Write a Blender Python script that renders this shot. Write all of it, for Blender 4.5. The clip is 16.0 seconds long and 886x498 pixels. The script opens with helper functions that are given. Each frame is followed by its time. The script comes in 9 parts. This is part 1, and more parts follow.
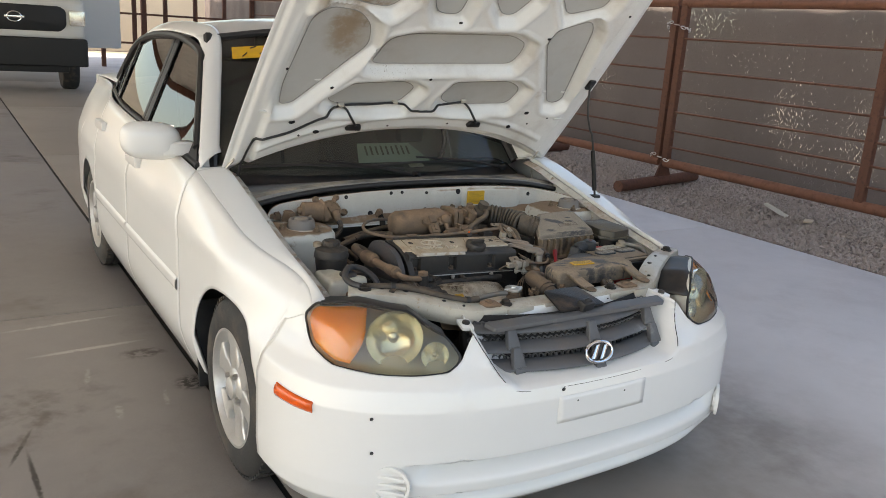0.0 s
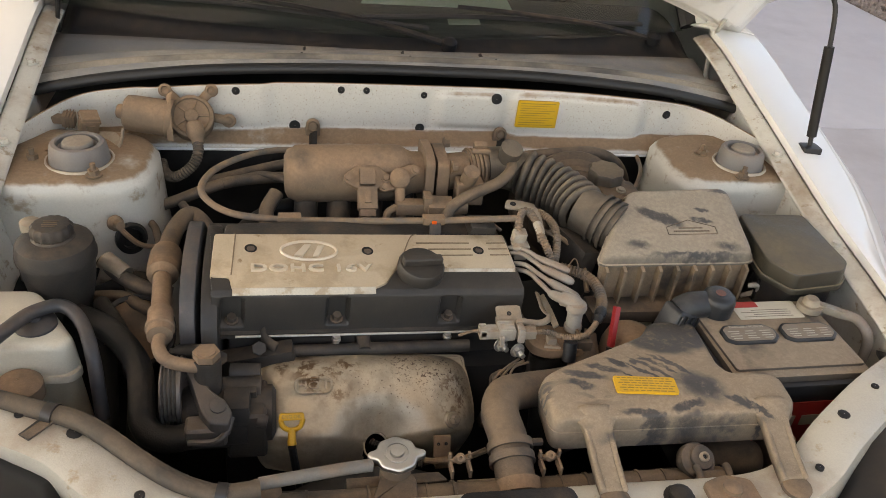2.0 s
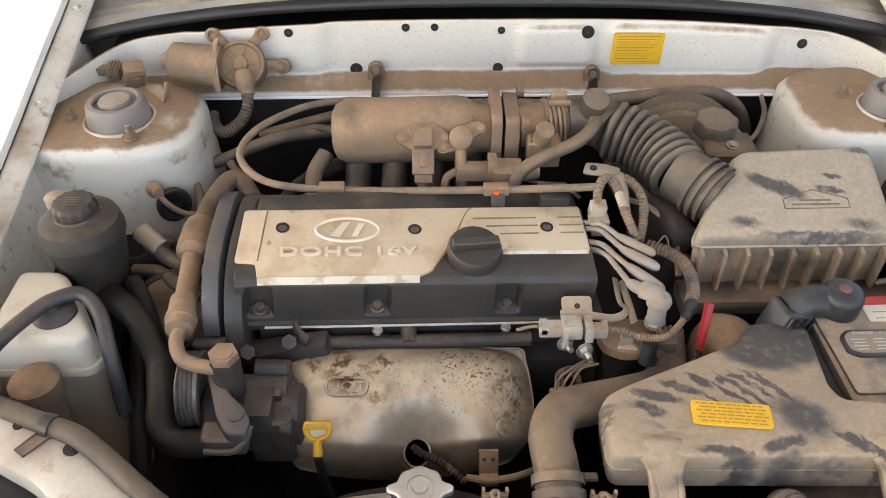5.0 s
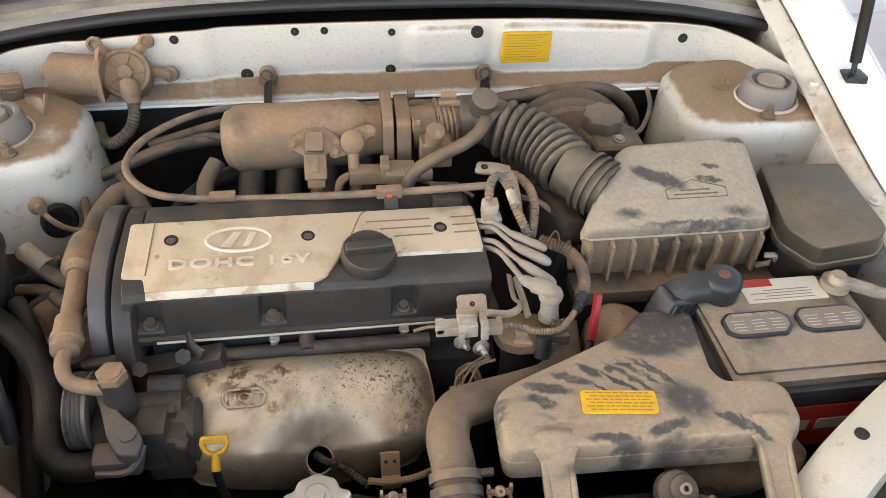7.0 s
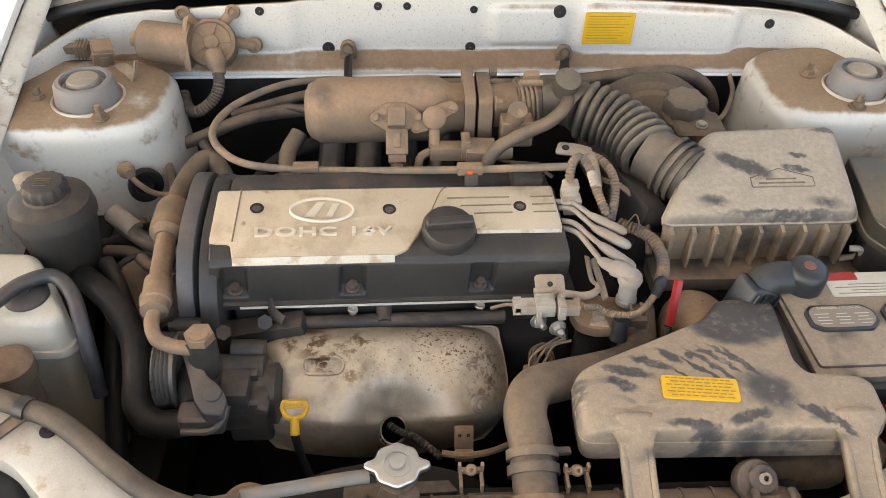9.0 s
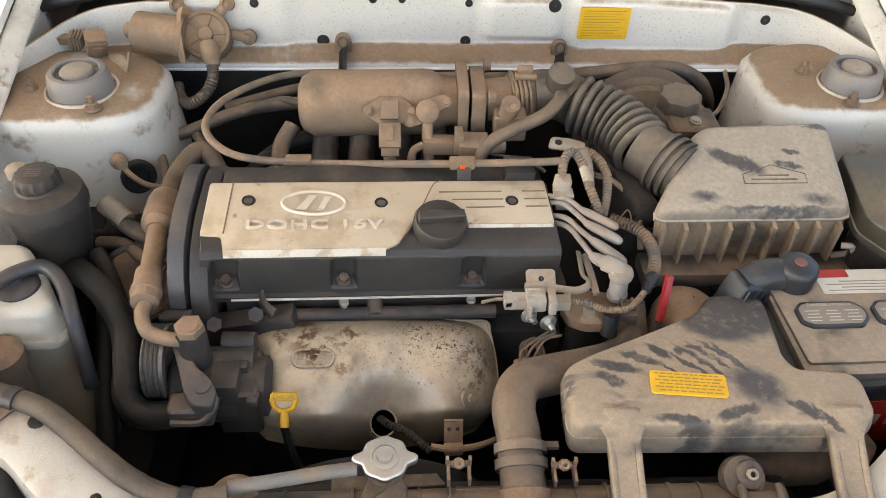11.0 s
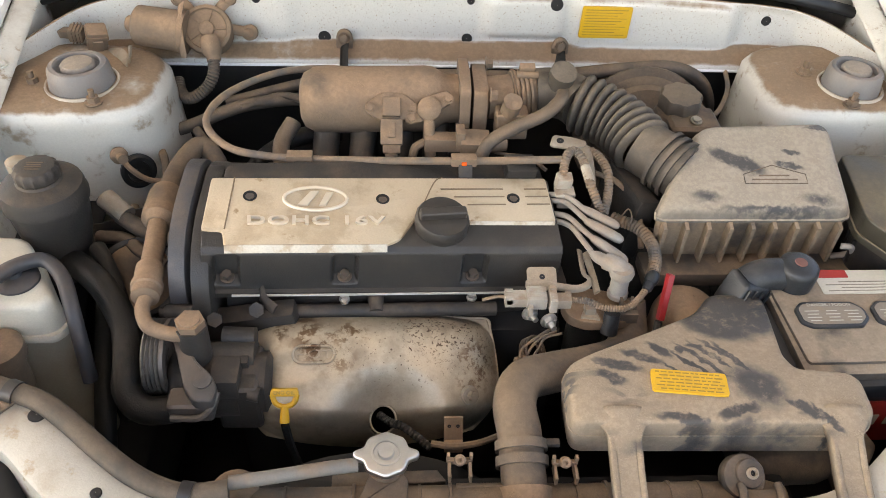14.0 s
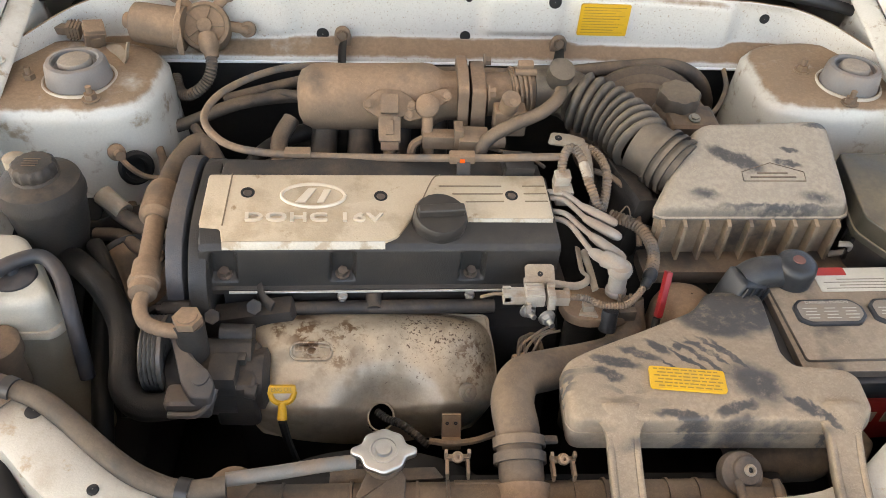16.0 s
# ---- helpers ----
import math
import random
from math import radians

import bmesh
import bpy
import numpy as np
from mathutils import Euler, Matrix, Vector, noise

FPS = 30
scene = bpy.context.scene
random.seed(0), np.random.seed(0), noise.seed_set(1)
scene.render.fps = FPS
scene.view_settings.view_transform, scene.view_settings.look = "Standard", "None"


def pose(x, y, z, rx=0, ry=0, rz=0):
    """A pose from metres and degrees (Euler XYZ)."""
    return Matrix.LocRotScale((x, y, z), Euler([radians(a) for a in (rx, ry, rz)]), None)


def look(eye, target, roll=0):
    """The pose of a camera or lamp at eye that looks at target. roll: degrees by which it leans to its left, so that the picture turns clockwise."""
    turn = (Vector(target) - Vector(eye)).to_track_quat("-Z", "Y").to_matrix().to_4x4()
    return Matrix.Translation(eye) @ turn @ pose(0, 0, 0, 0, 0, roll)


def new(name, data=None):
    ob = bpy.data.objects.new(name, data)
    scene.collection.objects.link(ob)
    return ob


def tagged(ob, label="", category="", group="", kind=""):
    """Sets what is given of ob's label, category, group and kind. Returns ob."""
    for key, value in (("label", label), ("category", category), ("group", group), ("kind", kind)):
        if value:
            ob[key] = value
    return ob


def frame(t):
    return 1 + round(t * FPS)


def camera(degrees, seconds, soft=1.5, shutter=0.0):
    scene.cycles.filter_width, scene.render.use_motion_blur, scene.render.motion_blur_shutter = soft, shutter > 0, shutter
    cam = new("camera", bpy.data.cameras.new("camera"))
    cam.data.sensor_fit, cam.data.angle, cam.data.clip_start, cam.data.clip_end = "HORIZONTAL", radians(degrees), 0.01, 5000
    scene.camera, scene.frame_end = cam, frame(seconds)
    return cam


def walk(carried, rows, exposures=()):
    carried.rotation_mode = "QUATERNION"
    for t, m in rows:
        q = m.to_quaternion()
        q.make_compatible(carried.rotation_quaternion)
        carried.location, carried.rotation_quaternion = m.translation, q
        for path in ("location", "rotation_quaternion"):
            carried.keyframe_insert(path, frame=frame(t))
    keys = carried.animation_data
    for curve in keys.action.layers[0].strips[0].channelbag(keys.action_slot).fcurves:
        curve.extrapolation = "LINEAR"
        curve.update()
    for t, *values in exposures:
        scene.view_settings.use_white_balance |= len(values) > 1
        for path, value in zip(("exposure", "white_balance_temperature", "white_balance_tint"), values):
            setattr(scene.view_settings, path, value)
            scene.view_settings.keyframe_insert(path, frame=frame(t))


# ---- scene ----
cam = camera(57.6, 16.0, soft=0.6)
PATH = [
    (0, (-1.498, -2.256, 1.388), (-0.46, -0.628, 0.866), 3.8),
    (0.5, (-1.111, -1.957, 1.407), (-0.137, -0.31, 0.825), 5.1),
    (1, (-0.766, -1.662, 1.402), (0.1, 0.016, 0.743), 6.7),
    (1.5, (-0.486, -1.336, 1.4), (0.167, 0.362, 0.57), 7.6),
    (2, (-0.219, -1.097, 1.355), (0.15, 0.552, 0.285), 6.4),
    (2.5, (-0.111, -0.971, 1.351), (0.079, 0.601, 0.128), 4.7),
    (3, (-0.108, -0.936, 1.345), (-0.002, 0.6, 0.068), 2.8),
    (3.5, (-0.082, -0.916, 1.347), (-0.01, 0.605, 0.05), 1.7),
    (5.8, (-0.089, -0.914, 1.364), (-0.08, 0.611, 0.071), -0.3),
    (6, (-0.084, -0.913, 1.365), (-0.04, 0.612, 0.071), -0.0),
    (6.5, (-0.068, -0.914, 1.366), (0.068, 0.603, 0.07), 0.9),
    (7, (-0.048, -0.916, 1.368), (0.153, 0.591, 0.068), 1.7),
    (7.5, (-0.044, -0.917, 1.368), (0.164, 0.584, 0.063), 1.9),
    (8, (-0.072, -0.921, 1.368), (0.087, 0.576, 0.052), 1.5),
    (8.5, (-0.09, -0.92, 1.366), (0.021, 0.57, 0.037), 1.4),
    (8.7, (-0.092, -0.92, 1.365), (0.0, 0.569, 0.033), 1.3),
    (11, (-0.081, -0.921, 1.365), (0.008, 0.556, 0.02), 1.9),
    (11.5, (-0.084, -0.921, 1.361), (0.01, 0.554, 0.014), 2.1),
    (12, (-0.082, -0.919, 1.361), (0.019, 0.557, 0.016), 2.4),
    (12.5, (-0.085, -0.919, 1.361), (0.019, 0.556, 0.015), 2.6),
    (13, (-0.088, -0.921, 1.363), (0.016, 0.554, 0.017), 2.7),
    (13.5, (-0.09, -0.923, 1.361), (0.015, 0.553, 0.016), 2.8),
    (14, (-0.09, -0.922, 1.363), (0.014, 0.553, 0.016), 2.8),
    (14.5, (-0.089, -0.921, 1.363), (0.013, 0.549, 0.011), 2.8),
    (15, (-0.092, -0.919, 1.361), (0.008, 0.553, 0.01), 2.7),
    (15.5, (-0.094, -0.917, 1.36), (0.006, 0.555, 0.01), 2.6),
    (16, (-0.09, -0.923, 1.36), (0.019, 0.551, 0.012), 3.0),
]
walk(cam, [(t, look(eye, target, roll)) for t, eye, target, roll in PATH],
     [(0, 1.5, 7650, 8), (1.0, 1.68, 8000, 10), (1.6, 2.0, 8700, 12), (2.0, 2.2, 9000, 13), (2.6, 2.5, 8700, 13), (3.6, 2.75, 8300, 13), (6.0, 2.8, 8200, 12), (16, 2.8, 8100, 12)])

# ---- world, sun, exposure ----
world = bpy.data.worlds.new("world")
scene.world = world
world.use_nodes = True
wn = world.node_tree
sky = wn.nodes.new("ShaderNodeTexSky")
sky.sky_type = "NISHITA"
sky.sun_disc = False
SUN_EL, SUN_AZ = 46.0, 266.0          # degrees; azimuth clockwise from +y
sky.sun_elevation, sky.sun_rotation = radians(SUN_EL), radians(SUN_AZ)
sky.air_density, sky.dust_density, sky.ozone_density = 1.0, 2.0, 1.0
wn.nodes["Background"].inputs["Strength"].default_value = 0.15
wn.links.new(sky.outputs[0], wn.nodes["Background"].inputs["Color"])
sun = new("sun", bpy.data.lights.new("sun", "SUN"))
sun.data.energy, sun.data.angle, sun.data.color = 4.0, radians(0.6), (1.0, 0.94, 0.86)
sd = Vector((math.sin(radians(SUN_AZ)) * math.cos(radians(SUN_EL)), math.cos(radians(SUN_AZ)) * math.cos(radians(SUN_EL)), math.sin(radians(SUN_EL))))
sun.matrix_world = look(sd * 30, (0, 0, 0))

# ---- small tools for meshes ----
def B():
    return bmesh.new()

def finish(bm, name, material, smooth=40):
    bmesh.ops.recalc_face_normals(bm, faces=bm.faces[:])
    me = bpy.data.meshes.new(name)
    bm.to_mesh(me)
    bm.free()
    if smooth:
        me.polygons.foreach_set("use_smooth", [True] * len(me.polygons))
        me.set_sharp_from_angle(angle=radians(smooth))
    if material:
        me.materials.append(material)
    return me

def thing(name, at, label, category, group="", kind=""):
    """An empty at the base of a thing that has parts."""
    ob = new(name)
    ob.location = at
    ob.empty_display_size = 0.05
    ob["origin"] = tuple(at)
    return tagged(ob, label, category, group, kind)

def part(name, bm, material, parent, label="", smooth=40, solid=0.0, offset=0.0):
    """One mesh, given in world coordinates, under a thing or a part."""
    ob = new(name, finish(bm, name, material, smooth))
    if parent is not None:
        ob.parent = parent
        m = Matrix.Identity(4)
        chain = parent
        while chain is not None:
            m = chain.matrix_basis.inverted() @ m if chain.parent is None else m
            chain = chain.parent
        root = parent
        while root.parent is not None:
            root = root.parent
        ob.matrix_parent_inverse = Matrix.Identity(4)
        if parent is root:
            ob.matrix_parent_inverse = root.matrix_basis.inverted()
    if solid:
        md = ob.modifiers.new("thickness", "SOLIDIFY")
        md.thickness, md.offset = solid, offset
    if label:
        ob["label"] = label
    return ob

def single(name, bm, material, label, category, group="", kind="", smooth=40, solid=0.0):
    ob = part(name, bm, material, None, "", smooth, solid)
    return tagged(ob, label, category, group, kind)

def frame_of(o, x, y):
    """A local frame: origin, x direction, rough y direction."""
    x = Vector(x).normalized()
    z = x.cross(Vector(y)).normalized()
    y = z.cross(x)
    m = Matrix((x, y, z)).transposed().to_4x4()
    m.translation = Vector(o)
    return m

def box(bm, c, s, bevel=0.0, m=None, seg=2, rot=(0, 0, 0)):
    base = m if m is not None else Matrix.Identity(4)
    r = bmesh.ops.create_cube(bm, size=1.0)["verts"]
    bmesh.ops.scale(bm, vec=s, verts=r)
    if bevel:
        edges = list({e for v in r for e in v.link_edges})
        r = bmesh.ops.bevel(bm, geom=edges, offset=bevel, segments=seg, profile=0.7, affect="EDGES", clamp_overlap=True)["verts"]
        r = list({v for v in r})
        r = list({v for f in {f for v in r for f in v.link_faces} for v in f.verts})
    bmesh.ops.transform(bm, matrix=base @ pose(*c, *rot), verts=r)
    return r

def cyl(bm, p0, p1, r0, r1=None, seg=18, caps=True):
    p0, p1 = Vector(p0), Vector(p1)
    r1 = r0 if r1 is None else r1
    q = (p1 - p0).to_track_quat("Z", "X").to_matrix()
    rings = []
    for p, r in ((p0, r0), (p1, r1)):
        rings.append([bm.verts.new(p + q @ Vector((r * math.cos(a), r * math.sin(a), 0))) for a in [2 * math.pi * k / seg for k in range(seg)]])
    for k in range(seg):
        bm.faces.new((rings[0][k], rings[0][(k + 1) % seg], rings[1][(k + 1) % seg], rings[1][k]))
    if caps:
        bm.faces.new(rings[0][::-1])
        bm.faces.new(rings[1])

def lathe(bm, profile, o, axis, seg=28, lobes=0, depth=0.0, caps=True):
    """Turns (radius, height) pairs about an axis; lobes: a scalloped rim."""
    q = Vector(axis).normalized().to_track_quat("Z", "X").to_matrix()
    o = Vector(o)
    rings = []
    for r, h in profile:
        ring = []
        for k in range(seg):
            a = 2 * math.pi * k / seg
            rr = r * (1 + depth * math.cos(lobes * a)) if lobes else r
            ring.append(bm.verts.new(o + q @ Vector((rr * math.cos(a), rr * math.sin(a), h))))
        rings.append(ring)
    for a, b in zip(rings, rings[1:]):
        for k in range(seg):
            bm.faces.new((a[k], a[(k + 1) % seg], b[(k + 1) % seg], b[k]))
    if caps:
        bm.faces.new(rings[0][::-1])
        bm.faces.new(rings[-1])

def spline(pts, res=8):
    """A smooth line through a few points."""
    p = [Vector(v) for v in pts]
    p = [2 * p[0] - p[1]] + p + [2 * p[-1] - p[-2]]
    out = []
    for i in range(1, len(p) - 2):
        for k in range(res):
            t = k / res
            out.append(0.5 * ((2 * p[i]) + (p[i + 1] - p[i - 1]) * t + (2 * p[i - 1] - 5 * p[i] + 4 * p[i + 1] - p[i + 2]) * t * t + (3 * p[i] - p[i - 1] - 3 * p[i + 1] + p[i + 2]) * t ** 3))
    out.append(p[-2])
    return out

def tube(bm, pts, r, seg=12, res=8, rib=0.0, pitch=0.0, smooth=True, flat=1.0, ends=None):
    """A hose, pipe or wire along a few points. rib and pitch: corrugations; ends: radius at the end."""
    line = spline(pts, res) if smooth else [Vector(p) for p in pts]
    if rib:
        fine, acc = [], 0.0
        total = sum((b - a).length for a, b in zip(line, line[1:]))
        n = max(8, int(total / (pitch / 4)))
        seglen = [0.0]
        for a, b in zip(line, line[1:]):
            seglen.append(seglen[-1] + (b - a).length)
        for k in range(n + 1):
            d = total * k / n
            i = max(0, min(len(line) - 2, sum(1 for s in seglen if s <= d) - 1))
            t = (d - seglen[i]) / max(1e-9, seglen[i + 1] - seglen[i])
            fine.append(line[i].lerp(line[i + 1], t))
        line = fine
    rings, up = [], None
    for i, p in enumerate(line):
        d = (line[min(i + 1, len(line) - 1)] - line[max(i - 1, 0)]).normalized()
        if up is None:
            up = d.orthogonal().normalized()
        up = (up - d * up.dot(d)).normalized()
        side = d.cross(up)
        rr = r if ends is None else r + (ends - r) * i / (len(line) - 1)
        if rib:
            rr += rib * (0.5 + 0.5 * math.sin(i * math.pi / 2))
        rings.append([bm.verts.new(p + rr * (math.cos(a) * up + flat * math.sin(a) * side)) for a in [2 * math.pi * k / seg for k in range(seg)]])
    for a, b in zip(rings, rings[1:]):
        for k in range(seg):
            bm.faces.new((a[k], a[(k + 1) % seg], b[(k + 1) % seg], b[k]))
    bm.faces.new(rings[0][::-1])
    bm.faces.new(rings[-1])

def ring_at(bm, p, d, r, w, seg=24, t=0.003):
    """A band round a hose."""
    p, d = Vector(p), Vector(d).normalized()
    lathe(bm, [(r, -w / 2), (r + t, -w / 2), (r + t, w / 2), (r, w / 2)], p, d, seg, caps=False)

def rrect(x0, y0, x1, y1, r, n=5):
    """Outline of a rectangle with round corners."""
    out = []
    for cx, cy, a0 in ((x1 - r, y1 - r, 0), (x0 + r, y1 - r, 90), (x0 + r, y0 + r, 180), (x1 - r, y0 + r, 270)):
        for k in range(n + 1):
            a = radians(a0 + 90 * k / n)
            out.append((cx + r * math.cos(a), cy + r * math.sin(a)))
    return out

def rounded(pts, r, n=4):
    """A polygon with its corners rounded off."""
    out = []
    for i, p in enumerate(pts):
        a, b, c = Vector(pts[i - 1]), Vector(p), Vector(pts[(i + 1) % len(pts)])
        rr = min(r, 0.45 * (a - b).length, 0.45 * (c - b).length)
        p0, p1 = b + (a - b).normalized() * rr, b + (c - b).normalized() * rr
        for k in range(n + 1):
            t = k / n
            out.append(tuple((1 - t) ** 2 * p0 + 2 * t * (1 - t) * b + t * t * p1))
    return out

def prism(bm, outline, z0, z1, m=None, bevel=0.0, seg=2, taper=0.0):
    """An outline drawn out between two heights, its top edge rounded; taper: the foot stands out by that much."""
    m = m if m is not None else Matrix.Identity(4)
    levels = [(0.0, z0, taper), (0.0, z1 - bevel, 0.0)]
    if bevel:
        for k in range(1, seg + 1):
            a = math.pi / 2 * k / seg
            levels.append((bevel * (1 - math.cos(a)), z1 - bevel + bevel * math.sin(a), 0.0))
    n = len(outline)
    rings = []
    for inset, z, out in levels:
        ring = []
        for i, p in enumerate(outline):
            a, c = Vector(outline[i - 1]), Vector(outline[(i + 1) % n])
            t = (c - a)
            nrm = Vector((t.y, -t.x)).normalized() if t.length else Vector((0, 0))
            q = Vector((p[0], p[1])) - nrm * (inset - out) * orient(outline)
            ring.append(bm.verts.new(m @ Vector((q.x, q.y, z))))
        rings.append(ring)
    for a, b in zip(rings, rings[1:]):
        for k in range(n):
            bm.faces.new((a[k], a[(k + 1) % n], b[(k + 1) % n], b[k]))
    bm.faces.new(rings[0][::-1])
    bm.faces.new(rings[-1])

def orient(outline):
    s = sum(a[0] * b[1] - b[0] * a[1] for a, b in zip(outline, outline[1:] + outline[:1]))
    return 1.0 if s > 0 else -1.0

def sheet(bm, nu, nv, f):
    """A surface f(u, v) for u and v from 0 to 1; points where f gives None are left open."""
    g = []
    for j in range(nv + 1):
        row = []
        for i in range(nu + 1):
            p = f(i / nu, j / nv)
            row.append(None if p is None else bm.verts.new(p))
        g.append(row)
    for j in range(nv):
        for i in range(nu):
            q = [g[j][i], g[j][i + 1], g[j + 1][i + 1], g[j + 1][i]]
            if all(v is not None for v in q):
                bm.faces.new(q)
    return g

def sd_rrect(x, y, cx, cy, hx, hy, r):
    qx, qy = abs(x - cx) - hx + r, abs(y - cy) - hy + r
    return math.hypot(max(qx, 0), max(qy, 0)) + min(max(qx, qy), 0) - r

def sd_poly(x, y, pts):
    d, s = 1e9, 1.0
    for (ax, ay), (bx, by) in zip(pts[-1:] + pts[:-1], pts):
        ex, ey, wx, wy = bx - ax, by - ay, x - ax, y - ay
        t = max(0.0, min(1.0, (wx * ex + wy * ey) / (ex * ex + ey * ey + 1e-12)))
        d = min(d, math.hypot(wx - ex * t, wy - ey * t))
        if (ay > y) != (by > y) and x < ax + (y - ay) * (bx - ax) / (by - ay):
            s = -s
    return s * d

def sstep(a, b, x):
    t = max(0.0, min(1.0, (x - a) / (b - a)))
    return t * t * (3 - 2 * t)

def lerp_table(table, x):
    for (x0, y0), (x1, y1) in zip(table, table[1:]):
        if x <= x1:
            t = max(0.0, min(1.0, (x - x0) / (x1 - x0)))
            return y0 + (y1 - y0) * t
    return table[-1][1]

def smooth_table(table, x):
    """Smooth curve through (x, y) pairs."""
    n = len(table)
    if x <= table[0][0]:
        return table[0][1]
    if x >= table[-1][0]:
        return table[-1][1]
    i = max(k for k in range(n - 1) if table[k][0] <= x)
    def slope(k):
        a, b = table[max(k - 1, 0)], table[min(k + 1, n - 1)]
        return (b[1] - a[1]) / (b[0] - a[0])
    (x0, y0), (x1, y1) = table[i], table[i + 1]
    h = x1 - x0
    t = (x - x0) / h
    return (2 * t ** 3 - 3 * t * t + 1) * y0 + (t ** 3 - 2 * t * t + t) * h * slope(i) + (3 * t * t - 2 * t ** 3) * y1 + (t ** 3 - t * t) * h * slope(i + 1)

def hexbolt(bm, p, d, r=0.006, h=0.006, washer=True):
    d = Vector(d).normalized()
    p = Vector(p)
    if washer:
        cyl(bm, p, p + d * 0.002, r * 1.45, seg=14)
    cyl(bm, p + d * 0.002, p + d * (0.002 + h), r, seg=6)

def text_mesh(body, size, m, depth=0.001, spacing=1.0, bold=0.0):
    """Letters as a bmesh, laid out in the plane of m and centred."""
    cu = bpy.data.curves.new("letters", "FONT")
    cu.body, cu.size, cu.extrude, cu.align_x, cu.align_y, cu.space_character, cu.offset = body, size, depth, "CENTER", "CENTER", spacing, bold
    ob = bpy.data.objects.new("letters", cu)
    me = bpy.data.meshes.new_from_object(ob)
    bm = bmesh.new()
    bm.from_mesh(me)
    bmesh.ops.transform(bm, matrix=m, verts=bm.verts[:])
    bpy.data.objects.remove(ob)
    bpy.data.meshes.remove(me)
    bpy.data.curves.remove(cu)
    return bm

# ---- materials ----
DUST = (0.245, 0.160, 0.098)

def mat(name, base, rough=0.5, metal=0.0, dust=0.0, dust_at=(0.35, 0.65), dust_up=0.6, scale=12.0, grain=0.06, bump=0.0, bump_scale=300.0,
        coat=0.0, second=None, second_scale=25.0, second_at=(0.55, 0.7), spec=0.5, dust_col=DUST, up_at=(0.15, 0.75), smear=0.0, trans=0.0, ior=1.5, alpha=1.0, vary=0.0, ragged=0.30, wipes=(), stains_and_shade=()):
    """Base colour with fine variation, patches of a second colour (wear, rust, staining), ellipses of stain and painted
    shade, and a coat of dust that lies mostly on upward faces.
    """
    m = bpy.data.materials.new(name)
    m.use_nodes = True
    n, l = m.node_tree.nodes, m.node_tree.links
    bs = n["Principled BSDF"]
    tc = n.new("ShaderNodeTexCoord")
    geo = n.new("ShaderNodeNewGeometry")

    def noise_node(s, detail=5, rough_=0.6, off=0.0):
        x = n.new("ShaderNodeTexNoise")
        x.inputs["Scale"].default_value, x.inputs["Detail"].default_value, x.inputs["Roughness"].default_value = s, detail, rough_
        mp = n.new("ShaderNodeMapping")
        mp.inputs["Location"].default_value = (off, off * 1.7, off * 0.6)
        l.new(geo.outputs["Position"], mp.inputs["Vector"])
        l.new(mp.outputs[0], x.inputs["Vector"])
        return x.outputs["Fac"]

    def math_node(op, a, b=0.0, c=None):
        x = n.new("ShaderNodeMath")
        x.operation = op
        for i, v in enumerate((a, b) if c is None else (a, b, c)):
            if isinstance(v, (int, float)):
                x.inputs[i].default_value = v
            else:
                l.new(v, x.inputs[i])
        return x.outputs[0]

    def ramp(v, lo, hi):
        x = n.new("ShaderNodeMapRange")
        x.interpolation_type = "SMOOTHSTEP"
        x.inputs["From Min"].default_value, x.inputs["From Max"].default_value = lo, hi
        l.new(v, x.inputs["Value"])
        return x.outputs[0]

    def mix(f, a, b):
        x = n.new("ShaderNodeMix")
        x.data_type = "RGBA"
        for i, v in ((0, f), (6, a), (7, b)):
            if isinstance(v, (int, float)):
                x.inputs[i].default_value = v
            elif isinstance(v, tuple):
                x.inputs[i].default_value = (*v[:3], 1)
            else:
                l.new(v, x.inputs[i])
        return x.outputs[2]

    big, fine = noise_node(scale, 6, 0.62, 3.1), noise_node(scale * 9, 4, 0.7, 7.7)
    v = math_node("MULTIPLY_ADD", math_node("SUBTRACT", big, 0.5), 2.2 * grain, math_node("MULTIPLY_ADD", math_node("SUBTRACT", fine, 0.5), 1.4 * grain, 1.0))
    if dust > 0.2:
        v = math_node("MULTIPLY_ADD", math_node("SUBTRACT", noise_node(420, 3, 0.7, 2.2), 0.5), 5 * grain, v)
    if vary:
        oi = n.new("ShaderNodeObjectInfo")
        v = math_node("MULTIPLY", v, math_node("MULTIPLY_ADD", oi.outputs["Random"], 2 * vary, 1 - vary))
    sc = n.new("ShaderNodeVectorMath")
    sc.operation = "SCALE"
    sc.inputs[0].default_value = base[:3]
    l.new(v, sc.inputs["Scale"])
    col, rgh, met = sc.outputs[0], rough, metal
    warped = None
    if wipes or stains_and_shade:
        # positions jittered a little, so that marks get uneven outlines
        jit = n.new("ShaderNodeTexNoise")
        jit.inputs["Scale"].default_value, jit.inputs["Detail"].default_value = 85.0, 4.0
        l.new(geo.outputs["Position"], jit.inputs["Vector"])
        jm = n.new("ShaderNodeVectorMath")
        jm.operation = "MULTIPLY_ADD"
        jm.inputs[1].default_value, jm.inputs[2].default_value = (0.014, 0.014, 0.0), (-0.007, -0.007, 0.0)
        l.new(jit.outputs["Color"], jm.inputs[0])
        ja = n.new("ShaderNodeVectorMath")
        l.new(geo.outputs["Position"], ja.inputs[0])
        l.new(jm.outputs[0], ja.inputs[1])
        warped = ja.outputs[0]

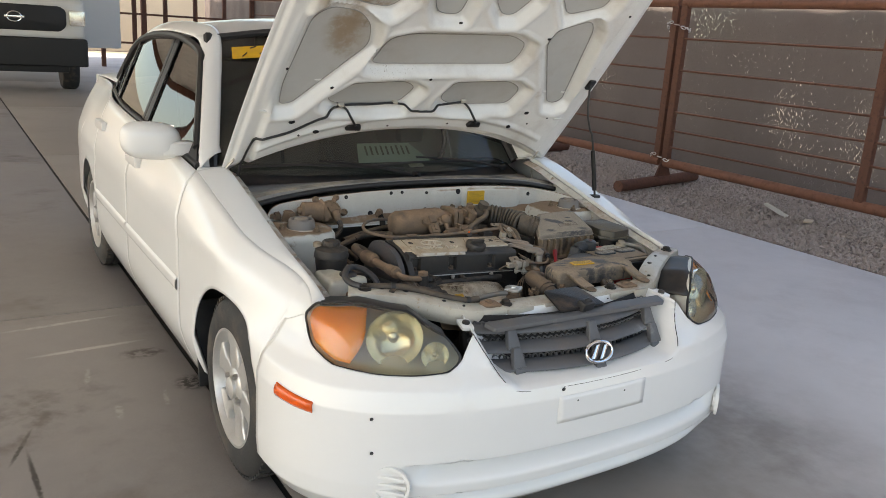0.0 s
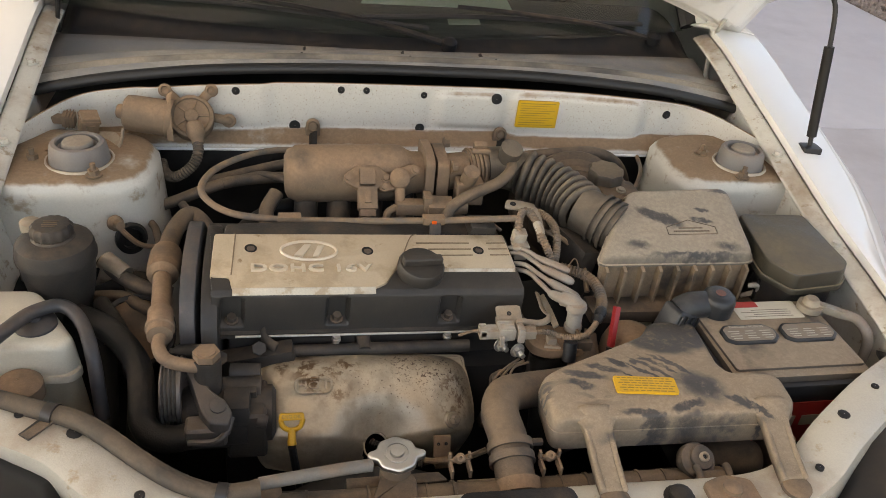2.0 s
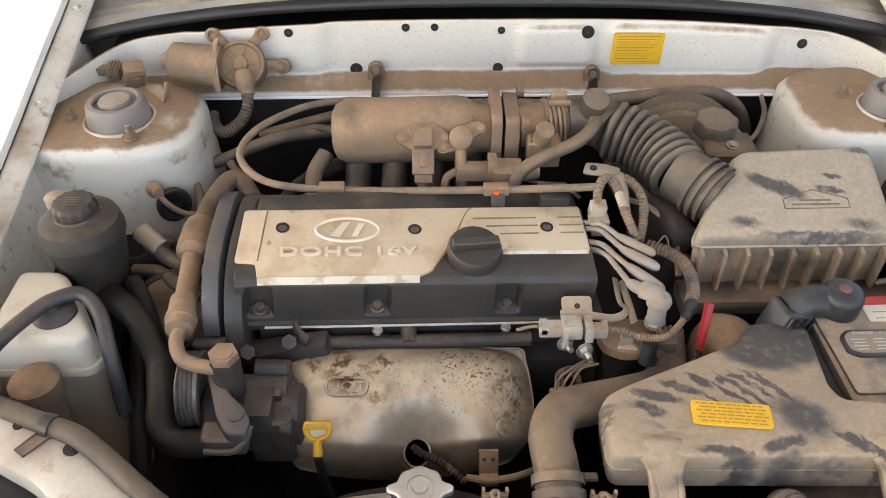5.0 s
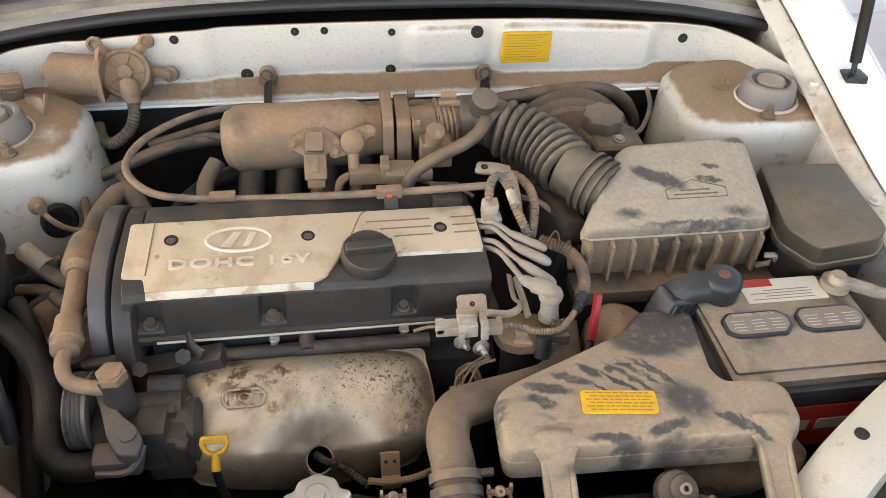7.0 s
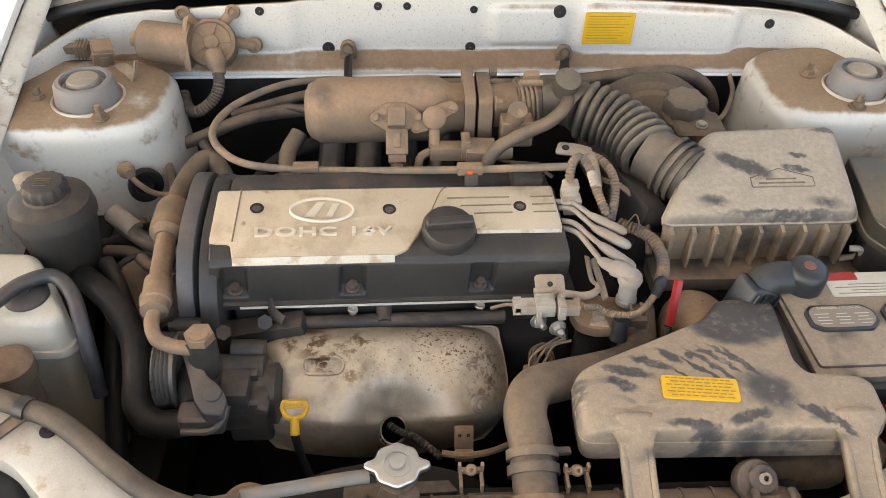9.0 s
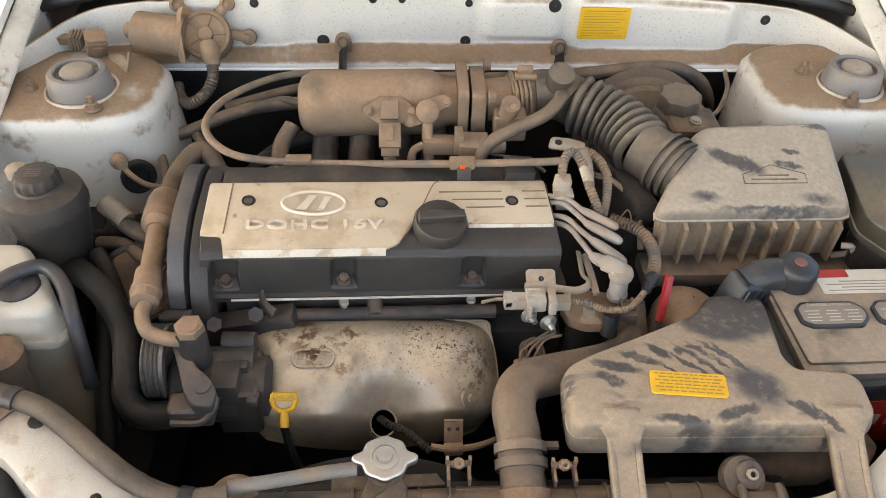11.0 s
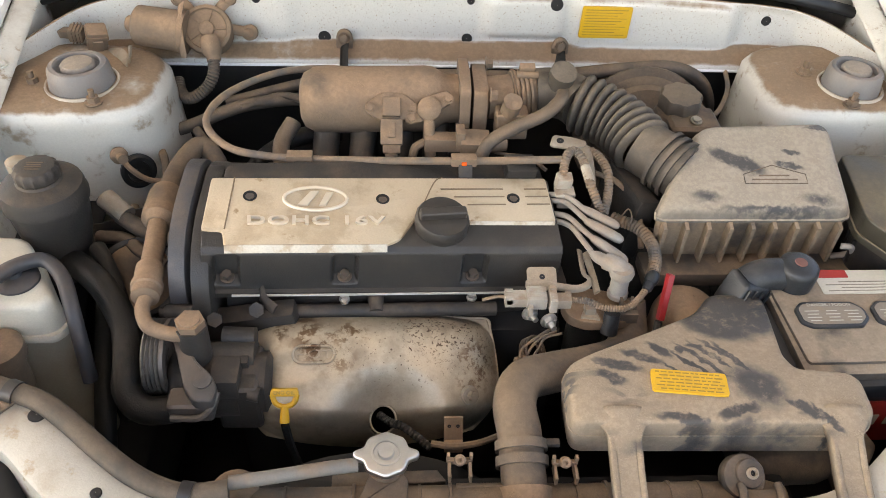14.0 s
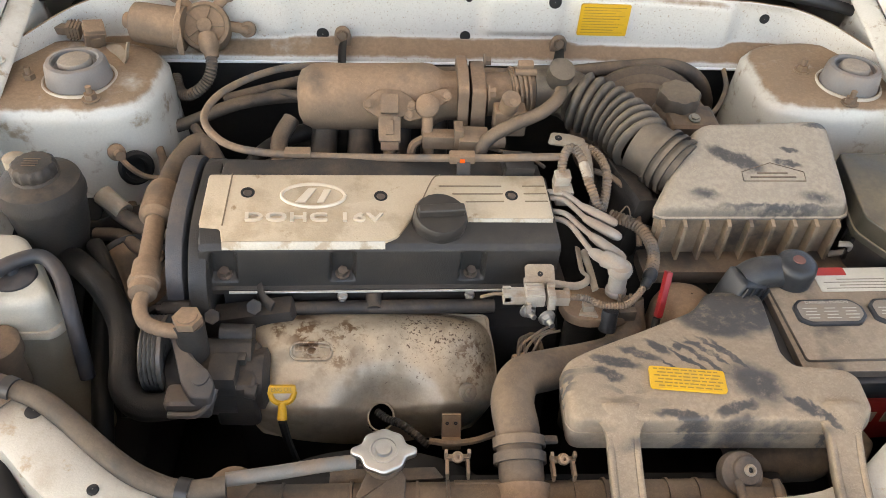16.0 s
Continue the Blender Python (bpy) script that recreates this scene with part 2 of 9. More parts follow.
    def blob(x, y, ang, hl, hw, soft=0.30):
        """1 inside an ellipse on the plan, 0 outside."""
        mp = n.new("ShaderNodeMapping")
        mp.vector_type = "TEXTURE"
        mp.inputs["Location"].default_value, mp.inputs["Rotation"].default_value, mp.inputs["Scale"].default_value = (x, y, 0), (0, 0, radians(ang)), (hl, hw, 1000)
        l.new(warped, mp.inputs["Vector"])
        ln = n.new("ShaderNodeVectorMath")
        ln.operation = "LENGTH"
        l.new(mp.outputs[0], ln.inputs[0])
        return ramp(ln.outputs["Value"], 1.0 + soft, 1.0 - soft)
    if second:
        f = ramp(noise_node(second_scale, 7, 0.66, 11.3), *second_at)
        col = mix(f, col, second)
        rgh = math_node("MULTIPLY_ADD", f, 0.75 - rough, rough)
        if metal:
            met = math_node("MULTIPLY", math_node("SUBTRACT", 1.0, f), metal)
    if dust:
        sep = n.new("ShaderNodeSeparateXYZ")
        l.new(geo.outputs["Normal"], sep.inputs[0])
        lean = math_node("MULTIPLY_ADD", math_node("SUBTRACT", noise_node(scale * 2.6, 6, 0.65, 31.0), 0.5), ragged, sep.outputs[2])
        up = math_node("MULTIPLY_ADD", ramp(lean, *up_at), dust_up, 1 - dust_up)
        patch = ramp(noise_node(scale * 0.8, 8, 0.6, 23.0), *dust_at)
        f = math_node("MULTIPLY", math_node("MULTIPLY", up, dust), patch)
        f = math_node("MINIMUM", f, 1.0)
        if smear:
            # wiped streaks and finger marks where the dust is gone
            mp = n.new("ShaderNodeMapping")
            mp.inputs["Rotation"].default_value, mp.inputs["Scale"].default_value = (0, 0, radians(-38)), (22, 62, 22)
            l.new(geo.outputs["Position"], mp.inputs["Vector"])
            st = n.new("ShaderNodeTexNoise")
            st.inputs["Scale"].default_value, st.inputs["Detail"].default_value, st.inputs["Distortion"].default_value = 1.0, 2.0, 0.8
            l.new(mp.outputs[0], st.inputs["Vector"])
            wipe = math_node("MULTIPLY", ramp(st.outputs["Fac"], 0.50, 0.57), ramp(noise_node(9.0, 2, 0.5, 40.0), 0.62 - 0.2 * smear, 0.72 - 0.2 * smear))
            f = math_node("MULTIPLY", f, math_node("MULTIPLY_ADD", wipe, -0.85, 1.0))
        if wipes:
            w = None
            for q in wipes:
                e = blob(*q)
                w = e if w is None else math_node("MAXIMUM", w, e)
            w = math_node("MULTIPLY", w, ramp(noise_node(48, 7, 0.75, 17.0), 0.24, 0.50))
            f = math_node("MULTIPLY", f, math_node("MULTIPLY_ADD", w, -0.90, 1.0))
        speck = ramp(noise_node(640, 4, 0.8, 1.0), 0.32, 0.68)
        dcol = mix(speck, tuple(0.66 * c for c in dust_col), tuple(1.22 * c for c in dust_col))
        dcol = mix(ramp(noise_node(38, 5, 0.6, 9.0), 0.35, 0.70), tuple(1.12 * c for c in dust_col), dcol)
        dcol = mix(ramp(noise_node(165, 6, 0.7, 19.0), 0.36, 0.62), tuple(0.90 * c for c in dust_col), dcol)
        col = mix(f, col, dcol)
        for x_, y_, a_, hl_, hw_, c_, ns_, lo_, hi_ in stains_and_shade:
            col = mix(math_node("MULTIPLY", blob(x_, y_, a_, hl_, hw_, 0.5), ramp(noise_node(ns_, 5, 0.65, 13.0), lo_, hi_)), col, c_)
        if isinstance(rgh, float):
            rgh = math_node("MULTIPLY_ADD", f, 0.9 - rough, rough)
        else:
            rgh = math_node("MAXIMUM", rgh, math_node("MULTIPLY", f, 0.9))
        if metal:
            met = math_node("MULTIPLY", math_node("SUBTRACT", 1.0, f), met)
        if coat:
            ct = math_node("MULTIPLY", math_node("SUBTRACT", 1.0, f), coat)
            l.new(ct, bs.inputs["Coat Weight"])
    elif coat:
        bs.inputs["Coat Weight"].default_value = coat
    bs.inputs["Coat Roughness"].default_value = 0.04
    l.new(col, bs.inputs["Base Color"])
    for key, val in (("Roughness", rgh), ("Metallic", met)):
        if isinstance(val, (int, float)):
            bs.inputs[key].default_value = val
        else:
            l.new(val, bs.inputs[key])
    bs.inputs["Specular IOR Level"].default_value = spec
    bs.inputs["Transmission Weight"].default_value = trans
    bs.inputs["IOR"].default_value = ior
    bs.inputs["Alpha"].default_value = alpha
    if dust > 0.3 and not bump:
        bump, bump_scale = 0.22, 480.0
    if bump:
        bp = n.new("ShaderNodeBump")
        bp.inputs["Strength"].default_value, bp.inputs["Distance"].default_value = bump, 0.002
        l.new(math_node("ADD", noise_node(bump_scale, 3, 0.6, 5.0), math_node("MULTIPLY", big, 2.0)), bp.inputs["Height"])
        l.new(bp.outputs[0], bs.inputs["Normal"])
    return m

M = {}
M["white"] = mat("white_paint", (0.76, 0.76, 0.74), 0.30, coat=0.6, grain=0.015, scale=2)
M["white_in"] = mat("white_paint_dusty", (0.565, 0.545, 0.485), 0.34, dust=0.75, dust_at=(0.42, 0.66), dust_up=0.7, up_at=(0.4, 0.95), ragged=0.6, scale=9, grain=0.05, second=(0.30, 0.23, 0.16), second_scale=50, second_at=(0.55, 0.70))
M["white_wall"] = mat("white_firewall", (0.575, 0.555, 0.505), 0.34, dust=1.0, dust_at=(0.18, 0.42), dust_up=0.94, up_at=(0.36, 0.72), ragged=0.55, scale=11, grain=0.06, second=(0.36, 0.29, 0.22), second_scale=300, second_at=(0.56, 0.68), bump=0.08, bump_scale=160)
M["hood_in"] = mat("white_hood_underside", (0.75, 0.75, 0.725), 0.42, grain=0.05, scale=6, second=(0.40, 0.31, 0.22), second_scale=4.2, second_at=(0.60, 0.80), dust=0.25, dust_at=(0.5, 0.7), dust_up=0.0,
                   stains_and_shade=((-0.47, -0.02, 70, 0.22, 0.07, (0.36, 0.28, 0.20), 9, 0.42, 0.66), (-0.20, -0.10, 20, 0.16, 0.05, (0.50, 0.43, 0.34), 10, 0.45, 0.7), (-0.18, 0.20, 10, 0.10, 0.05, (0.30, 0.26, 0.20), 220, 0.60, 0.66)))
M["hood_skin"] = mat("grey_primed_skin", (0.47, 0.47, 0.45), 0.5, grain=0.06, scale=5, second=(0.42, 0.40, 0.36), second_scale=7, second_at=(0.5, 0.75), dust=0.2, dust_at=(0.45, 0.7), dust_up=0.0,
                     stains_and_shade=((-0.45, -0.02, 70, 0.20, 0.06, (0.30, 0.23, 0.16), 9, 0.40, 0.62), (-0.36, 0.02, 20, 0.08, 0.05, (0.26, 0.20, 0.14), 16, 0.42, 0.62)))
M["bead"] = mat("grey_sealant", (0.30, 0.295, 0.275), 0.6, grain=0.1, scale=30)
M["tower_top"] = mat("dusty_tower", (0.565, 0.550, 0.49), 0.32, dust=1.0, dust_at=(0.12, 0.40), dust_up=0.90, up_at=(0.52, 0.93), ragged=0.75, scale=15, second=(0.30, 0.235, 0.165), second_scale=24, second_at=(0.54, 0.70), bump=0.12, bump_scale=120, coat=0.2, dust_col=(0.255, 0.172, 0.108))
M["black"] = mat("black_plastic_dusty", (0.011, 0.011, 0.012), 0.42, dust=0.42, dust_at=(0.45, 0.75), dust_up=0.75, scale=18, spec=0.28)
M["black_clean"] = mat("black_plastic", (0.0148, 0.0148, 0.0163), 0.42, dust=0.16, dust_at=(0.4, 0.8), scale=20)
M["cover"] = mat("black_valve_cover", (0.026, 0.0245, 0.0235), 0.42, dust=0.26, dust_at=(0.35, 0.8), dust_up=0.3, scale=16, bump=0.25, bump_scale=500, spec=0.42, dust_col=(0.15, 0.115, 0.08))
M["airbox"] = mat("airbox_plastic", (0.026, 0.027, 0.030), 0.45, dust=0.97, dust_at=(0.22, 0.42), dust_up=0.62, up_at=(0.0, 0.7), scale=11, dust_col=(0.30, 0.252, 0.196),
                  wipes=((0.338, -0.0848, -28, 0.03, 0.009), (0.358, -0.0935, -26, 0.024, 0.011), (0.4206, -0.074, -10, 0.012, 0.004), (0.412, -0.0935, -10, 0.017, 0.0045), (0.2975, -0.1381, -5, 0.016, 0.005, 0.8), (0.443, -0.1412, -10, 0.018, 0.006, 0.8), (0.385, -0.1524, 0, 0.07, 0.003, 0.6), (0.47, -0.0352, 0, 0.02, 0.004)))
M["snorkel"] = mat("smeared_snorkel_plastic", (0.026, 0.028, 0.032), 0.45, dust=0.97, dust_at=(0.16, 0.40), dust_up=0.30, scale=13, smear=0.45, dust_col=(0.285, 0.220, 0.155),
                   wipes=((0.169, -0.366, -29, 0.023, 0.0065), (0.191, -0.357, -45, 0.017, 0.005), (0.143, -0.378, -18, 0.025, 0.0065), (0.132, -0.393, -32, 0.017, 0.0065), (0.213, -0.357, 0, 0.007, 0.004), (0.231, -0.352, -20, 0.010, 0.004), (0.284, -0.408, -35, 0.030, 0.020, 0.5), (0.290, -0.285, -8, 0.070, 0.050, 0.15), (0.268, -0.318, -20, 0.042, 0.024, 0.3), (0.178, -0.466, 10, 0.040, 0.008, 0.6), (0.200, -0.446, -12, 0.030, 0.005), (0.245, -0.458, 20, 0.030, 0.008, 0.6), (0.305, -0.460, -5, 0.040, 0.007, 0.6), (0.325, -0.436, -30, 0.022, 0.006), (0.345, -0.448, -55, 0.020, 0.003), (0.256, -0.438, 15, 0.024, 0.006), (0.235, -0.374, -50, 0.034, 0.0035), (0.245, -0.366, -50, 0.030, 0.003), (0.222, -0.380, -46, 0.030, 0.0025), (0.256, -0.362, -52, 0.026, 0.003), (0.268, -0.372, -58, 0.030, 0.003), (0.205, -0.392, -42, 0.026, 0.002), (0.10, -0.475, 0, 0.018, 0.005)))
M["case_dusty"] = mat("brown_dusted_case", (0.045, 0.040, 0.036), 0.55, dust=0.95, dust_at=(0.26, 0.56), dust_up=0.12, scale=24, dust_col=(0.25, 0.180, 0.118))
M["cap_dusty"] = mat("dust_caked_cap", (0.15, 0.14, 0.13), 0.6, dust=0.9, dust_at=(0.25, 0.5), dust_up=0.6, scale=24, dust_col=(0.29, 0.235, 0.18))
M["mount_rubber"] = mat("grey_dusty_rubber", (0.17, 0.165, 0.16), 0.55, dust=0.5, dust_at=(0.35, 0.65), dust_up=0.6, scale=24)
M["dirty"] = mat("caked_dust", (0.0858, 0.0663, 0.0484), 0.7, dust=1.0, dust_at=(0.25, 0.55), dust_up=0.5, scale=14, bump=0.25, dust_col=(0.250, 0.162, 0.101))
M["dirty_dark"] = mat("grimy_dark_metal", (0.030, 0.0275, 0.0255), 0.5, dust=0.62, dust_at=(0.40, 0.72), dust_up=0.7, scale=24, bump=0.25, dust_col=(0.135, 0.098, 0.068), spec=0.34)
# near-black stands in for the shade in holes, gaps and lower bay
M["void"] = mat("void_black", (0.010, 0.009, 0.009), 0.8)
M["hose"] = mat("rubber_hose_dusty", (0.0351, 0.0312, 0.0281), 0.6, dust=0.8, dust_at=(0.28, 0.6), dust_up=0.7, up_at=(-0.1, 0.7), scale=16, dust_col=(0.203, 0.14, 0.0897))
M["bellows"] = mat("ribbed_rubber", (0.030, 0.028, 0.026), 0.5, dust=0.72, dust_at=(0.26, 0.62), dust_up=0.75, up_at=(0.0, 0.8), scale=20, dust_col=(0.205, 0.160, 0.115), spec=0.35)
M["hose_dark"] = mat("rubber_hose", (0.011, 0.0105, 0.010), 0.5, dust=0.34, dust_at=(0.42, 0.75), dust_up=0.85, scale=18, dust_col=(0.11, 0.082, 0.056), spec=0.28)
M["plate"] = mat("cream_alloy_plate", (0.52, 0.425, 0.305), 0.40, metal=0.2, dust=0.6, dust_at=(0.46, 0.60), dust_up=0.0, scale=20, dust_col=(0.36, 0.265, 0.165), grain=0.05, second=(0.30, 0.205, 0.12), second_scale=46, second_at=(0.62, 0.72))
M["groove"] = mat("brown_groove", (0.20, 0.145, 0.09), 0.6, grain=0.1, scale=60)
M["plate_hi"] = mat("raised_alloy_letters", (0.62, 0.54, 0.43), 0.33, metal=0.3, grain=0.03)
M["edge"] = mat("worn_bright_edge", (0.50, 0.45, 0.37), 0.45, metal=0.3, grain=0.1, scale=50, dust=0.7, dust_at=(0.48, 0.60), dust_up=0.0, dust_col=(0.34, 0.25, 0.16))
M["shield"] = mat("heat_shield_steel", (0.47, 0.395, 0.295), 0.40, metal=0.65, dust=0.55, dust_at=(0.50, 0.66), dust_up=0.1, scale=17, bump=0.10, bump_scale=200, dust_col=(0.19, 0.13, 0.08), second=(0.34, 0.28, 0.20), second_scale=28, second_at=(0.45, 0.7),
                  stains_and_shade=((-0.204, -0.250, 0, 0.010, 0.007, (0.13, 0.075, 0.04), 60, 0.3, 0.4), (-0.188, -0.285, -35, 0.045, 0.022, (0.15, 0.09, 0.05), 55, 0.47, 0.58), (-0.158, -0.270, 0, 0.026, 0.016, (0.16, 0.10, 0.055), 70, 0.50, 0.60), (-0.232, -0.262, 80, 0.025, 0.008, (0.14, 0.09, 0.05), 60, 0.42, 0.55), (-0.038, -0.258, -10, 0.062, 0.034, (0.085, 0.052, 0.034), 260, 0.55, 0.62), (-0.09, -0.29, 0, 0.08, 0.03, (0.11, 0.07, 0.045), 240, 0.60, 0.66), (0.0, -0.29, 60, 0.03, 0.02, (0.15, 0.09, 0.05), 80, 0.48, 0.6)))
M["steel"] = mat("bright_steel", (0.50, 0.50, 0.49), 0.30, metal=1.0, grain=0.10, scale=60, dust=0.2, dust_at=(0.4, 0.8))
M["cad"] = mat("dull_zinc", (0.37, 0.34, 0.281), 0.5, metal=0.7, dust=0.7, dust_at=(0.3, 0.65), dust_up=0.4, scale=30)
M["tan_plate"] = mat("tan_dusted_plate", (0.33, 0.30, 0.25), 0.5, metal=0.3, dust=0.9, dust_at=(0.22, 0.55), dust_up=0.5, scale=30, dust_col=(0.30, 0.225, 0.155))
M["bright_zinc"] = mat("bright_zinc", (0.55, 0.54, 0.51), 0.35, metal=0.9, dust=0.35, dust_at=(0.4, 0.7), dust_up=0.4, scale=60)
M["bolt"] = mat("worn_bolt", (0.118, 0.0962, 0.0814), 0.5, metal=0.6, dust=0.5, dust_at=(0.4, 0.7), scale=60)
M["yellow_label"] = mat("yellow_label", (0.629, 0.357, 0.017), 0.45, grain=0.05, dust=0.35, dust_at=(0.45, 0.8), scale=30)
M["yellow"] = mat("yellow_plastic", (0.561, 0.306, 0.0127), 0.4, grain=0.08, dust=0.5, dust_at=(0.5, 0.8), scale=60)
M["ink"] = mat("label_print", (0.30, 0.19, 0.03), 0.6, grain=0.1)
M["red"] = mat("red_plastic", (0.252, 0.0133, 0.0163), 0.45, dust=0.4, dust_at=(0.5, 0.8))
M["bottle"] = mat("milky_plastic", (0.56, 0.53, 0.44), 0.40, dust=0.45, dust_at=(0.48, 0.70), dust_up=0.8, scale=12)
M["white_rail"] = mat("white_rail_paint", (0.46, 0.435, 0.37), 0.32, dust=0.6, dust_at=(0.48, 0.68), dust_up=0.6, up_at=(0.4, 0.95), ragged=0.6, scale=9, grain=0.05, second=(0.36, 0.28, 0.19), second_scale=40, second_at=(0.57, 0.72), coat=0.2)
M["paper"] = mat("white_label", (0.533, 0.503, 0.429), 0.6, dust=0.3, dust_at=(0.4, 0.8))
M["paper_red"] = mat("red_label", (0.37, 0.0296, 0.0259), 0.5, dust=0.3, dust_at=(0.5, 0.8))
M["grey_ink"] = mat("grey_print", (0.207, 0.185, 0.148), 0.6)
M["wire"] = mat("grey_ignition_lead", (0.252, 0.237, 0.215), 0.55, dust=0.6, dust_at=(0.35, 0.65), dust_up=0.3, scale=30)
M["braid"] = mat("wiring_conduit", (0.104, 0.0925, 0.0814), 0.65, dust=0.9, dust_at=(0.3, 0.6), dust_up=0.3, scale=40)
M["wiper_grey"] = mat("grey_dusty_cowl", (0.20, 0.20, 0.20), 0.5, dust=0.85, dust_at=(0.36, 0.62), dust_up=0.4, scale=7, dust_col=(0.38, 0.34, 0.285))
M["cowl_dusty"] = mat("brown_dusted_rubber_lip", (0.07, 0.065, 0.06), 0.6, dust=0.9, dust_at=(0.30, 0.60), dust_up=0.3, scale=9, dust_col=(0.27, 0.225, 0.175))
M["grille"] = mat("grey_grille_plastic", (0.10, 0.103, 0.108), 0.45, dust=0.2, dust_at=(0.45, 0.7), scale=10, second=(0.25, 0.25, 0.25), second_scale=7, second_at=(0.6, 0.75))
M["chrome"] = mat("chrome", (0.85, 0.85, 0.85), 0.08, metal=1.0, grain=0.01)
M["alloy"] = mat("silver_alloy", (0.58, 0.57, 0.55), 0.36, metal=0.6, grain=0.05, dust=0.3, dust_at=(0.5, 0.8), dust_up=0.2)
M["tyre"] = mat("tyre_rubber", (0.03, 0.03, 0.03), 0.75, dust=0.35, dust_at=(0.45, 0.75), dust_up=0.0, scale=14, dust_col=(0.22, 0.17, 0.13), bump=0.3)
M["amber"] = mat("amber_lens", (1.0, 0.33, 0.0), 0.18, coat=0.6, grain=0.1, scale=40, spec=0.6)
M["marker"] = mat("orange_marker", (0.72, 0.10, 0.01), 0.22, coat=0.5, grain=0.1, scale=60)
M["lens"] = mat("hazy_lamp_lens", (0.80, 0.76, 0.60), 0.14, trans=0.88, ior=1.35, grain=0.03, scale=12)
M["reflector"] = mat("lamp_reflector", (0.86, 0.84, 0.76), 0.20, metal=0.85, grain=0.06, scale=14)
M["lamp_body"] = mat("lamp_housing", (0.62, 0.60, 0.53), 0.30, metal=0.15, grain=0.08)
M["coil_plastic"] = mat("dirty_pale_plastic", (0.37, 0.335, 0.28), 0.5, dust=0.8, dust_at=(0.35, 0.62), dust_up=0.4, scale=40, bump=0.3)
M["rim_dusty"] = mat("dusty_white_rim", (0.52, 0.46, 0.38), 0.5, dust=0.5, dust_at=(0.35, 0.6), scale=40)
M["slate_rubber"] = mat("slate_rubber", (0.015, 0.018, 0.022), 0.40, dust=0.35, dust_at=(0.45, 0.75), scale=22, dust_col=(0.13, 0.115, 0.10))
M["pale_rubber"] = mat("pale_grey_rubber", (0.15, 0.14, 0.125), 0.55, dust=0.5, dust_at=(0.4, 0.65), dust_up=0.3, scale=30)
M["dim_red"] = mat("dim_red_disc", (0.10, 0.02, 0.02), 0.5, dust=0.3)
M["vent_label"] = mat("faded_warning_label", (0.20, 0.17, 0.135), 0.6, dust=0.4, dust_at=(0.4, 0.7), scale=40)
M["pale_ink"] = mat("pale_print", (0.40, 0.37, 0.31), 0.6, grain=0.15, scale=60)
M["seal"] = mat("black_rubber_trim", (0.015, 0.015, 0.016), 0.5, grain=0.08)
M["interior"] = mat("dark_cabin", (0.05, 0.052, 0.05), 0.7, grain=0.1, scale=4)
M["concrete"] = mat("grey_concrete", (0.305, 0.278, 0.258), 0.66, scale=1.1, grain=0.13, second=(0.20, 0.172, 0.15), second_scale=1.7, second_at=(0.52, 0.78), bump=0.15, bump_scale=120, dust=0.3, dust_at=(0.45, 0.7), dust_up=0.0, dust_col=(0.34, 0.31, 0.28),
                    stains_and_shade=((-1.105, 1.526, 6, 0.20, 0.013, (0.50, 0.47, 0.43), 20, 0.30, 0.55), (-1.045, 1.185, 4, 0.18, 0.014, (0.52, 0.49, 0.45), 20, 0.25, 0.5), (-1.34, 0.20, 92, 0.15, 0.008, (0.07, 0.06, 0.05), 30, 0.2, 0.5), (-1.36, 0.42, 70, 0.10, 0.007, (0.07, 0.06, 0.05), 30, 0.2, 0.5), (-0.847, 1.056, 0, 0.08, 0.05, (0.12, 0.10, 0.085), 25, 0.4, 0.6), (-0.735, 0.69, 10, 0.06, 0.06, (0.06, 0.05, 0.04), 40, 0.42, 0.55), (-1.09, 0.89, 80, 0.08, 0.010, (0.42, 0.39, 0.36), 30, 0.4, 0.6), (-1.035, 0.552, 85, 0.06, 0.012, (0.42, 0.39, 0.36), 30, 0.4, 0.6), (-0.86, 0.597, 80, 0.06, 0.010, (0.42, 0.39, 0.36), 30, 0.4, 0.6), (-1.5, 0.6, 20, 0.5, 0.25, (0.17, 0.145, 0.125), 6, 0.45, 0.7), (-1.1, -0.6, 60, 0.5, 0.3, (0.20, 0.175, 0.15), 7, 0.45, 0.7)))
# skylight by the gravel and shade towards the car are painted into this colour
M["slab"] = mat("concrete_painted_shade", (0.72, 0.705, 0.715), 0.62, scale=1.1, grain=0.08, bump=0.12, bump_scale=150, second=(0.60, 0.58, 0.585), second_scale=1.3, second_at=(0.45, 0.75), dust=0.12, dust_at=(0.4, 0.7), dust_up=0.0, dust_col=(0.50, 0.47, 0.45),
                # ellipses: brown floor tone with the canopy's soft shade in it
                stains_and_shade=((-0.7, 4.0, 0, 1.95, 40.0, (0.255, 0.225, 0.202), 3, -0.6, -0.2), (0.4, -0.6, 60, 1.3, 0.8, (0.20, 0.178, 0.16), 3, 0.30, 0.75)))
M["joint"] = mat("dark_joint", (0.04, 0.036, 0.032), 0.9)
M["gravel_bed"] = mat("gravel_soil", (0.24, 0.20, 0.18), 0.9, scale=30, grain=0.35, bump=0.8, bump_scale=60)
M["stone"] = mat("gravel_stone", (0.35, 0.29, 0.26), 0.85, scale=60, grain=0.25, second=(0.42, 0.37, 0.34), second_scale=20, second_at=(0.5, 0.7))
M["rust"] = mat("rusty_pipe", (0.115, 0.048, 0.031), 0.75, scale=14, grain=0.25, second=(0.07, 0.03, 0.022), second_scale=30, second_at=(0.5, 0.7), bump=0.3)
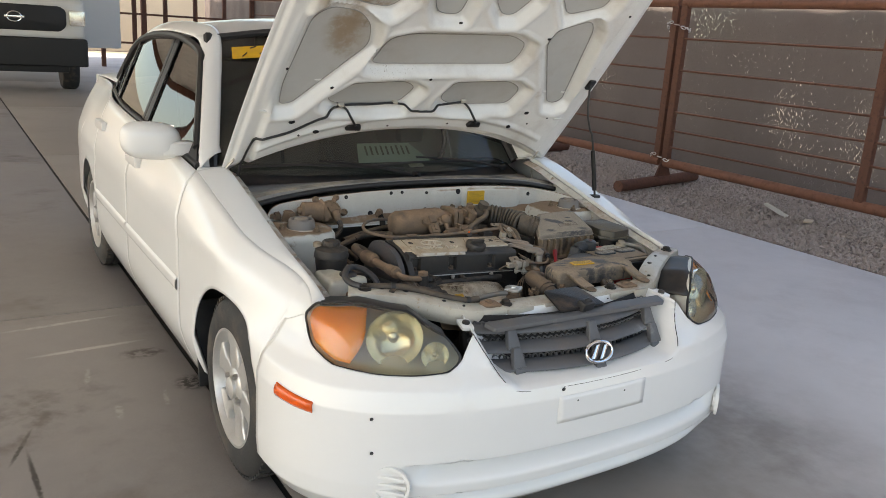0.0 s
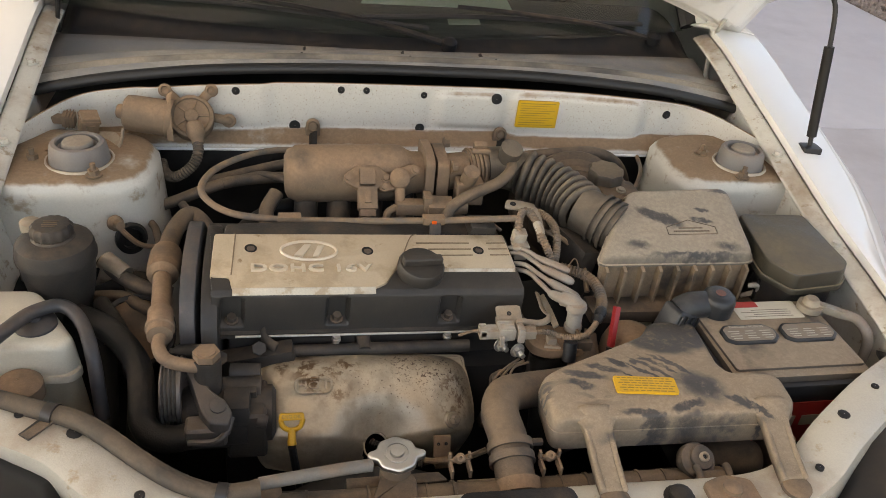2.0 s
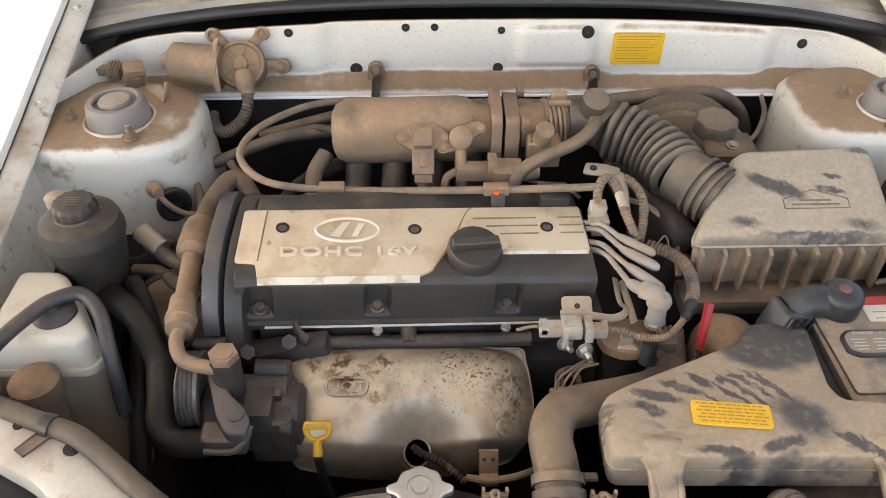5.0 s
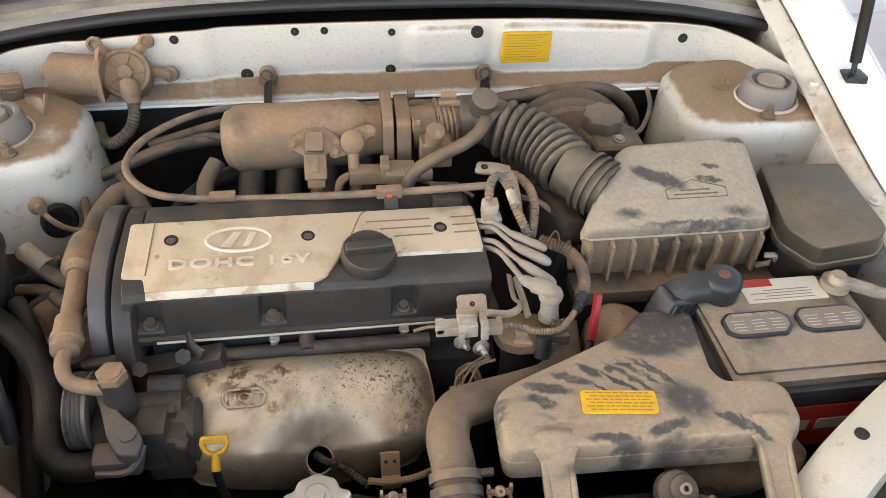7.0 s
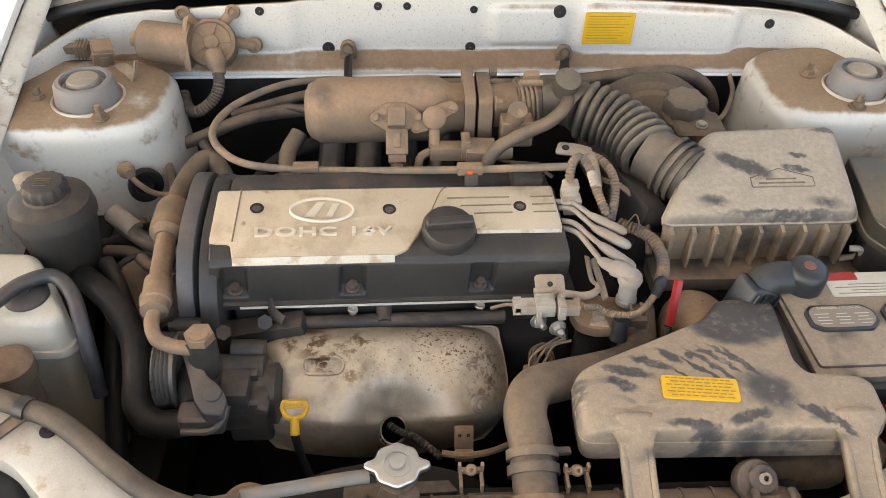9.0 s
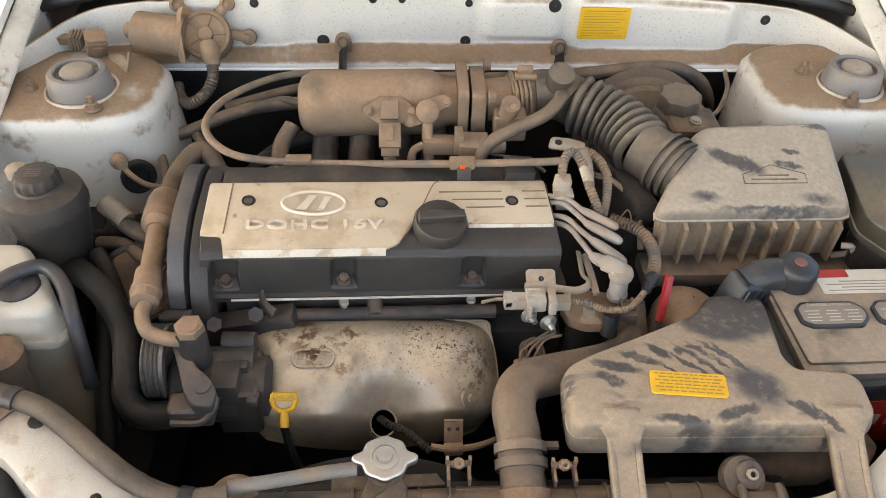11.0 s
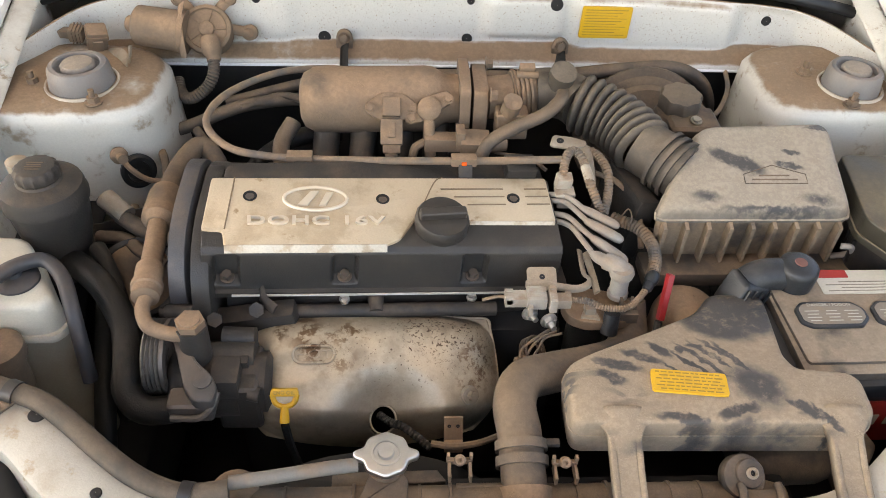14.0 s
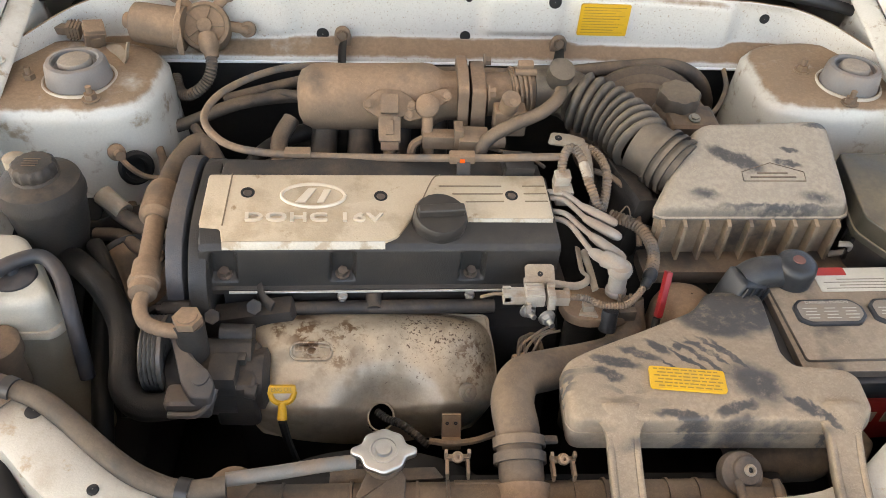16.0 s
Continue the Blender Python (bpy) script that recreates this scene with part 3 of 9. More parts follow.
M["rust_light"] = mat("rusty_top_pipe", (0.185, 0.078, 0.048), 0.7, scale=14, grain=0.25, second=(0.12, 0.05, 0.03), second_scale=20, second_at=(0.5, 0.75), bump=0.3)
M["galv"] = mat("galvanised_chain", (0.70, 0.70, 0.69), 0.35, metal=0.9)
M["dirt"] = mat("desert_ground", (0.30, 0.25, 0.20), 0.9, scale=0.8, grain=0.15)
M["roof_metal"] = mat("white_roof_sheet", (0.62, 0.61, 0.59), 0.5, grain=0.03)
M["van_white"] = mat("van_white_paint", (0.72, 0.71, 0.68), 0.3, coat=0.5, grain=0.01)
M["van_black"] = mat("van_black_plastic", (0.012, 0.012, 0.013), 0.5)
M["beige"] = mat("beige_wall", (0.52, 0.44, 0.34), 0.8, scale=3, grain=0.06)

# ---- the place: ground, slab, gravel, fence, van, canopy ----
bm = B()
box(bm, (0, 0, -0.32), (900, 900, 0.4))
single("ground", bm, M["dirt"], "bare tan desert ground out to the horizon", "ground", kind="structure")

def concrete_floor():
    """Concrete pads with saw-cut joints between them."""
    floor = thing("floor", (0, 0, 0), "stained grey concrete floor with dark joints", "floor", kind="structure")
    b = B()
    box(b, (-1.6, 4.0, -0.06), (10.8, 44.0, 0.10))
    part("joint_filler", b, M["joint"], floor)
    xs = [-7.0, -4.89, -0.69]
    ys = [-14.0, -10.9, -6.7, -2.5, 1.66, 5.88, 10.1, 14.3, 18.5, 22.7, 26.0]
    for x0, x1 in zip(xs, xs[1:]):
        for y0, y1 in zip(ys, ys[1:]):
            b = B()
            g = 0.011
            prism(b, rrect(x0 + g, y0 + g * 0.4, x1 - g, y1 - g * 0.4, 0.006, 1), -0.05, 0.0, bevel=0.004)
            part("pad", b, M["concrete"], floor)
    return floor

concrete_floor()

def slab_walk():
    slab = thing("pavement", (2.7, 4.0, 0), "smooth concrete apron, shade painted darker towards the car, pale beside the gravel", "pavement", kind="structure")
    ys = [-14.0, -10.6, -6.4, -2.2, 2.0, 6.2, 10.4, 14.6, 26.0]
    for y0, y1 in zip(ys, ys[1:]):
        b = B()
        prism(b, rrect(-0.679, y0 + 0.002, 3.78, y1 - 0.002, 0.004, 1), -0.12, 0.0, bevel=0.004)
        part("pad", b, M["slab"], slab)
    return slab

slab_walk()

bm = B()
sheet(bm, 40, 120, lambda u, v: (3.785 + 4.2 * u, -14 + 40 * v, -0.035 + 0.02 * noise.noise((u * 9, v * 70, 0.3))))
single("gravel", bm, M["gravel_bed"], "bed of crushed brown gravel", "gravel", kind="stuff")

def stones():
    rnd = random.Random(4)
    verts, faces = [], []
    base = [(1, 0, 0), (-1, 0, 0), (0, 1, 0), (0, -1, 0), (0, 0, 1), (0, 0, -1)]
    tri = [(0, 2, 4), (2, 1, 4), (1, 3, 4), (3, 0, 4), (2, 0, 5), (1, 2, 5), (3, 1, 5), (0, 3, 5)]
    for k in range(30000):
        far = rnd.random() ** 1.3
        y = -1.2 + 10.5 * far
        x = 3.83 + 2.2 * rnd.random()
        r = rnd.uniform(0.012, 0.030)
        m = Euler((rnd.uniform(0, 6), rnd.uniform(0, 6), rnd.uniform(0, 6))).to_matrix()
        s = Vector((r, r * rnd.uniform(0.5, 0.9), r * rnd.uniform(0.35, 0.7)))
        i = len(verts)
        for b in base:
            v = m @ Vector((b[0] * s.x * rnd.uniform(0.8, 1.2), b[1] * s.y, b[2] * s.z))
            verts.append((x + v.x, y + v.y, -0.02 + r * 0.3 + v.z))
        faces += [(a + i, b + i, c + i) for a, b, c in tri]
    me = bpy.data.meshes.new("loose_stones")
    me.from_pydata(verts, [], faces)
    me.materials.append(M["stone"])
    return tagged(new("loose_stones", me), "loose angular gravel stones in brown and pink", "gravel", kind="stuff")

stones()

def stock_panel(y0, y1, first):
    """A pipe livestock panel: top and bottom pipe, posts, thin bars."""
    x = 4.70
    f = thing("pipe_fence_panel", (x, (y0 + y1) / 2, 0), "rusty brown steel pipe livestock panel", "fence", "pipe fence panels")
    b = B()
    tube(b, [(x, y0, 1.79), (x, y1, 1.79)], 0.038, 14, smooth=False)
    part("top_pipe", b, M["rust_light"], f)
    b = B()
    tube(b, [(x, y0, 0.25), (x, y1, 0.25)], 0.045, 14, smooth=False)
    part("bottom_pipe", b, M["rust_light"], f)
    n = max(1, round((y1 - y0) / 2.1))
    for k in range(n + 1):
        y = y0 + (y1 - y0) * k / n
        y += 0.03 if k == 0 else (-0.03 if k == n else 0)
        b = B()
        box(b, (x, y, 1.02), (0.06, 0.075, 1.5), 0.008)
        part("post", b, M["rust"], f)
    for z in (1.46, 1.16, 0.96, 0.76, 0.575, 0.41):
        b = B()
        tube(b, [(x - 0.005, y0, z), (x - 0.005, y1, z)], 0.0105, 8, smooth=False)
        part("bar", b, M["rust"], f)
    for y in first:
        foot = B()
        tube(foot, [(3.98, y - 0.13, 0.06), (5.35, y + 0.15, 0.06)], 0.055, 16, smooth=False)
        part("foot_pipe", foot, M["rust"], f)
        b = B()
        prism(b, [(-0.15, 0.10), (0.15, 0.10), (0.03, 0.30), (-0.03, 0.30)], -0.005, 0.005, frame_of((x, y, 0), (1, 0.2, 0), (0, 0, 1)))
        part("gusset", b, M["rust"], f)
    return f

stock_panel(-2.85, 3.44, [-2.6, 3.43])
stock_panel(3.49, 9.8, [5.55, 9.6])
stock_panel(9.95, 16.2, [12.0])

def chain(y, z):
    c = thing("chain", (4.66, y, z), "galvanised steel chain tied round the fence posts", "chain", "fence chains")
    for k in range(11):
        a = 2 * math.pi * k / 11
        p = Vector((4.70 + 0.075 * math.cos(a), y + 0.13 * math.sin(a), z - 0.05 * math.cos(a) - 0.02 * math.sin(2 * a)))
        t = Vector((-0.075 * math.sin(a), 0.13 * math.cos(a), 0.05 * math.sin(a)))
        b = B()
        m = frame_of(p, t, (0, 0, 1) if k % 2 else (1, 0.3, 0))
        loop = [m @ Vector((0.026 * math.cos(q), 0.012 * math.sin(q), 0)) for q in [2 * math.pi * j / 10 for j in range(11)]]
        tube(b, loop, 0.0045, 6, smooth=False)
        part("link", b, M["galv"], c)
    return c

chain(3.47, 1.55)
chain(3.47, 0.27)

def screen_fence():
    """Chain-link fence with a brown privacy mesh, behind the pipe fence."""
    f = thing("mesh_fence", (5.9, 5, 0), "brown privacy screen on a chain-link fence", "fence")
    b = B()
    def s(u, v):
        y = -6 + 30 * u
        return (5.9 + 0.05 * noise.noise((y * 0.9, v * 1.3, 2.0)) + 0.012 * math.sin(y * 9 + 3 * v), y, 0.05 + 2.45 * v)
    sheet(b, 220, 16, s)
    m = mat("brown_privacy_mesh", (0.115, 0.094, 0.092), 0.55, scale=3, grain=0.12, bump=0.25, bump_scale=260)
    n, l = m.node_tree.nodes, m.node_tree.links
    bs = n["Principled BSDF"]
    # open weave: slits between the threads let the bright yard behind show through
    geo = n.new("ShaderNodeNewGeometry")
    mp = n.new("ShaderNodeMapping")
    mp.inputs["Rotation"].default_value = (radians(28), 0, 0)
    mp.inputs["Scale"].default_value = (1, 120, 26)
    l.new(geo.outputs["Position"], mp.inputs["Vector"])
    slit = n.new("ShaderNodeTexNoise")
    slit.inputs["Scale"].default_value, slit.inputs["Detail"].default_value = 1.0, 2
    l.new(mp.outputs[0], slit.inputs["Vector"])
    zone = n.new("ShaderNodeTexNoise")
    zone.inputs["Scale"].default_value, zone.inputs["Detail"].default_value = 1.1, 3
    l.new(geo.outputs["Position"], zone.inputs["Vector"])
    add = n.new("ShaderNodeMath")
    add.operation = "MULTIPLY_ADD"
    l.new(zone.outputs[0], add.inputs[0])
    add.inputs[1].default_value = 0.55
    l.new(slit.outputs[0], add.inputs[2])
    r = n.new("ShaderNodeMapRange")
    r.inputs["From Min"].default_value, r.inputs["From Max"].default_value = 0.925, 1.03
    r.inputs["To Min"].default_value, r.inputs["To Max"].default_value = 1.0, 0.55
    l.new(add.outputs[0], r.inputs["Value"])
    l.new(r.outputs[0], bs.inputs["Alpha"])
    part("screen", b, m, f)
    for k in range(9):
        b = B()
        cyl(b, (5.97, -5.5 + 3.05 * k, -0.05), (5.97, -5.5 + 3.05 * k, 2.55), 0.03, seg=12)
        part("post", b, M["galv"], f)
    return f

screen_fence()

def litter():
    b = B()
    prism(b, rounded([(-0.05, -0.14), (0.05, -0.14), (0.04, 0.14), (-0.04, 0.13)], 0.02), 0.0, 0.004, frame_of((4.83, 2.15, 0.02), (1, 0.1, 0.05), (0, 1, 0.35)))
    single("plastic_scrap", b, M["paper"], "crushed pale plastic scrap on the gravel", "litter")
    b = B()
    box(b, (4.75, 1.78, 0.02), (0.22, 0.07, 0.012), 0.004, rot=(0, 4, 30))
    single("wood_scrap", b, M["beige"], "flat splinter of weathered wood on the gravel", "litter")
    b = B()
    for k in range(5):
        r = 0.24 + 0.03 * math.sin(k * 2.1)
        tube(b, [(4.35 + r * math.cos(a), 6.9 + 1.3 * r * math.sin(a), 0.02 + 0.018 * k) for a in [2 * math.pi * j / 24 for j in range(25)]], 0.013, 6, 1)
    single("garden_hose", b, M["hose_dark"], "black hose coiled on the gravel", "hose")

litter()

def canopy():
    """The flat metal roof over the bay that keeps the sun off, on steel posts."""
    c = thing("canopy", (0, 4, 0), "corrugated pale metal canopy roof on steel posts", "canopy", kind="structure")
    b = B()
    sheet(b, 180, 2, lambda u, v: (-7.5 + 11.25 * u, -3.6 + 27 * v, 4.05 + 0.02 * math.sin(u * 2 * math.pi * 50)))
    part("roof_sheet", b, M["roof_metal"], c, solid=0.004)
    for y in (-3.4, 0.9, 8.0, 15.0, 22.0):
        b = B()
        box(b, (-1.8, y, 3.92), (11.2, 0.12, 0.2), 0.01)
        part("rafter", b, M["rust"], c)
    for x in (-7.2, 3.6):
        for y in (-3.4, 22.0):
            b = B()
            box(b, (x, y, 1.9), (0.14, 0.14, 3.9), 0.01)
            part("post", b, M["rust"], c)
    return c

canopy()

def van():
    """White cargo van parked further along, seen past the car's roof."""
    cx, fy = -0.37, 12.3
    v = thing("cargo_van", (cx, fy, 0), "white full-size cargo van with black grille and open door", "van")
    b = B()
    def hull(u, w):
        a = u * math.pi
        x = cx + 1.02 * math.copysign(abs(math.cos(a)) ** 0.35, math.cos(a))
        y = fy + 0.16 * (1 - math.sin(a) ** 0.4)
        z = 0.85 + 0.62 * w
        return (x, y + 0.05 * w ** 2, z)
    sheet(b, 40, 8, hull)
    part("front_panel", b, M["van_white"], v, solid=0.02)
    b = B()
    box(b, (cx, fy + 2.4, 1.35), (2.02, 4.5, 1.2), 0.12, seg=4)
    part("body", b, M["van_white"], v)
    b = B()
    box(b, (cx, fy + 3.2, 2.05), (1.9, 3.2, 1.0), 0.15, seg=4)
    part("cab", b, M["van_white"], v)
    b = B()
    sheet(b, 10, 6, lambda u, w: (cx - 0.9 + 1.8 * u, fy + 0.15 + 1.0 * w, 1.46 + 0.30 * w - 0.05 * (2 * u - 1) ** 2))
    part("bonnet", b, M["van_white"], v, solid=0.02)
    b = B()
    prism(b, rounded([(-0.72, -0.17), (0.65, -0.17), (0.74, -0.08), (0.74, 0.16), (0.65, 0.22), (-0.72, 0.22)], 0.05), 0, 0.05, frame_of((cx, fy + 0.02, 1.15), (1, 0, 0), (0, 0, 1)), 0.01)
    part("grille", b, M["van_black"], v)
    b = B()
    m = frame_of((cx + 0.0, fy - 0.035, 1.18), (1, 0, 0), (0, 0, 1))
    tube(b, [m @ Vector((0.10 * math.cos(a), 0.075 * math.sin(a), 0)) for a in [2 * math.pi * k / 24 for k in range(25)]], 0.012, 8, 1)
    box(b, (0, 0, 0), (0.28, 0.035, 0.02), 0.005, m)
    part("badge", b, M["chrome"], v, "plain chrome badge")
    for s in (-1, 1):
        b = B()
        box(b, (cx + s * 0.90, fy - 0.01, 1.20), (0.24, 0.10, 0.24), 0.03)
        part("headlight", b, M["reflector"], v)
    b = B()
    box(b, (cx, fy + 0.02, 0.66), (2.06, 0.28, 0.44), 0.05, seg=3)
    box(b, (cx, fy + 0.06, 0.42), (1.5, 0.15, 0.16), 0.03)
    part("bumper", b, M["van_black"], v)
    for s in (-1, 1):
        w = B()
        lathe(w, [(0.2, -0.13), (0.34, -0.13), (0.375, -0.09), (0.38, 0.0), (0.375, 0.09), (0.34, 0.13), (0.2, 0.13)], (cx + s * 0.86, fy + 0.95, 0.375), (1, 0, 0), 32)
        part("wheel", w, M["tyre"], v)
    b = B()
    box(b, (cx + 1.42, fy + 1.7, 1.30), (1.0, 0.08, 1.25), 0.04, rot=(0, 0, 20))
    d = part("open_door", b, M["van_white"], v)
    b = B()
    box(b, (cx + 1.62, fy + 1.66, 1.60), (0.2, 0.03, 0.04), 0.01, rot=(0, 0, 20))
    part("door_handle", b, M["van_black"], d)
    b = B()
    box(b, (cx + 1.25, fy + 1.3, 1.80), (0.25, 0.14, 0.35), 0.06, seg=3)
    part("mirror", b, M["van_black"], v)
    return v

van()

bm = B()
box(bm, (0, 30, 1.6), (26, 0.3, 3.4), 0.02)
single("wall_far", bm, M["beige"], "sunlit beige block wall beyond the yard", "wall", kind="structure")
def far_bars():
    f = thing("steel_gate", (2.2, 19.5, 0), "rusty upright steel bars before the far wall", "gate")
    for k in range(9):
        b = B()
        box(b, (0.6 + 0.75 * k, 19.5, 1.5), (0.1, 0.1, 3.2), 0.01)
        part("bar", b, M["rust"], f)
    for z in (0.6, 1.3, 2.0, 2.7):
        b = B()
        box(b, (3.6, 19.42, z), (6.4, 0.05, 0.05), 0.005)
        part("rail", b, M["rust"], f)
far_bars()

# ---- the car: nose towards -y, front axle at y = 0 ----
def glass_mat(name, tint, gloss):
    """A thin pane: tinted see-through with a mirror-like face."""
    m = bpy.data.materials.new(name)
    m.use_nodes = True
    n, l = m.node_tree.nodes, m.node_tree.links
    n.remove(n["Principled BSDF"])
    tr, gl, fr, mx = n.new("ShaderNodeBsdfTransparent"), n.new("ShaderNodeBsdfGlossy"), n.new("ShaderNodeFresnel"), n.new("ShaderNodeMixShader")
    tr.inputs[0].default_value = (*tint, 1)
    gl.inputs[0].default_value, gl.inputs["Roughness"].default_value = (gloss, gloss, gloss, 1), 0.01
    fr.inputs[0].default_value = 1.52
    l.new(fr.outputs[0], mx.inputs[0])
    l.new(tr.outputs[0], mx.inputs[1])
    l.new(gl.outputs[0], mx.inputs[2])
    l.new(mx.outputs[0], n["Material Output"].inputs["Surface"])
    return m

M["screen_glass"] = glass_mat("windscreen_glass", (0.55, 0.62, 0.56), 0.75)
M["side_glass"] = glass_mat("side_window_glass", (0.20, 0.22, 0.21), 1.0)
M["lens_clear"] = glass_mat("hazed_lamp_cover", (0.84, 0.79, 0.63), 1.0)
nt = M["lens_clear"].node_tree
film, blend = nt.nodes.new("ShaderNodeBsdfDiffuse"), nt.nodes.new("ShaderNodeMixShader")
film.inputs[0].default_value = (0.68, 0.67, 0.62, 1)
blend.inputs[0].default_value = 0.055
nt.links.new(nt.nodes["Mix Shader"].outputs[0], blend.inputs[1])
nt.links.new(film.outputs[0], blend.inputs[2])
nt.links.new(blend.outputs[0], nt.nodes["Material Output"].inputs["Surface"])

# diffuse film for dust on the windscreen, also standing in for its pale reflection
nt = M["screen_glass"].node_tree
film, blend = nt.nodes.new("ShaderNodeBsdfDiffuse"), nt.nodes.new("ShaderNodeMixShader")
film.inputs[0].default_value = (0.55, 0.54, 0.50, 1)
blend.inputs[0].default_value = 0.035
nt.links.new(nt.nodes["Mix Shader"].outputs[0], blend.inputs[1])
nt.links.new(film.outputs[0], blend.inputs[2])
nt.links.new(blend.outputs[0], nt.nodes["Material Output"].inputs["Surface"])

car = thing("car", (0, 1.2, 0), "white four-door sedan with its hood propped open", "car")

INSET = [(0.12, 0.10), (0.17, 0.04), (0.22, 0.005), (0.27, 0.0), (0.35, 0.0), (0.47, 0.0), (0.52, 0.015), (0.56, 0.05), (0.60, 0.075), (0.655, 0.10), (0.72, 0.155)]

def nose(theta, z, out=0.0):
    """The wrap-round nose: theta 0 at the car's right side, 90 in the middle, 180 at its left."""
    i = lerp_table(INSET, z) - out
    side = sstep(50, 60, min(theta, 180 - theta))
    i += 0.050 * sstep(0.330, 0.322, z) * sstep(0.262, 0.318, z) * side
    i += 0.046 * sstep(0.238, 0.230, z) * sstep(0.175, 0.226, z) * side
    a, b = 0.822 - i, 0.48 - i
    t = radians(theta)
    c, s = math.cos(t), math.sin(t)
    return Vector((-a * math.copysign(abs(c) ** (2 / 2.6), c), -0.30 - b * abs(s) ** (2 / 2.6), z))

ARCH, ARCH_BACK = 0.306, 0.014
W_SIDE = [(-0.5, 0.81), (-0.3, 0.81), (0.0, 0.822), (0.5, 0.83), (1.5, 0.835), (2.44, 0.828), (3.0, 0.79), (3.25, 0.74), (3.4, 0.62)]
TOP = [(-0.40, 0.662), (-0.30, 0.695), (-0.06, 0.742), (0.25, 0.822), (0.49, 0.875), (1.2, 0.915), (2.0, 0.955), (2.6, 0.985), (3.3, 0.98)]
X_TOP = [(-0.40, 0.715), (0.0, 0.748), (0.25, 0.760), (0.49, 0.765), (0.8, 0.765), (2.0, 0.755), (2.6, 0.66), (3.3, 0.60)]

def side_x(y, z):
    w, zt, xt = smooth_table(W_SIDE, y), smooth_table(TOP, y), smooth_table(X_TOP, y)
    low = 0.055 * max(0.0, (0.34 - z) / 0.17) ** 1.6
    k = max(0.0, (z - 0.56) / max(0.05, zt - 0.56))
    door = low + (w - xt) * k ** (5.0 - 2.6 * sstep(0.3, 0.9, y)) - 0.006 * math.exp(-((z - 0.70) / 0.03) ** 2)
    front = lerp_table(INSET, z)
    f = sstep(-0.37, 0.06, y)
    return w - (front * (1 - f) + door * f)

def bottom(y):
    z = 0.165
    for c in (ARCH_BACK, 2.44 + ARCH_BACK):
        if abs(y - c) < ARCH:
            z = max(z, 0.285 + math.sqrt(ARCH ** 2 - (y - c) ** 2))
    return z

def side_panel(y0, y1, sgn, nu=60, nv=18, zmin=None, ztop=None):
    b = B()
    def f(u, v):
        y = y0 + (y1 - y0) * u
        z0, z1 = bottom(y), smooth_table(TOP, y)
        if zmin is not None:
            z0 = max(z0, zmin(y))
        z = z0 + (z1 - z0) * v
        return (sgn * side_x(y, z), y, z)
    sheet(b, nu, nv, f)
    return b

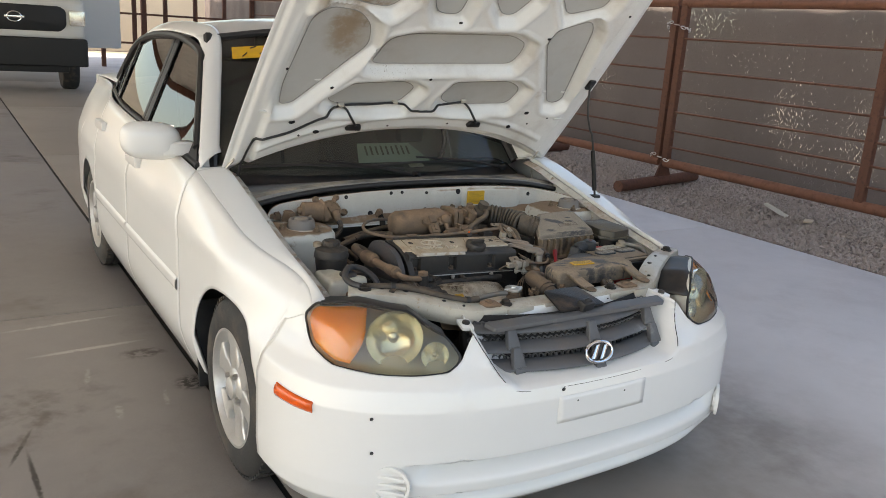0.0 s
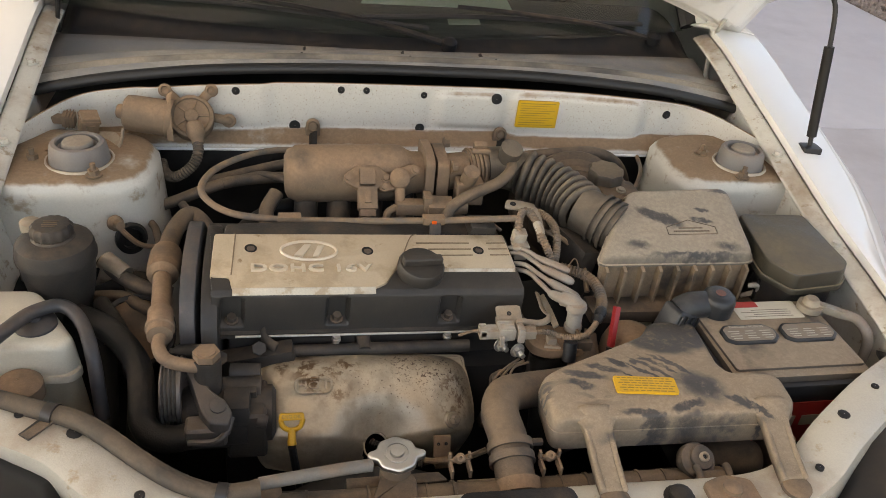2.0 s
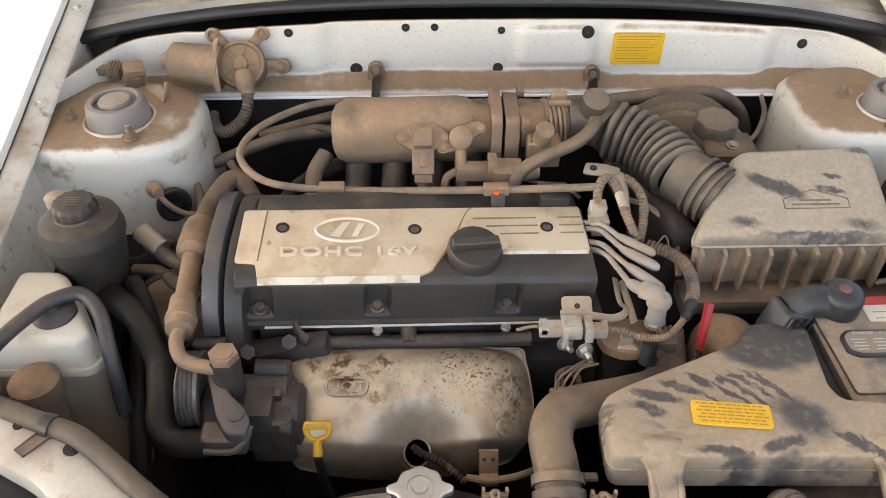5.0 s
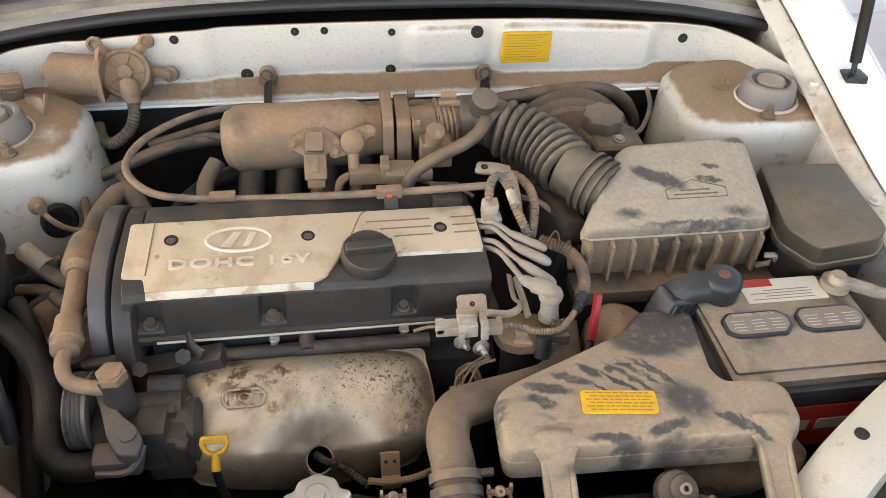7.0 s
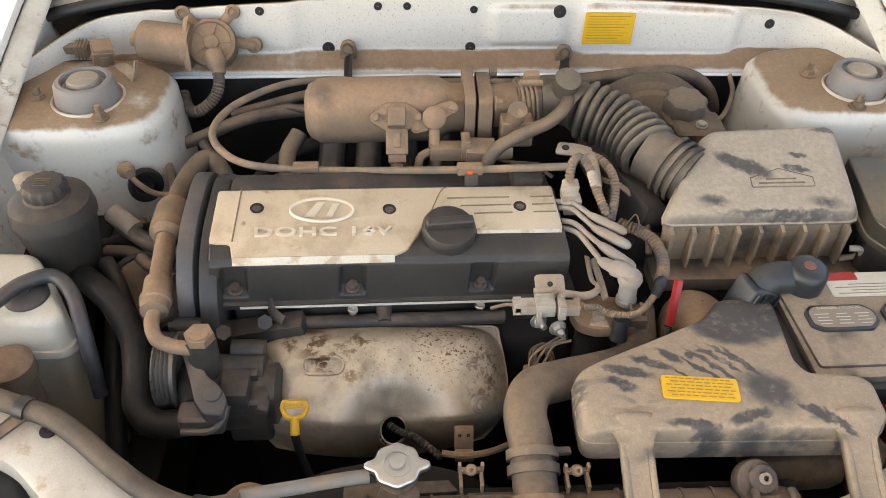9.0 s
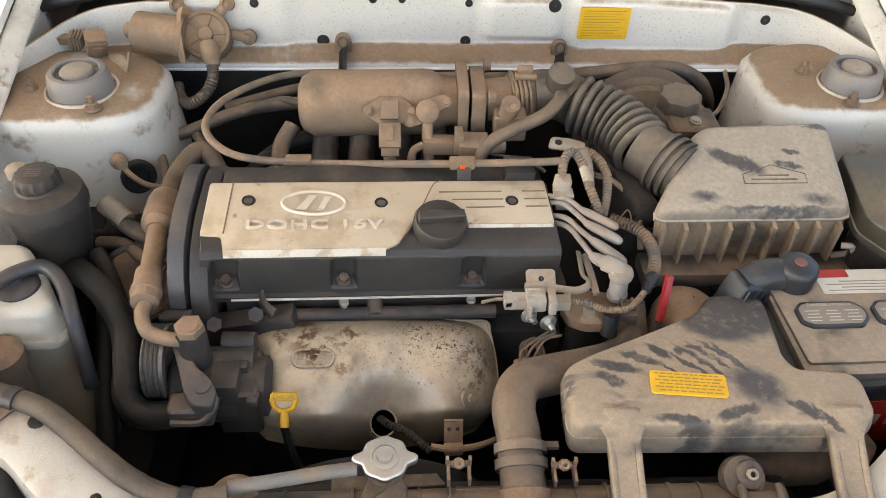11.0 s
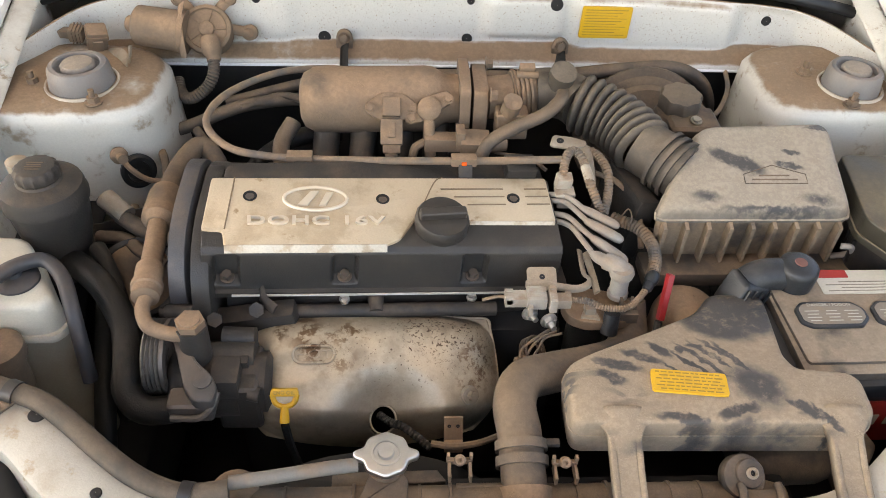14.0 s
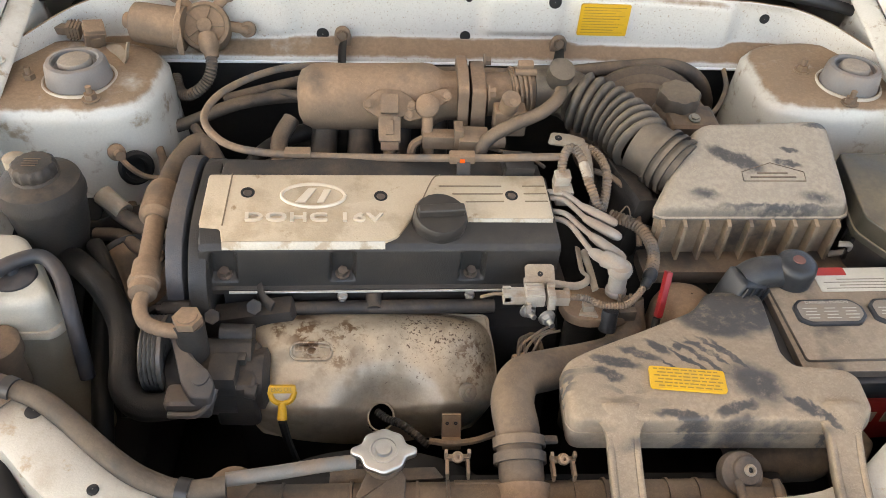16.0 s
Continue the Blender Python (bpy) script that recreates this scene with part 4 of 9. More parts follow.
for sgn in (-1, 1):
    fen = side_panel(-0.385, 0.488, sgn, 70, 18, lambda y: 0.545 + 0.06 * (y + 0.385) if y < -0.28 else 0)
    fender = part("fender", fen, M["white"], car, solid=0.004)
    # flat shoulder of the fender up to the hood gap, then the dusty bolted flange
    def shoulder(u, v):
        y = -0.385 + 0.873 * u
        x0 = side_x(y, smooth_table(TOP, y))
        x = x0 + (0.664 - x0) * min(1.0, v * 1.06)
        return (sgn * x, y, smooth_table(TOP, y) + 0.010 * math.sin(math.pi / 2 * min(1.0, v * 1.2)) - (0.014 if v > 0.97 else 0.0))
    b = B()
    sheet(b, 50, 34, shoulder)
    part("shoulder", b, M["white"], fender, solid=0.003)
    b = B()
    sheet(b, 40, 6, lambda u, v: (sgn * (0.662 - 0.032 * v), -0.385 + 0.873 * u, smooth_table(TOP, -0.385 + 0.873 * u) - 0.006 - 0.010 * v ** 2))
    part("fender_flange", b, M["white_in"], fender, solid=0.003)
    for y in (-0.33, -0.12, 0.10, 0.30):
        b = B()
        hexbolt(b, (sgn * 0.646, y, smooth_table(TOP, y) - 0.008), (0, 0, 1), 0.007)
        part("bolt", b, M["white_in"], fender)
    fd = part("front_door", side_panel(0.494, 1.36, sgn, 30), M["white"], car, solid=0.004)
    rd = part("rear_door", side_panel(1.366, 2.16, sgn, 40), M["white"], car, solid=0.004)
    part("rear_quarter", side_panel(2.166, 3.36, sgn, 70), M["white"], car, solid=0.004)
    for ya, yb, dr in ((0.505, 1.35, fd), (1.376, 2.12, rd)):
        b = B()
        sheet(b, 24, 8, lambda u, v: (sgn * (side_x(ya + (yb - ya) * u, 0.445 + 0.05 * v) + 0.001 + 0.009 * (1 - (2 * v - 1) ** 6)), ya + (yb - ya) * u, 0.445 + 0.05 * v))
        part("rub_strip", b, M["white"], dr)
    for y, z, dr in ((1.24, 0.79, fd), (2.05, 0.83, rd)):
        b = B()
        box(b, (sgn * (side_x(y, z) + 0.012), y, z), (0.03, 0.19, 0.045), 0.012, seg=3)
        part("door_handle", b, M["white"], dr)
    b = B()
    sheet(b, 30, 3, lambda u, v: (sgn * (side_x(0.34 + 1.8 * u, 0.18) - 0.01 - 0.02 * v), 0.34 + 1.8 * u, 0.20 - 0.07 * v))
    part("sill", b, M["white"], car, solid=0.01)
    # doors' side windows
    def roofline(y):
        return smooth_table([(0.52, 0.90), (0.75, 1.10), (1.0, 1.285), (1.3, 1.325), (1.8, 1.315), (2.1, 1.25), (2.45, 1.04)], y)
    def glass_x(y, z):
        zb = smooth_table(TOP, y)
        return smooth_table(X_TOP, y) - 0.02 - 0.175 * max(0.0, (z - zb) / 0.42)
    def pane(ya, yb, inset, name, mtl, out=0.0, zlo=0.012):
        b = B()
        def f(u, v):
            y = ya + (yb - ya) * u
            z0, z1 = smooth_table(TOP, y) + zlo, max(smooth_table(TOP, y) + zlo + 0.004, roofline(y) - inset)
            z = z0 + (z1 - z0) * v
            return (sgn * (glass_x(y, z) + out), y, z)
        sheet(b, 24, 10, f)
        return b
    part("window", pane(0.66, 1.30, 0.045, "w", None), M["side_glass"], fd)
    part("window", pane(1.40, 1.98, 0.045, "w", None), M["side_glass"], rd)
    part("quarter_window", pane(2.0, 2.30, 0.05, "w", None), M["side_glass"], rd)
    for ya, yb, own in ((0.54, 0.655, fd), (1.305, 1.36, fd), (1.37, 1.398, rd), (1.98, 2.0, rd), (2.30, 2.40, rd)):
        part("window_frame", pane(ya, yb, 0.03, "w", None, 0.006, 0.0), M["seal"], own, solid=0.006)
    b = B()
    tube(b, [(sgn * (glass_x(y, roofline(y) - 0.035) + 0.006), y, roofline(y) - 0.035) for y in (0.60, 0.75, 0.9, 1.0, 1.3, 1.6, 1.9, 2.1, 2.3, 2.4)], 0.016, 8, 5)
    part("window_rubber", b, M["seal"], fd)
    b = B()
    tube(b, [(sgn * (glass_x(y, smooth_table(TOP, y)) + 0.004), y, smooth_table(TOP, y) + 0.006) for y in (0.52, 0.9, 1.3, 1.8, 2.3, 2.4)], 0.012, 8, 5)
    part("belt_rubber", b, M["seal"], fd)
    # roof rail and pillars, white
    b = B()
    def rail(u, v):
        y = 0.50 + 1.88 * u
        z = roofline(y)
        x0 = glass_x(y, z - 0.02)
        return (sgn * (x0 + 0.004 - 0.085 * v - 0.0 * u), y + 0.045 * v, z - 0.018 + 0.045 * math.sin(v * math.pi / 2))
    sheet(b, 50, 6, rail)
    part("roof_rail", b, M["white"], car, solid=0.004)
    # mirror
    b = B()
    n = 24
    mx, my, mz = sgn * 0.862, 0.72, 0.945
    def shell(u, v):
        a, c = 2 * math.pi * u, math.pi * v
        p = Vector((math.sin(c) * math.cos(a), -math.cos(c), math.sin(c) * math.sin(a)))
        px = math.copysign(abs(p.x) ** 0.70, p.x) * 0.105
        pz = math.copysign(abs(p.z) ** 0.70, p.z) * 0.068
        return (mx + px * sgn, my + 0.055 * (p.y if p.y < 0 else p.y * 0.25), mz + pz + 0.01 * p.x)
    sheet(b, 32, 18, shell)
    bmesh.ops.remove_doubles(b, verts=b.verts[:], dist=0.0005)
    mir = part("mirror", b, M["white"], fd)
    b = B()
    box(b, (sgn * 0.775, 0.70, 0.92), (0.12, 0.06, 0.05), 0.015, seg=3)
    part("mirror_arm", b, M["white"], mir)
    b = B()
    sheet(b, 8, 8, lambda u, v: (mx + (u - 0.5) * 0.17, my + 0.0155, mz + (v - 0.5) * 0.105))
    part("mirror_glass", b, M["chrome"], mir)
    # wheel housings, sill guard
    for cy in (0.0, 2.44):
        b = B()
        sheet(b, 36, 3, lambda u, v: (sgn * (0.715 - 0.20 * v), cy + ARCH_BACK + (ARCH + 0.012) * math.cos(math.pi * 1.15 * u - 0.24), 0.285 + (ARCH + 0.012) * math.sin(math.pi * 1.15 * u - 0.24)))
        part("wheel_liner", b, M["void"], car, solid=0.004)
    b = B()
    box(b, (sgn * 0.735, 0.352, 0.30), (0.15, 0.018, 0.30), 0.006, rot=(-10, 0, 0))
    part("splash_guard", b, M["black_clean"], car)

def wheel(x, y, sgn):
    c = Vector((x, y, 0.285))
    ax = Vector((sgn, 0, 0))
    b = B()
    prof = [(0.178, -0.10), (0.20, -0.106), (0.245, -0.104), (0.272, -0.088), (0.283, -0.066)]
    for g in (-0.045, -0.015, 0.015, 0.045):
        prof += [(0.285, g - 0.006), (0.278, g - 0.004), (0.278, g + 0.004), (0.285, g + 0.006)]
    prof += [(0.283, 0.066), (0.272, 0.088), (0.245, 0.104), (0.20, 0.106), (0.178, 0.10)]
    lathe(b, prof, c, ax, 72, caps=False)
    for k in range(72):
        a = 2 * math.pi * k / 72
        p = c + Vector((0, math.cos(a), math.sin(a))) * 0.281
        m = frame_of(p + ax * 0.068, ax, Vector((0, -math.sin(a), math.cos(a))))
        box(b, (0, 0, 0), (0.036, 0.013, 0.010), 0, m)
    wh = part("wheel", B(), None, car)
    tyre = part("tyre", b, M["tyre"], wh)
    b = B()
    lathe(b, [(0.178, -0.09), (0.182, 0.092), (0.186, 0.103), (0.178, 0.103), (0.168, 0.085), (0.160, 0.03), (0.150, -0.05), (0.03, -0.055)], c, ax, 48, caps=False)
    part("rim", b, M["alloy"], wh)
    for k in range(6):
        b = B()
        a = 2 * math.pi * k / 6 + 0.3
        d = Vector((0, math.cos(a), math.sin(a)))
        t = Vector((0, -math.sin(a), math.cos(a)))
        m = frame_of(c + ax * 0.070, d, t)
        prism(b, rounded([(0.03, -0.034), (0.085, -0.040), (0.125, -0.034), (0.178, -0.066), (0.178, 0.066), (0.125, 0.034), (0.085, 0.040), (0.03, 0.034)], 0.014), -0.02, 0.016 * (1 if sgn else 1), m if (m.to_3x3() @ Vector((0, 0, 1))).dot(ax) > 0 else frame_of(c + ax * 0.070, d, -t), 0.008, 3)
        part("spoke", b, M["alloy"], wh)
    b = B()
    lathe(b, [(0.062, 0.0), (0.060, 0.086), (0.05, 0.094), (0.036, 0.094), (0.034, 0.104), (0.022, 0.110), (0.004, 0.111)], c, ax, 32)
    part("hub_cap", b, M["alloy"], wh)
    for k in range(4):
        b = B()
        a = 2 * math.pi * k / 4 + 0.5
        p = c + Vector((0, math.cos(a), math.sin(a))) * 0.05
        cyl(b, p + ax * 0.09, p + ax * 0.103, 0.010, seg=6)
        part("lug_nut", b, M["steel"], wh)
    b = B()
    lathe(b, [(0.12, 0.0), (0.12, 0.012)], c - ax * 0.02, ax, 32)
    part("brake_disc", b, M["dirty_dark"], wh)

for x, y in ((0.70, 0.0), (0.70, 2.44)):
    wheel(-x, y, -1)
    wheel(x, y, 1)

# bumper with the recess for the grille
def opening(x, z):
    return sd_poly(x, z, [(-0.272, 0.505), (0.272, 0.505), (0.315, 0.53), (0.375, 0.66), (0.375, 0.74), (-0.375, 0.74), (-0.375, 0.66), (-0.315, 0.53)])

def lamp_low(theta):
    t = min(theta, 180 - theta)
    return lerp_table([(0, 0.61), (6, 0.640), (8.5, 0.648), (12, 0.620), (16, 0.590), (27, 0.560), (42, 0.552), (52, 0.551), (60, 0.556), (63, 0.583), (65, 0.63), (66.5, 0.652), (70, 0.655), (90, 0.655)], t)

b = B()
def bumper_skin(u, v):
    th = 180 * u
    z = 0.13 + (lamp_low(th) - 0.13) * v
    p = nose(th, z)
    d = opening(p.x, z)
    k = sstep(0.004, -0.03, d)
    p.y += 0.10 * k
    # two long slots low down
    return p
sheet(b, 200, 120, bumper_skin)
bumper = part("bumper", b, M["white"], car, solid=0.004)
for sgn in (-1, 1):
    b = B()
    def wing(u, v):
        z = 0.19 + 0.36 * v
        arch = ARCH_BACK - math.sqrt(max(0.0, ARCH ** 2 - (z - 0.285) ** 2))
        return (sgn * (0.81 - lerp_table(INSET, z)), -0.302 + u * (arch + 0.302), z)
    sheet(b, 6, 20, wing)
    part("bumper_wing", b, M["white"], bumper, solid=0.004)
    # round fog-lamp blank with fins
    b = B()
    fc = nose(48 if sgn < 0 else 132, 0.275, 0.004)
    fd_ = (nose(48 if sgn < 0 else 132, 0.275, 0.05) - fc).normalized()
    lathe(b, [(0.052, -0.004), (0.052, 0.006), (0.044, 0.006), (0.040, -0.012), (0.0005, -0.014)], fc, fd_, 32, caps=False)
    for k in (-0.02, 0.0, 0.02):
        box(b, (0, k, 0.0), (0.075 if k else 0.085, 0.009, 0.012), 0.002, frame_of(fc, (fd_.y, -fd_.x, 0), (0, 0, 1)))
    part("fog_lamp_blank", b, M["white"], bumper)
    b = B()
    ths = [10, 14, 19, 25] if sgn < 0 else [170, 166, 161, 155]
    sheet(b, 8, 4, lambda u, v: nose(lerp_table([(i / 3, t) for i, t in enumerate(ths)], u), 0.461 + 0.034 * (v - 0.5) * (1 - 0.2 * u) + 0.008 * (1 - u), 0.006 - 0.004 * (2 * v - 1) ** 4))
    part("side_marker", b, M["marker"], bumper, "orange side marker", solid=0.006)
    b = B()
    box(b, (sgn * 0.362, -0.608, 0.645), (0.034, 0.050, 0.010), 0.004, rot=(8, 0, sgn * 12))
    part("bumper_tab", b, M["white"], bumper)
    b = B()
    lathe(b, [(0.011, 0.0), (0.010, 0.006), (0.005, 0.008)], (sgn * 0.362, -0.610, 0.650), (0, -0.1, 1), 12)
    part("clip", b, M["black_clean"], bumper)
def nose_at(x, z, out=0.0):
    """The point of the nose with this x."""
    lo, hi = 0.0, 180.0
    for _ in range(30):
        md = (lo + hi) / 2
        if nose(md, z, out).x < x:
            lo = md
        else:
            hi = md
    return nose(lo, z, out)
b = B()
tube(b, [nose_at(x, z, 0.001) for x, z in ((-0.372, 0.640), (-0.345, 0.585), (-0.318, 0.530), (-0.275, 0.502), (-0.14, 0.496), (0.0, 0.494), (0.14, 0.496), (0.275, 0.502), (0.318, 0.530), (0.345, 0.585), (0.372, 0.640))], 0.0012, 6, 5)
part("panel_seam", b, M["seal"], bumper)
b = B()
m = frame_of((0, -0.783, 0.435), (1, 0, 0), (0, 0, 1))
sheet(b, 12, 6, lambda u, v: nose(83.2 + 13.4 * u, 0.395 + 0.078 * v, 0.0015))
part("plate_base", b, M["white"], bumper, "blank white number-plate panel", solid=0.005)
for th, z, r in ((42.4, 0.455, 0.005), (42.8, 0.362, 0.005), (86.5, 0.452, 0.004), (92.5, 0.45, 0.004), (84, 0.49, 0.006)):
    b = B()
    p = nose(th, z, 0.003)
    lathe(b, [(r, 0), (r * 0.6, 0.0015)], p, (p.x * 0.6, -1, 0), 10)
    part("scuff", b, M["seal"], bumper, "black paint chip")

# grille
grille = part("grille", B(), None, car, "grey plastic grille with three wide slats")
def slat(z, half, depth, t, y):
    b = B()
    def f(u, v):
        x = -half + 2 * half * u
        a = v * 2 * math.pi
        bow = 0.09 * (x / 0.36) ** 2
        return (x, y + bow + depth * math.cos(a) + 0.0, z + t * math.sin(a) + 0.35 * depth * math.cos(a))
    sheet(b, 30, 16, f)
    bmesh.ops.remove_doubles(b, verts=b.verts[:], dist=0.0003)
    return b
for z, half, y in ((0.622, 0.34, -0.655), (0.578, 0.325, -0.688), (0.535, 0.295, -0.715)):
    part("slat", slat(z, half, 0.024, 0.0085, y), M["grille"], grille)
for k, x in enumerate((-0.235, 0.0, 0.235)):
    for z, y in ((0.600, -0.676), (0.556, -0.708), (0.518, -0.722)):
        b = B()
        bow = 0.09 * (x / 0.36) ** 2
        prism(b, rounded([(-0.022, -0.028), (0.022, -0.028), (0.012, 0.03), (-0.012, 0.03)], 0.005), -0.008, 0.008, frame_of((x + 0.018 * k, y + bow - 0.012, z), (1, 0, 0), (0, 0.45, 1)), 0.004)
        part("rib", b, M["grille"], grille)
b = B()
sheet(b, 40, 10, lambda u, v: (-0.345 + 0.69 * u, -0.632 + 0.09 * ((u - 0.5) * 1.92) ** 2 - 0.05 * (1 - v), 0.525 + 0.125 * v))
part("mesh_backing", b, M["void"], grille, solid=0.004)
b = B()
for r in range(5):
    for k in range(36):
        x = -0.33 + 0.0186 * k + (0.0093 if r % 2 else 0)
        z = 0.545 + 0.021 * r
        y = -0.638 + 0.09 * (x / 0.36) ** 2 - 0.05 * (1 - (z - 0.525) / 0.125)
        lathe(b, [(0.0095, 0), (0.0095, 0.006), (0.0068, 0.006), (0.0068, 0)], (x, y, z), (0, -1, 0.2), 6, caps=False)
part("honeycomb", b, M["grille"], grille)
b = B()
prism(b, rounded([(-0.30, -0.012), (0.33, -0.012), (0.34, 0.03), (-0.31, 0.03)], 0.01), 0, 0.012, frame_of((0, -0.645, 0.632), (1, 0, 0), (0, 1, 0.15)), 0.004)
part("top_bar", b, M["grille"], grille)
b = B()
m = frame_of((0.0, -0.742, 0.562), (1, 0, 0), (0, 0.42, 1))
tube(b, [m @ Vector((0.047 * math.cos(a), 0.028 * math.sin(a), 0)) for a in [2 * math.pi * k / 32 for k in range(33)]], 0.0045, 8, 1)
for pts in ([(-0.034, -0.016), (-0.018, -0.017), (0.006, 0.02), (-0.008, 0.02)], [(-0.004, -0.02), (0.010, -0.02), (0.034, 0.016), (0.020, 0.017)]):
    prism(b, pts, -0.004, 0.004, m, 0.002)
part("badge", b, M["chrome"], grille, "plain chrome oval badge")

# headlamps
LAMP = [(8.5, 0.650), (10.5, 0.680), (27, 0.703), (47, 0.690), (58.5, 0.640), (63, 0.585), (60, 0.558), (52, 0.553), (42, 0.554), (27, 0.562), (16, 0.592)]
def head_lamp(sgn):
    flip = (lambda t: t) if sgn < 0 else (lambda t: 180 - t)
    hl = part("headlamp", B(), None, car, "hazy headlamp with an amber turn signal")
    o = rounded([(a / 100, z) for a, z in LAMP], 0.03, 3)
    cx = sum(p[0] for p in o) / len(o)
    cz = sum(p[1] for p in o) / len(o)
    def fan(scale0, scale1, rings, lift, clip=None):
        b = B()
        g = []
        for r in range(rings + 1):
            k = scale0 + (scale1 - scale0) * r / rings
            row = []
            for x, z in o:
                th, zz = (cx + (x - cx) * k) * 100, cz + (z - cz) * k
                row.append(b.verts.new(nose(flip(th), zz, lift(k, th, zz))))
            g.append(row)
        for a, c in zip(g, g[1:]):
            for i in range(len(o)):
                b.faces.new((a[i], a[(i + 1) % len(o)], c[(i + 1) % len(o)], c[i]))
        return b
    part("lens", fan(0.02, 1.0, 10, lambda k, t, z: 0.004 + 0.020 * (1 - k ** 3)), M["lens_clear"], hl, "yellowed clear lens")
    part("rim", fan(0.992, 1.014, 2, lambda k, t, z: 0.003), M["seal"], hl, solid=0.006)
    part("housing", fan(0.02, 1.0, 10, lambda k, t, z: 0.0 - 0.105 * (1 - k ** 4)), M["lamp_body"], hl)
    # amber end, reflector bowl, small bowl
    b = B()
    def amber(u, v):
        zlo = lerp_table([(9, 0.648), (16, 0.597), (27, 0.570), (35, 0.565)], 10 + 23 * u)
        zhi = lerp_table([(9, 0.655), (11, 0.672), (27, 0.690), (35, 0.690)], 10 + 23 * u)
        th = 10.5 + (21.5 + 2.5 * math.sin(v * math.pi)) * u
        return nose(flip(th), zlo + (zhi - zlo) * v, -0.006 + 0.010 * math.sin(v * math.pi) * math.sin(u * math.pi))
    sheet(b, 12, 12, amber)
    part("turn_signal", b, M["amber"], hl, "amber turn-signal lens", solid=0.004)
    for th, z, r, dp in ((44, 0.627, 0.074, 0.05), (56, 0.590, 0.036, 0.03)):
        b = B()
        c = nose(flip(th), z, -0.012)
        ax = Vector((0.45 * -sgn * -1 * 0.6 * -1, -1, 0.12)).normalized()
        ax = Vector((sgn * 0.35, -1, 0.10)).normalized()
        lathe(b, [(r, 0.0), (r * 0.93, -dp * 0.35), (r * 0.7, -dp * 0.75), (r * 0.3, -dp), (0.002, -dp * 1.02)], c, ax, 32, caps=False)
        part("reflector", b, M["reflector"], hl)
        b = B()
        lathe(b, [(r * 0.22, -dp), (r * 0.2, -dp * 0.3), (r * 0.1, -dp * 0.2), (0.001, -dp * 0.18)], c, ax, 16, caps=False)
        part("bulb_cap", b, M["reflector"], hl)
    b = B()
    def back(u, v):
        th = 12 + 46 * u
        zt = lerp_table([(8, 0.67), (11, 0.678), (27, 0.700), (47, 0.688), (58, 0.640)], th)
        p = nose(flip(th), zt, 0.0)
        return (p.x * (1 - 0.10 * v), p.y + 0.10 * v, p.z - 0.02 * v * v - 0.002)
    sheet(b, 16, 5, back)
    part("lamp_case", b, M["black_clean"], hl, solid=0.006)
    return hl
head_lamp(-1)
head_lamp(1)

# roof, windscreen, rear
def wind_base(u):
    x = -0.665 + 1.33 * u
    return Vector((x, 0.61 - 0.10 * (1 - (x / 0.665) ** 2), 0.828 + 0.010 * (x / 0.665) ** 2))
def wind_top(u):
    x = -0.545 + 1.09 * u
    return Vector((x, 1.06 - 0.07 * (1 - (x / 0.545) ** 2), 1.295 + 0.055 * (1 - (x / 0.545) ** 2)))
b = B()
sheet(b, 40, 16, lambda u, v: wind_base(u).lerp(wind_top(u), v) + Vector((0, -0.02 * math.sin(math.pi * v), 0.02 * math.sin(math.pi * v))))
windscreen = part("windscreen", b, M["screen_glass"], car, "dark tinted windscreen")
windscreen.visible_shadow = False
for side in (0, 1):
    b = B()
    tube(b, [wind_base(side).lerp(wind_top(side), t) + Vector((0.012 * (1 if side else -1), -0.02 * math.sin(math.pi * t), 0.012 + 0.02 * math.sin(math.pi * t))) for t in (0, 0.25, 0.5, 0.75, 1)], 0.02, 8, 5)
    part("windscreen_rubber", b, M["seal"], windscreen)
b = B()
tube(b, [wind_top(u) + Vector((0, 0.0, 0.006)) for u in (0, 0.25, 0.5, 0.75, 1)], 0.014, 8, 5)
part("windscreen_rubber", b, M["seal"], windscreen)
for side, sgn in ((0, -1), (1, 1)):
    b = B()
    def pillar(u, v):
        a = wind_base(side).lerp(wind_top(side), u) + Vector((sgn * 0.012, -0.02 * math.sin(math.pi * u), 0.016 + 0.02 * math.sin(math.pi * u)))
        y = 0.50 + 0.62 * u
        c = Vector((sgn * (glass_x(max(0.55, y), roofline(max(0.55, y))) + 0.004), y + 0.03, max(0.86, roofline(max(0.52, y)) - 0.012)))
        q = a.lerp(c, v)
        q.x += sgn * 0.012 * math.sin(math.pi * v)
        return q
    sheet(b, 20, 6, pillar)
    part("a_pillar", b, M["white"], car, solid=0.006)
    b = B()
    def foot(u, v):
        p = pillar(0.0, v)
        x0 = side_x(0.484, smooth_table(TOP, 0.484))
        q = Vector((sgn * (0.664 + (x0 - 0.664) * v), 0.482, smooth_table(TOP, 0.482) + 0.010 * math.cos(math.pi / 2 * v)))
        r = p.lerp(q, u)
        r.x += sgn * 0.006 * math.sin(math.pi * u)
        return r
    sheet(b, 8, 8, foot)
    part("pillar_foot", b, M["white"], car, solid=0.005)
b = B()
def roof(u, v):
    y = 1.06 + 1.0 * v
    f = wind_top(u)
    w = lerp_table([(0, 0.545), (0.5, 0.56), (1, 0.53)], v)
    x = (2 * u - 1) * w
    z = 1.298 + 0.06 * (1 - (2 * u - 1) ** 2) + 0.045 * math.sin(math.pi * min(1, v * 1.1)) - 0.02 * v
    return (x, f.y * (1 - v) + (2.06) * v, z)
sheet(b, 30, 20, roof)
part("roof", b, M["white"], car, solid=0.004)
b = B()
